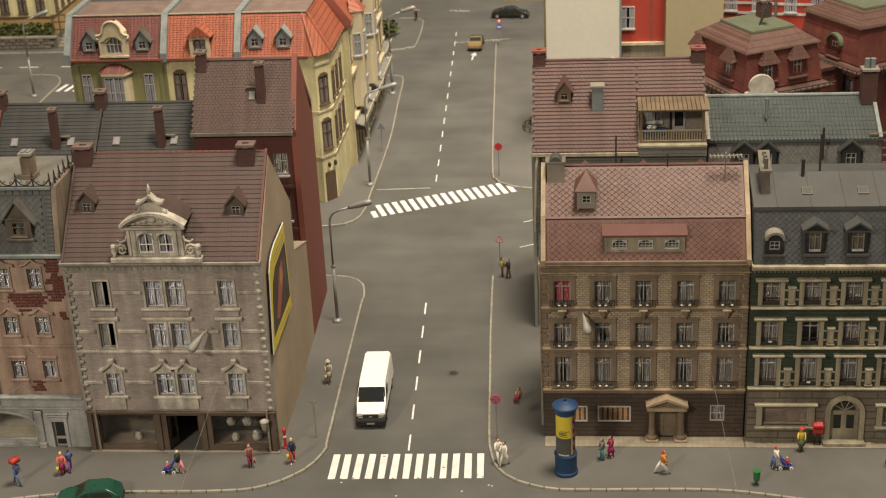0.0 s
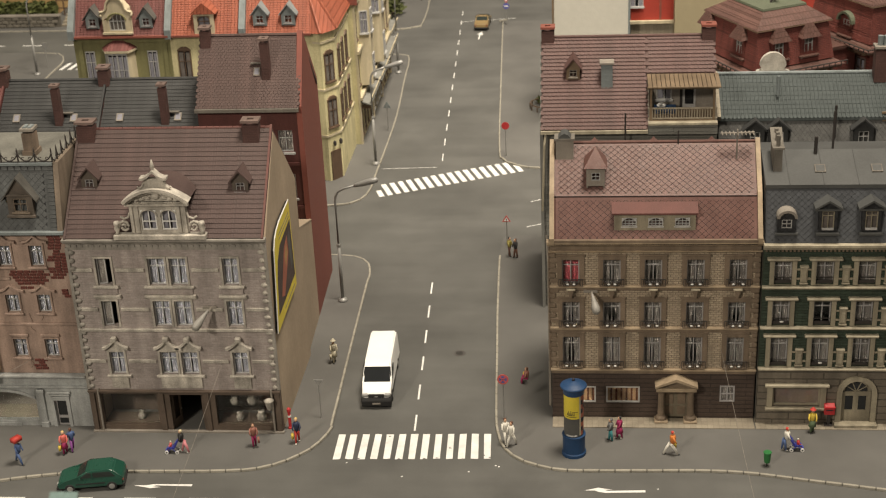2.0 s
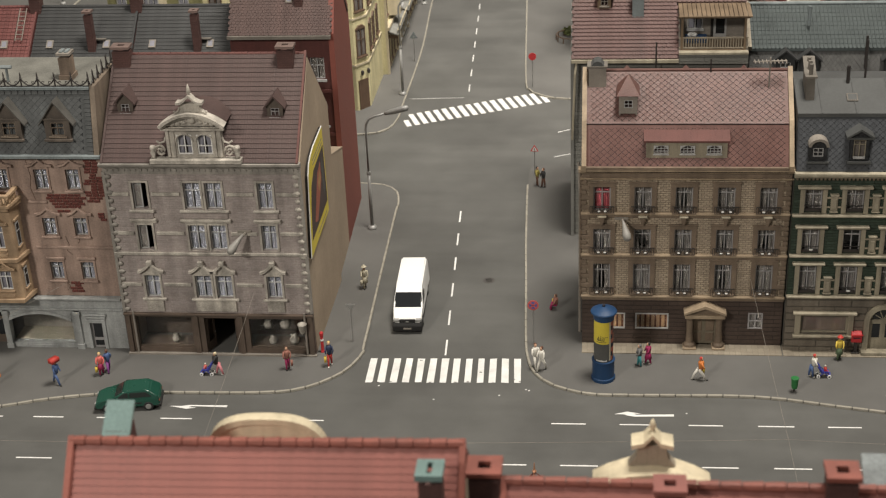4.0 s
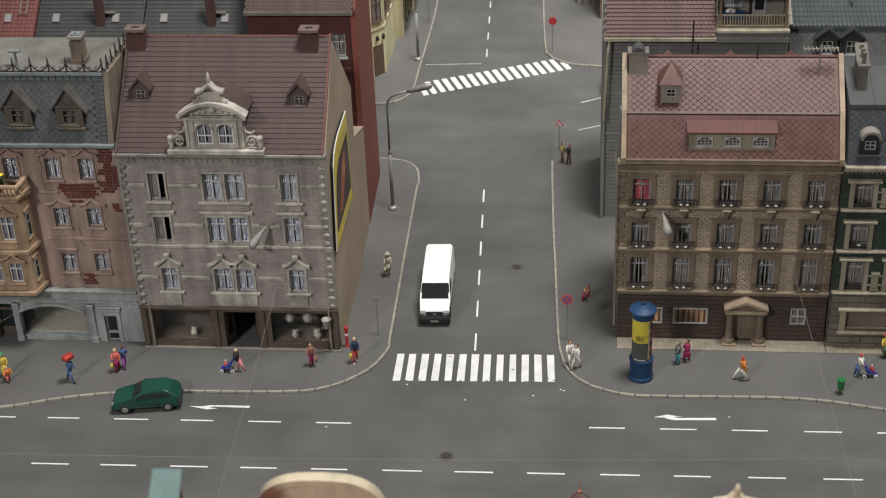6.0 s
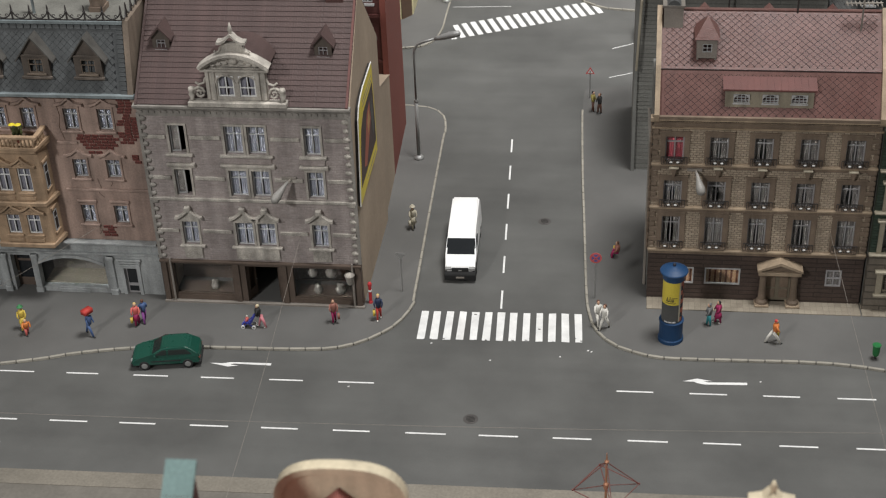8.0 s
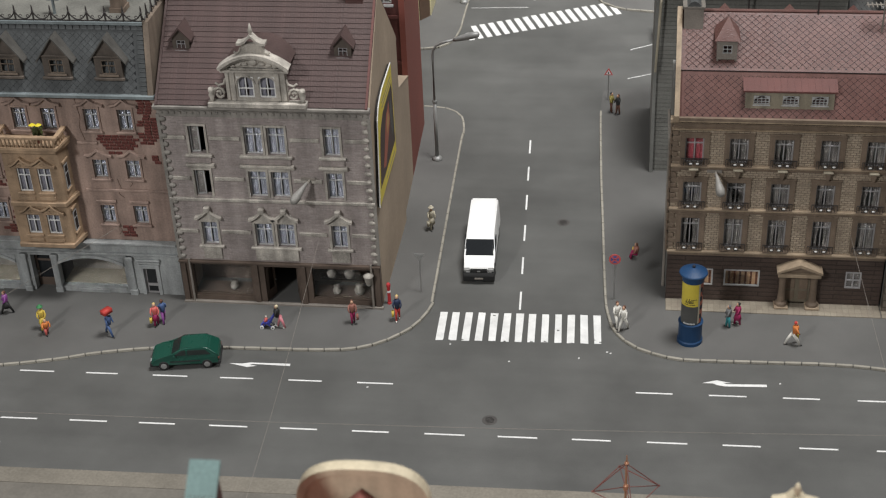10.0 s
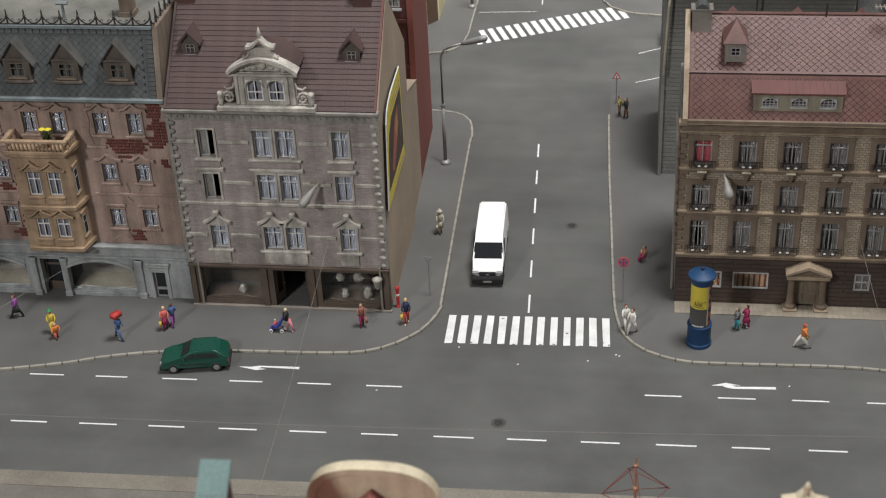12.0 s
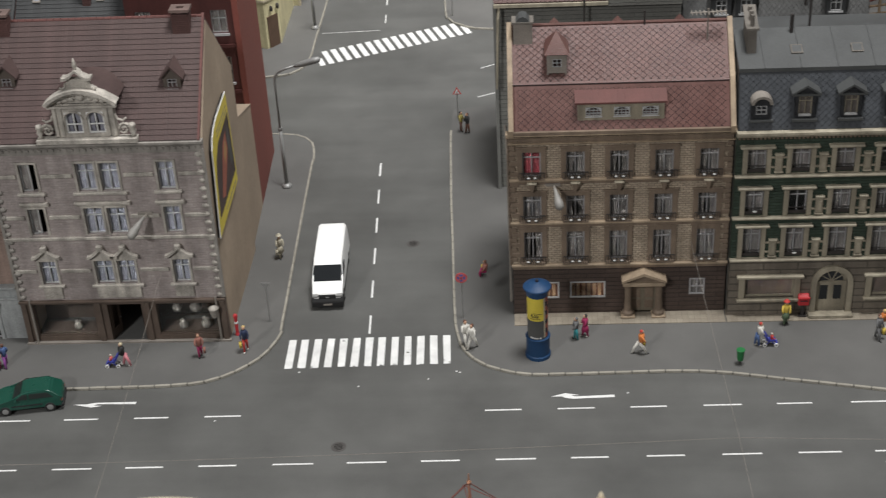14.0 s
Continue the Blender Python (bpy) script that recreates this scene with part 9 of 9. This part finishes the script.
SKIN = tint("skin", (0.55, 0.33, 0.22))
COL = {k: tint(k, c) for k, c in dict(white=(0.68, 0.66, 0.60), red=(0.5, 0.05, 0.04), orange=(0.62, 0.20, 0.05), yellow=(0.65, 0.48, 0.08), blue=(0.035, 0.045, 0.27), teal=(0.03, 0.22, 0.24), magenta=(0.30, 0.02, 0.09), green=(0.05, 0.22, 0.08), pink=(0.6, 0.22, 0.25), brown=(0.12, 0.055, 0.035), beige=(0.52, 0.48, 0.37), black=(0.02, 0.02, 0.02), purple=(0.25, 0.07, 0.28), grey=(0.14, 0.14, 0.14), blond=(0.62, 0.45, 0.18), jeans=(0.07, 0.12, 0.26), navy=(0.02, 0.03, 0.07), rust=(0.28, 0.12, 0.09), coral=(0.62, 0.14, 0.12), sage=(0.11, 0.16, 0.09), olive=(0.26, 0.22, 0.06), cream=(0.6, 0.52, 0.34)).items()}


# end of a white lorry standing behind the tan house
lorry = thing("lorry", -0.72, 36.9, 0, 0, "white box lorry with red tail lights parked behind tan house", "lorry")
part("box_body", box(bmesh.new(), 0.0, 5.6, 0.0, 2.3, 0.75, 3.0), VANWHITE, lorry, bevel=0.05)
part("chassis", box(bmesh.new(), 0.05, 6.8, 0.3, 2.0, 0.45, 0.74), TYRE, lorry)
part("cab", prism(bmesh.new(), [(5.65, 0.5), (7.2, 0.5), (7.2, 1.4), (6.9, 2.3), (5.65, 2.4)], "y", 0.1, 2.2), VANWHITE, lorry, bevel=0.05)
for v in (0.2, 2.0):
    part("tail_light", box(bmesh.new(), -0.04, 0.04, v - 0.14, v + 0.14, 0.5, 0.72), SIGNRED, lorry)
for u in (1.2, 6.3):
    for v in (0.2, 2.1):
        wh = part("wheel", tube(bmesh.new(), [(u, v - 0.14, 0.42), (u, v + 0.14, 0.42)], 0.42, 12), TYRE, lorry)
        part("rim", tube(bmesh.new(), [(u, v - 0.15, 0.42), (u, v + 0.15, 0.42)], 0.2, 10), METAL, wh)



def figurine(x, y, rz, hair, top, legs, label, dress=False, hat=None, bag=None, stride=0.28, tall=1.78, bend=0.0, z=0.13, sit=False, load=False, shoes="black", side=1):
    """A one-piece painted figure of a model railway."""
    bm = bmesh.new()
    mats = [SKIN, COL[hair], COL[top], COL[legs], COL[hat or hair], COL[bag or top], COL[shoes]]
    done = [0]

    def paint(i):
        bm.faces.ensure_lookup_table()
        for f in bm.faces[done[0]:]:
            f.material_index = i
        done[0] = len(bm.faces)
    k = tall / 1.78
    small = k if sit and k < 0.7 else 1.0
    k /= small
    stride /= 0.8
    b = bend
    if sit:
        tube(bm, [(0.1, 0, 0.45), (0.1, -0.45, 0.45), (0.1, -0.5, 0.0)], [0.13, 0.11, 0.07], 7)
        tube(bm, [(-0.1, 0, 0.45), (-0.12, -0.4, 0.55), (-0.12, -0.6, 0.05)], [0.13, 0.11, 0.07], 7)
        paint(3)
        base = -0.42
    else:
        for s_ in (-1, 1):
            tube(bm, [(s_ * 0.09, 0, 0.9 * k), (s_ * 0.1, s_ * stride * 0.6, 0.48 * k), (s_ * 0.1, s_ * stride, 0.06)], [0.13, 0.1, 0.07], 7)
        paint(3)
        for s_ in (-1, 1):
            ball(bm, s_ * 0.1, s_ * stride - 0.06, 0.05, 0.07, 0.14, 0.05, 7, 5)
        paint(6)
        base = 0
    if dress:
        lathe(bm, [(0.3, 0.5 * k), (0.24, 0.75 * k), (0.17, 1.0 * k)], 10)
        paint(3)
    lathe(bm, [(0.16, 0.86 * k + base), (0.2, 1.05 * k + base), (0.24, 1.35 * k + base), (0.2, 1.48 * k + base), (0.07, 1.53 * k + base)], 10, 0, -b)
    paint(2)
    for s_ in (-1, 1):
        tube(bm, [(s_ * 0.23, -b, 1.42 * k + base), (s_ * 0.3, -b - 0.1 * (1 - s_ * 0.5), 1.12 * k + base), (s_ * 0.24, -b - 0.26, 0.98 * k + base)], [0.08, 0.07, 0.05], 6)
    paint(2)
    ball(bm, 0, -b - 0.02, 1.65 * k + base, 0.115, 0.125, 0.14, 9, 7)
    paint(0)
    ball(bm, 0, -b + 0.03, 1.70 * k + base, 0.13, 0.13, 0.12, 9, 6)
    paint(1)
    if hat:
        lathe(bm, [(0.24, 1.74 * k + base), (0.24, 1.77 * k + base), (0.13, 1.79 * k + base), (0.11, 1.9 * k + base), (0.03, 1.92 * k + base)], 10, 0, -b)
        paint(4)
    if load:
        box(bm, -0.42, 0.34, -b - 0.3, -b + 0.2, 1.74 * k, 2.04 * k)
        paint(4)
    if bag:
        box(bm, min(side * 0.24, side * 0.42), max(side * 0.24, side * 0.42), -b - 0.34, -b - 0.1, 0.4 * k, 0.78 * k)
        paint(5)
    for v in bm.verts:
        v.co.x, v.co.y, v.co.z = v.co.x * 0.8 * small, v.co.y * 0.8 * small, v.co.z * 0.92 * small
    solid("figurine", bm, mats, label, "figurine", group="street figurines", m=at(x, y, z, 0, 0, rz), smooth=True)


def pushchair(x, y, rz, label):
    """A folding pushchair facing -y, with a doll-sized rider as a figurine of its own."""
    ob = thing("pushchair", x, y, 0.13, rz, label, "pushchair", "pushchairs")
    part("seat", prism(bmesh.new(), [(-0.3, 0.35), (0.16, 0.32), (0.34, 0.8), (0.26, 0.82), (0.1, 0.42), (-0.3, 0.44)], "x", -0.18, 0.18), COL["blue"], ob, "dark blue cloth seat")
    part("back_cloth", prism(bmesh.new(), [(0.1, 0.4), (0.2, 0.4), (0.5, 0.95), (0.38, 0.98)], "x", -0.2, 0.2), COL["blue"], ob, bevel=0.02)
    part("footrest", box(bmesh.new(), -0.16, 0.16, -0.42, -0.3, 0.2, 0.26), COL["blue"], ob)
    for s in (-1, 1):
        part("push_bar", tube(bmesh.new(), [(s * 0.19, -0.32, 0.12), (s * 0.19, 0.2, 0.62), (s * 0.19, 0.55, 1.02)], 0.028, 5), COL["blue"], ob)
        part("brace", tube(bmesh.new(), [(s * 0.19, 0.3, 0.12), (s * 0.19, -0.15, 0.5)], 0.025, 5), COL["blue"], ob)
        for v in (-0.34, 0.32):
            wh = part("wheel", tube(bmesh.new(), [(s * 0.2 - 0.035, v, 0.12), (s * 0.2 + 0.035, v, 0.12)], 0.12, 10), WHITE, ob, "small white wheel")
            part("hub", tube(bmesh.new(), [(s * 0.2 - 0.045, v, 0.12), (s * 0.2 + 0.045, v, 0.12)], 0.05, 8), TYRE, wh)


pushchair(-23.65, -4.66, -90, "blue folding pushchair with white wheels on pavement")
pushchair(14.85, -3.62, 90, "blue pushchair with white wheels on grey pavement")
figurine(-23.72, -4.66, -90, "white", "coral", "pink", "tiny rider figurine in coral sitting in pushchair", False, None, None, 0.1, 0.95, 0.05, 0.3, True)
figurine(14.92, -3.62, 90, "white", "red", "red", "tiny rider figurine in red sitting in pushchair", False, None, None, 0.1, 0.95, 0.05, 0.3, True)
figurine(-37.35, -5.75, 20, "brown", "yellow", "yellow", "painted figurine in yellow clothes and green hat", True, "green")
figurine(-36.95, -6.3, 40, "blond", "orange", "coral", "small child figurine in orange and coral", False, None, None, 0.15, 1.15)
figurine(-33.1, -6.1, 60, "red", "jeans", "jeans", "painted figurine in blue carrying red load", False, "red", None, 0.4, 1.85, 0.12, load=True)
figurine(-30.5, -4.95, 10, "blond", "coral", "magenta", "painted figurine in coral top and magenta skirt with yellow bag", True, None, "yellow", 0.12, side=-1)
figurine(-30.15, -4.55, -150, "brown", "jeans", "purple", "painted figurine in blue beside another", False)
figurine(-40.2, -4.3, -60, "brown", "purple", "black", "painted figurine in purple top and black skirt walking", True, None, None, 0.35)
figurine(-22.85, -4.62, -92, "cream", "black", "pink", "figurine in black top and pink trousers pushing blue pushchair", False, None, None, 0.24, 1.75, 0.25, shoes="white")
figurine(-18.6, -3.85, 15, "brown", "rust", "magenta", "figurine in rust-brown top and dark red trousers before shop window", False, None, "rust", 0.12, 1.8)
figurine(-15.95, -3.35, 5, "blond", "navy", "red", "figurine in navy top and red trousers with yellow case", False, None, "yellow", 0.2, 1.95, shoes="white", side=-1)
figurine(-15.25, 7.1, 20, "beige", "beige", "beige", "beige painted figurine in coat and hat with case", True, "beige", "beige", 0.2, 1.85, side=-1)
figurine(-2.45, -3.5, -40, "brown", "white", "white", "white-clad figurine leaning on another at kerb", False, None, None, 0.35, 1.9)
figurine(-2.85, -3.1, 20, "brown", "white", "white", "white-clad figurine walking at kerb", False, None, None, 0.35, 1.9)
figurine(-1.75, 4.35, -95, "brown", "rust", "magenta", "dark red painted figurine sitting on pavement with legs stretched out", False, None, "yellow", 0.3, 1.7, 0.1, 0.13, True, side=-1)
figurine(-3.95, 24.5, 60, "black", "olive", "brown", "olive clad figurine standing by warning sign", False, None, None, 0.1)
figurine(-3.45, 24.2, -60, "brown", "black", "brown", "dark clad figurine standing by warning sign", False, None, None, 0.1)
figurine(3.65, -2.75, -90, "grey", "grey", "teal", "figurine in grey coat and teal trousers", False, None, None, 0.1, 1.7)
figurine(4.2, -2.45, -80, "black", "magenta", "magenta", "figurine in dark magenta dress", True, None, None, 0.15, 1.68, shoes="white")
figurine(7.25, -4.3, 95, "red", "orange", "white", "striding figurine in orange top and white trousers", False, None, "yellow", 0.42, 1.8, 0.15)
figurine(14.1, -3.65, 88, "red", "white", "jeans", "figurine in white top and jeans pushing blue pushchair", False, None, None, 0.12, 1.75, 0.2, shoes="white")
figurine(16.05, -1.55, 0, "red", "yellow", "sage", "figurine in yellow top and long grey-green skirt with red hat", True, "red", None, 0.1, 1.8)
figurine(21.1, -3.2, 30, "brown", "grey", "grey", "figurine in dark grey suit", False, None, "yellow", 0.3, 1.85)
figurine(21.5, -2.6, -120, "blond", "orange", "white", "figurine in orange beside suited one", True)
figurine(-18.9, 102.5, 0, "brown", "brown", "black", "dark figurine at far street corner", False)


# ---- near houses across the main street, seen from behind and above ----
K_ROOF = material("bright_red_sheet_tile", (0.25, 0.09, 0.075), 0.55, scale=0.8, stain=0.25, grain=0.06, bump=0.15, rnd=0.04)
TEAL = material("teal_cap_sheet", (0.13, 0.20, 0.19), 0.5, scale=1, stain=0.2)


def near_house(x0, x1, zr, label):
    ob = thing("near_house", x0, -45.0, 0, 0, label, "house", "near houses")
    W = x1 - x0
    part("wall", box(bmesh.new(), 0.1, W - 0.1, -5.0, 5.0, 0, zr - 5.6), A_SIDE, ob)
    part("gable", prism(bmesh.new(), [(-5, zr - 5.6), (5, zr - 5.6), (0, zr - 0.3)], "x", 0.1, W - 0.1), A_SIDE, ob)
    slab(ob, "roof", K_ROOF, [(-5.4, zr - 5.9), (0, zr), (5.2, zr - 5.6)], 0, W, 0.2, "bright red pitched roof")
    courses(ob, K_ROOF, 0, W, -5.4, zr - 5.87, 0, zr + 0.02, 34, 0.045)
    courses(ob, K_ROOF, 0, W, 5.2, zr - 5.57, 0, zr + 0.02, 34, 0.045)
    for k in range(24):
        part("ridge_tile", tube(bmesh.new(), [(k * W / 24, 0, zr + 0.05), ((k + 0.95) * W / 24, 0, zr + 0.05)], [0.15, 0.18], 8), RED_CAP, ob)
    for u in (-0.05, W - 0.15):
        part("verge", prism(bmesh.new(), [(-5.4, zr - 5.9), (0, zr), (0, zr + 0.25), (-5.5, zr - 5.6)], "x", u, u + 0.2), RED_CAP, ob)
    return ob, W


k1, W = near_house(-15.65, -2.93, 22.95, "near house with bright red roof and cream arched gable")
k1.matrix_basis = at(-15.2, -45.0, -0.22, 0, -1.0, 0)
gx = 5.0
arc = [(gx + 2.2 * math.copysign(abs(math.cos(a)) ** 0.75, -math.cos(a)), 18.88 + 1.75 * max(0.0, math.sin(a)) ** 0.7) for a in [i * 3.1416 / 24 for i in range(25)]]
part("gable_wall", prism(bmesh.new(), [(gx - 2.0, 15.5)] + [(gx + (x - gx) * 0.93, z - 0.1) for x, z in arc] + [(gx + 2.0, 15.5)], "y", 4.95, 5.15), CREAM, k1, "cream arched gable wall")
part("gable_rim", prism(bmesh.new(), arc + [(gx + (x - gx) * 0.88, 18.88 + (z - 18.88) * 0.87) for x, z in arc[::-1]], "y", 4.85, 5.3), CREAM, k1, "thick cream gable rim")
for s_ in (-1, 1):
    part("gable_roof", prism(bmesh.new(), [(gx, 19.8), (gx + s_ * 1.6, 18.25), (gx + s_ * 1.6, 18.1), (gx, 19.65)], "y", 1.0, 4.9), K_ROOF, k1)
ch = part("chimney", box(bmesh.new(), 0.68, 1.45, 1.2, 1.95, 15, 22.55), CHIM, k1, "chimney with sloping teal cap")
part("cap", prism(bmesh.new(), [(0.8, 22.1), (2.1, 23.05), (2.1, 23.2), (0.8, 22.25)], "x", 0.59, 1.53), TEAL, ch)
ch = part("chimney", box(bmesh.new(), 11.5, 12.2, -2.2, -1.5, 18, 23.0), CHIM, k1, "stack with pale teal cap")
cap = wall_mesh(bmesh.new(), -0.42, 0.42, -0.45, 0.45, [(-0.08, 0.08, -0.28, 0.28)], 0, 0.2)
bmesh.ops.rotate(cap, verts=cap.verts[:], matrix=Matrix.Rotation(radians(90), 3, "X"), cent=(0, 0, 0))
part("cap", finish(cap, "cap", TEAL), None, ch, at=at(11.85, -1.85, 23.2))
chimney(k1, 13.3, 0.0, 17, 21.9, 1.0, 0.9, CHIM, RED_CAP)

k2, W = near_house(-1.75, 14.5, 21.6, "near house with red roof and ornate cream gable")
gx = 4.85
part("gable_wall", prism(bmesh.new(), [(gx - 1.9, 14.5), (gx - 1.9, 18.3), (gx, 18.75), (gx + 1.9, 18.3), (gx + 1.9, 14.5)], "y", 4.95, 5.15), B_BASE, k2, "pale gable wall")
arc = [(gx - 2.05, 18.3), (gx - 1.5, 18.62), (gx - 0.8, 18.9), (gx, 18.98), (gx + 0.8, 18.9), (gx + 1.5, 18.62), (gx + 2.05, 18.3)]
part("gable_cornice", prism(bmesh.new(), arc + [(x, z - 0.25) for x, z in arc[::-1]], "y", 4.2, 5.4), CREAM, k2, "cream arched cornice")
part("attic", prism(bmesh.new(), [(gx - 0.82, 18.95), (gx + 0.82, 18.95), (gx + 0.55, 19.3), (gx + 0.45, 19.8), (gx - 0.45, 19.8), (gx - 0.55, 19.3)], "y", 4.8, 5.2), SLAB, k2)
top = [(gx - 0.72, 19.75), (gx - 0.3, 19.85), (gx, 20.2), (gx + 0.3, 19.85), (gx + 0.72, 19.75)]
part("attic_cap", prism(bmesh.new(), top + [(x, z + 0.16) for x, z in top[::-1]], "y", 4.6, 5.35), CREAM, k2)
part("finial", lathe(bmesh.new(), [(0.12, 20.2), (0.07, 20.35), (0.13, 20.5), (0.04, 20.75)], 10, gx, 5.0), CREAM, k2, smooth=True)
for s_ in (-1, 1):
    part("gable_roof", prism(bmesh.new(), [(gx, 18.6), (gx + s_ * 1.9, 17.2), (gx + s_ * 1.9, 17.05), (gx, 18.45)], "y", 0.8, 4.9), SIDE_GREY, k2)
chimney(k2, 5.2, -0.7, 17, 21.9, 0.9, 0.8, K_ROOF, K_ROOF)
chimney(k2, 10.4, -0.2, 17, 22.2, 0.92, 0.85, CHIM, RED_CAP)
st = part("zinc_flue", box(bmesh.new(), 11.5, 12.1, 1.3, 1.9, 17, 20.9), ZINC, k2, "zinc cased flue")
part("cap", prism(bmesh.new(), [(1.1, 20.8), (2.1, 21.4), (2.1, 21.55), (1.1, 20.95)], "x", 11.35, 12.25), ZINC, st)

# wire pyramid on a copper pole beside the near pavement
py = thing("wire_pyramid", -2.05, -21.0, 0.13, 12, "red wire pyramid frame on copper pole", "frame")
WIREMAT = material("dark_red_wire", (0.15, 0.05, 0.04), 0.5, scale=3, stain=0.2)
COPPERPOLE = material("copper_paint", (0.55, 0.27, 0.16), 0.4, metal=0.4, scale=3, stain=0.3)
part("pole", lathe(bmesh.new(), [(0.12, 0), (0.07, 0.2), (0.06, 3.0), (0.13, 3.15), (0.13, 3.4), (0.06, 3.5), (0.06, 4.7), (0.12, 4.8), (0.05, 4.9), (0.02, 5.3)], 8), COPPERPOLE, py)
cn = [(-1.62, 0, 3.2), (0, -1.62, 3.2), (1.62, 0, 3.2), (0, 1.62, 3.2)]
for i in range(4):
    part("rib", tube(bmesh.new(), [(0, 0, 4.75), cn[i]], 0.026, 5), WIREMAT, py)
    part("edge_bar", tube(bmesh.new(), [cn[i], cn[(i + 1) % 4]], 0.026, 5), WIREMAT, py)
    part("spoke", tube(bmesh.new(), [(0, 0, 3.3), cn[i]], 0.024, 5), WIREMAT, py)
    part("knob", ball(bmesh.new(), *cn[i], 0.06), WIREMAT, py)
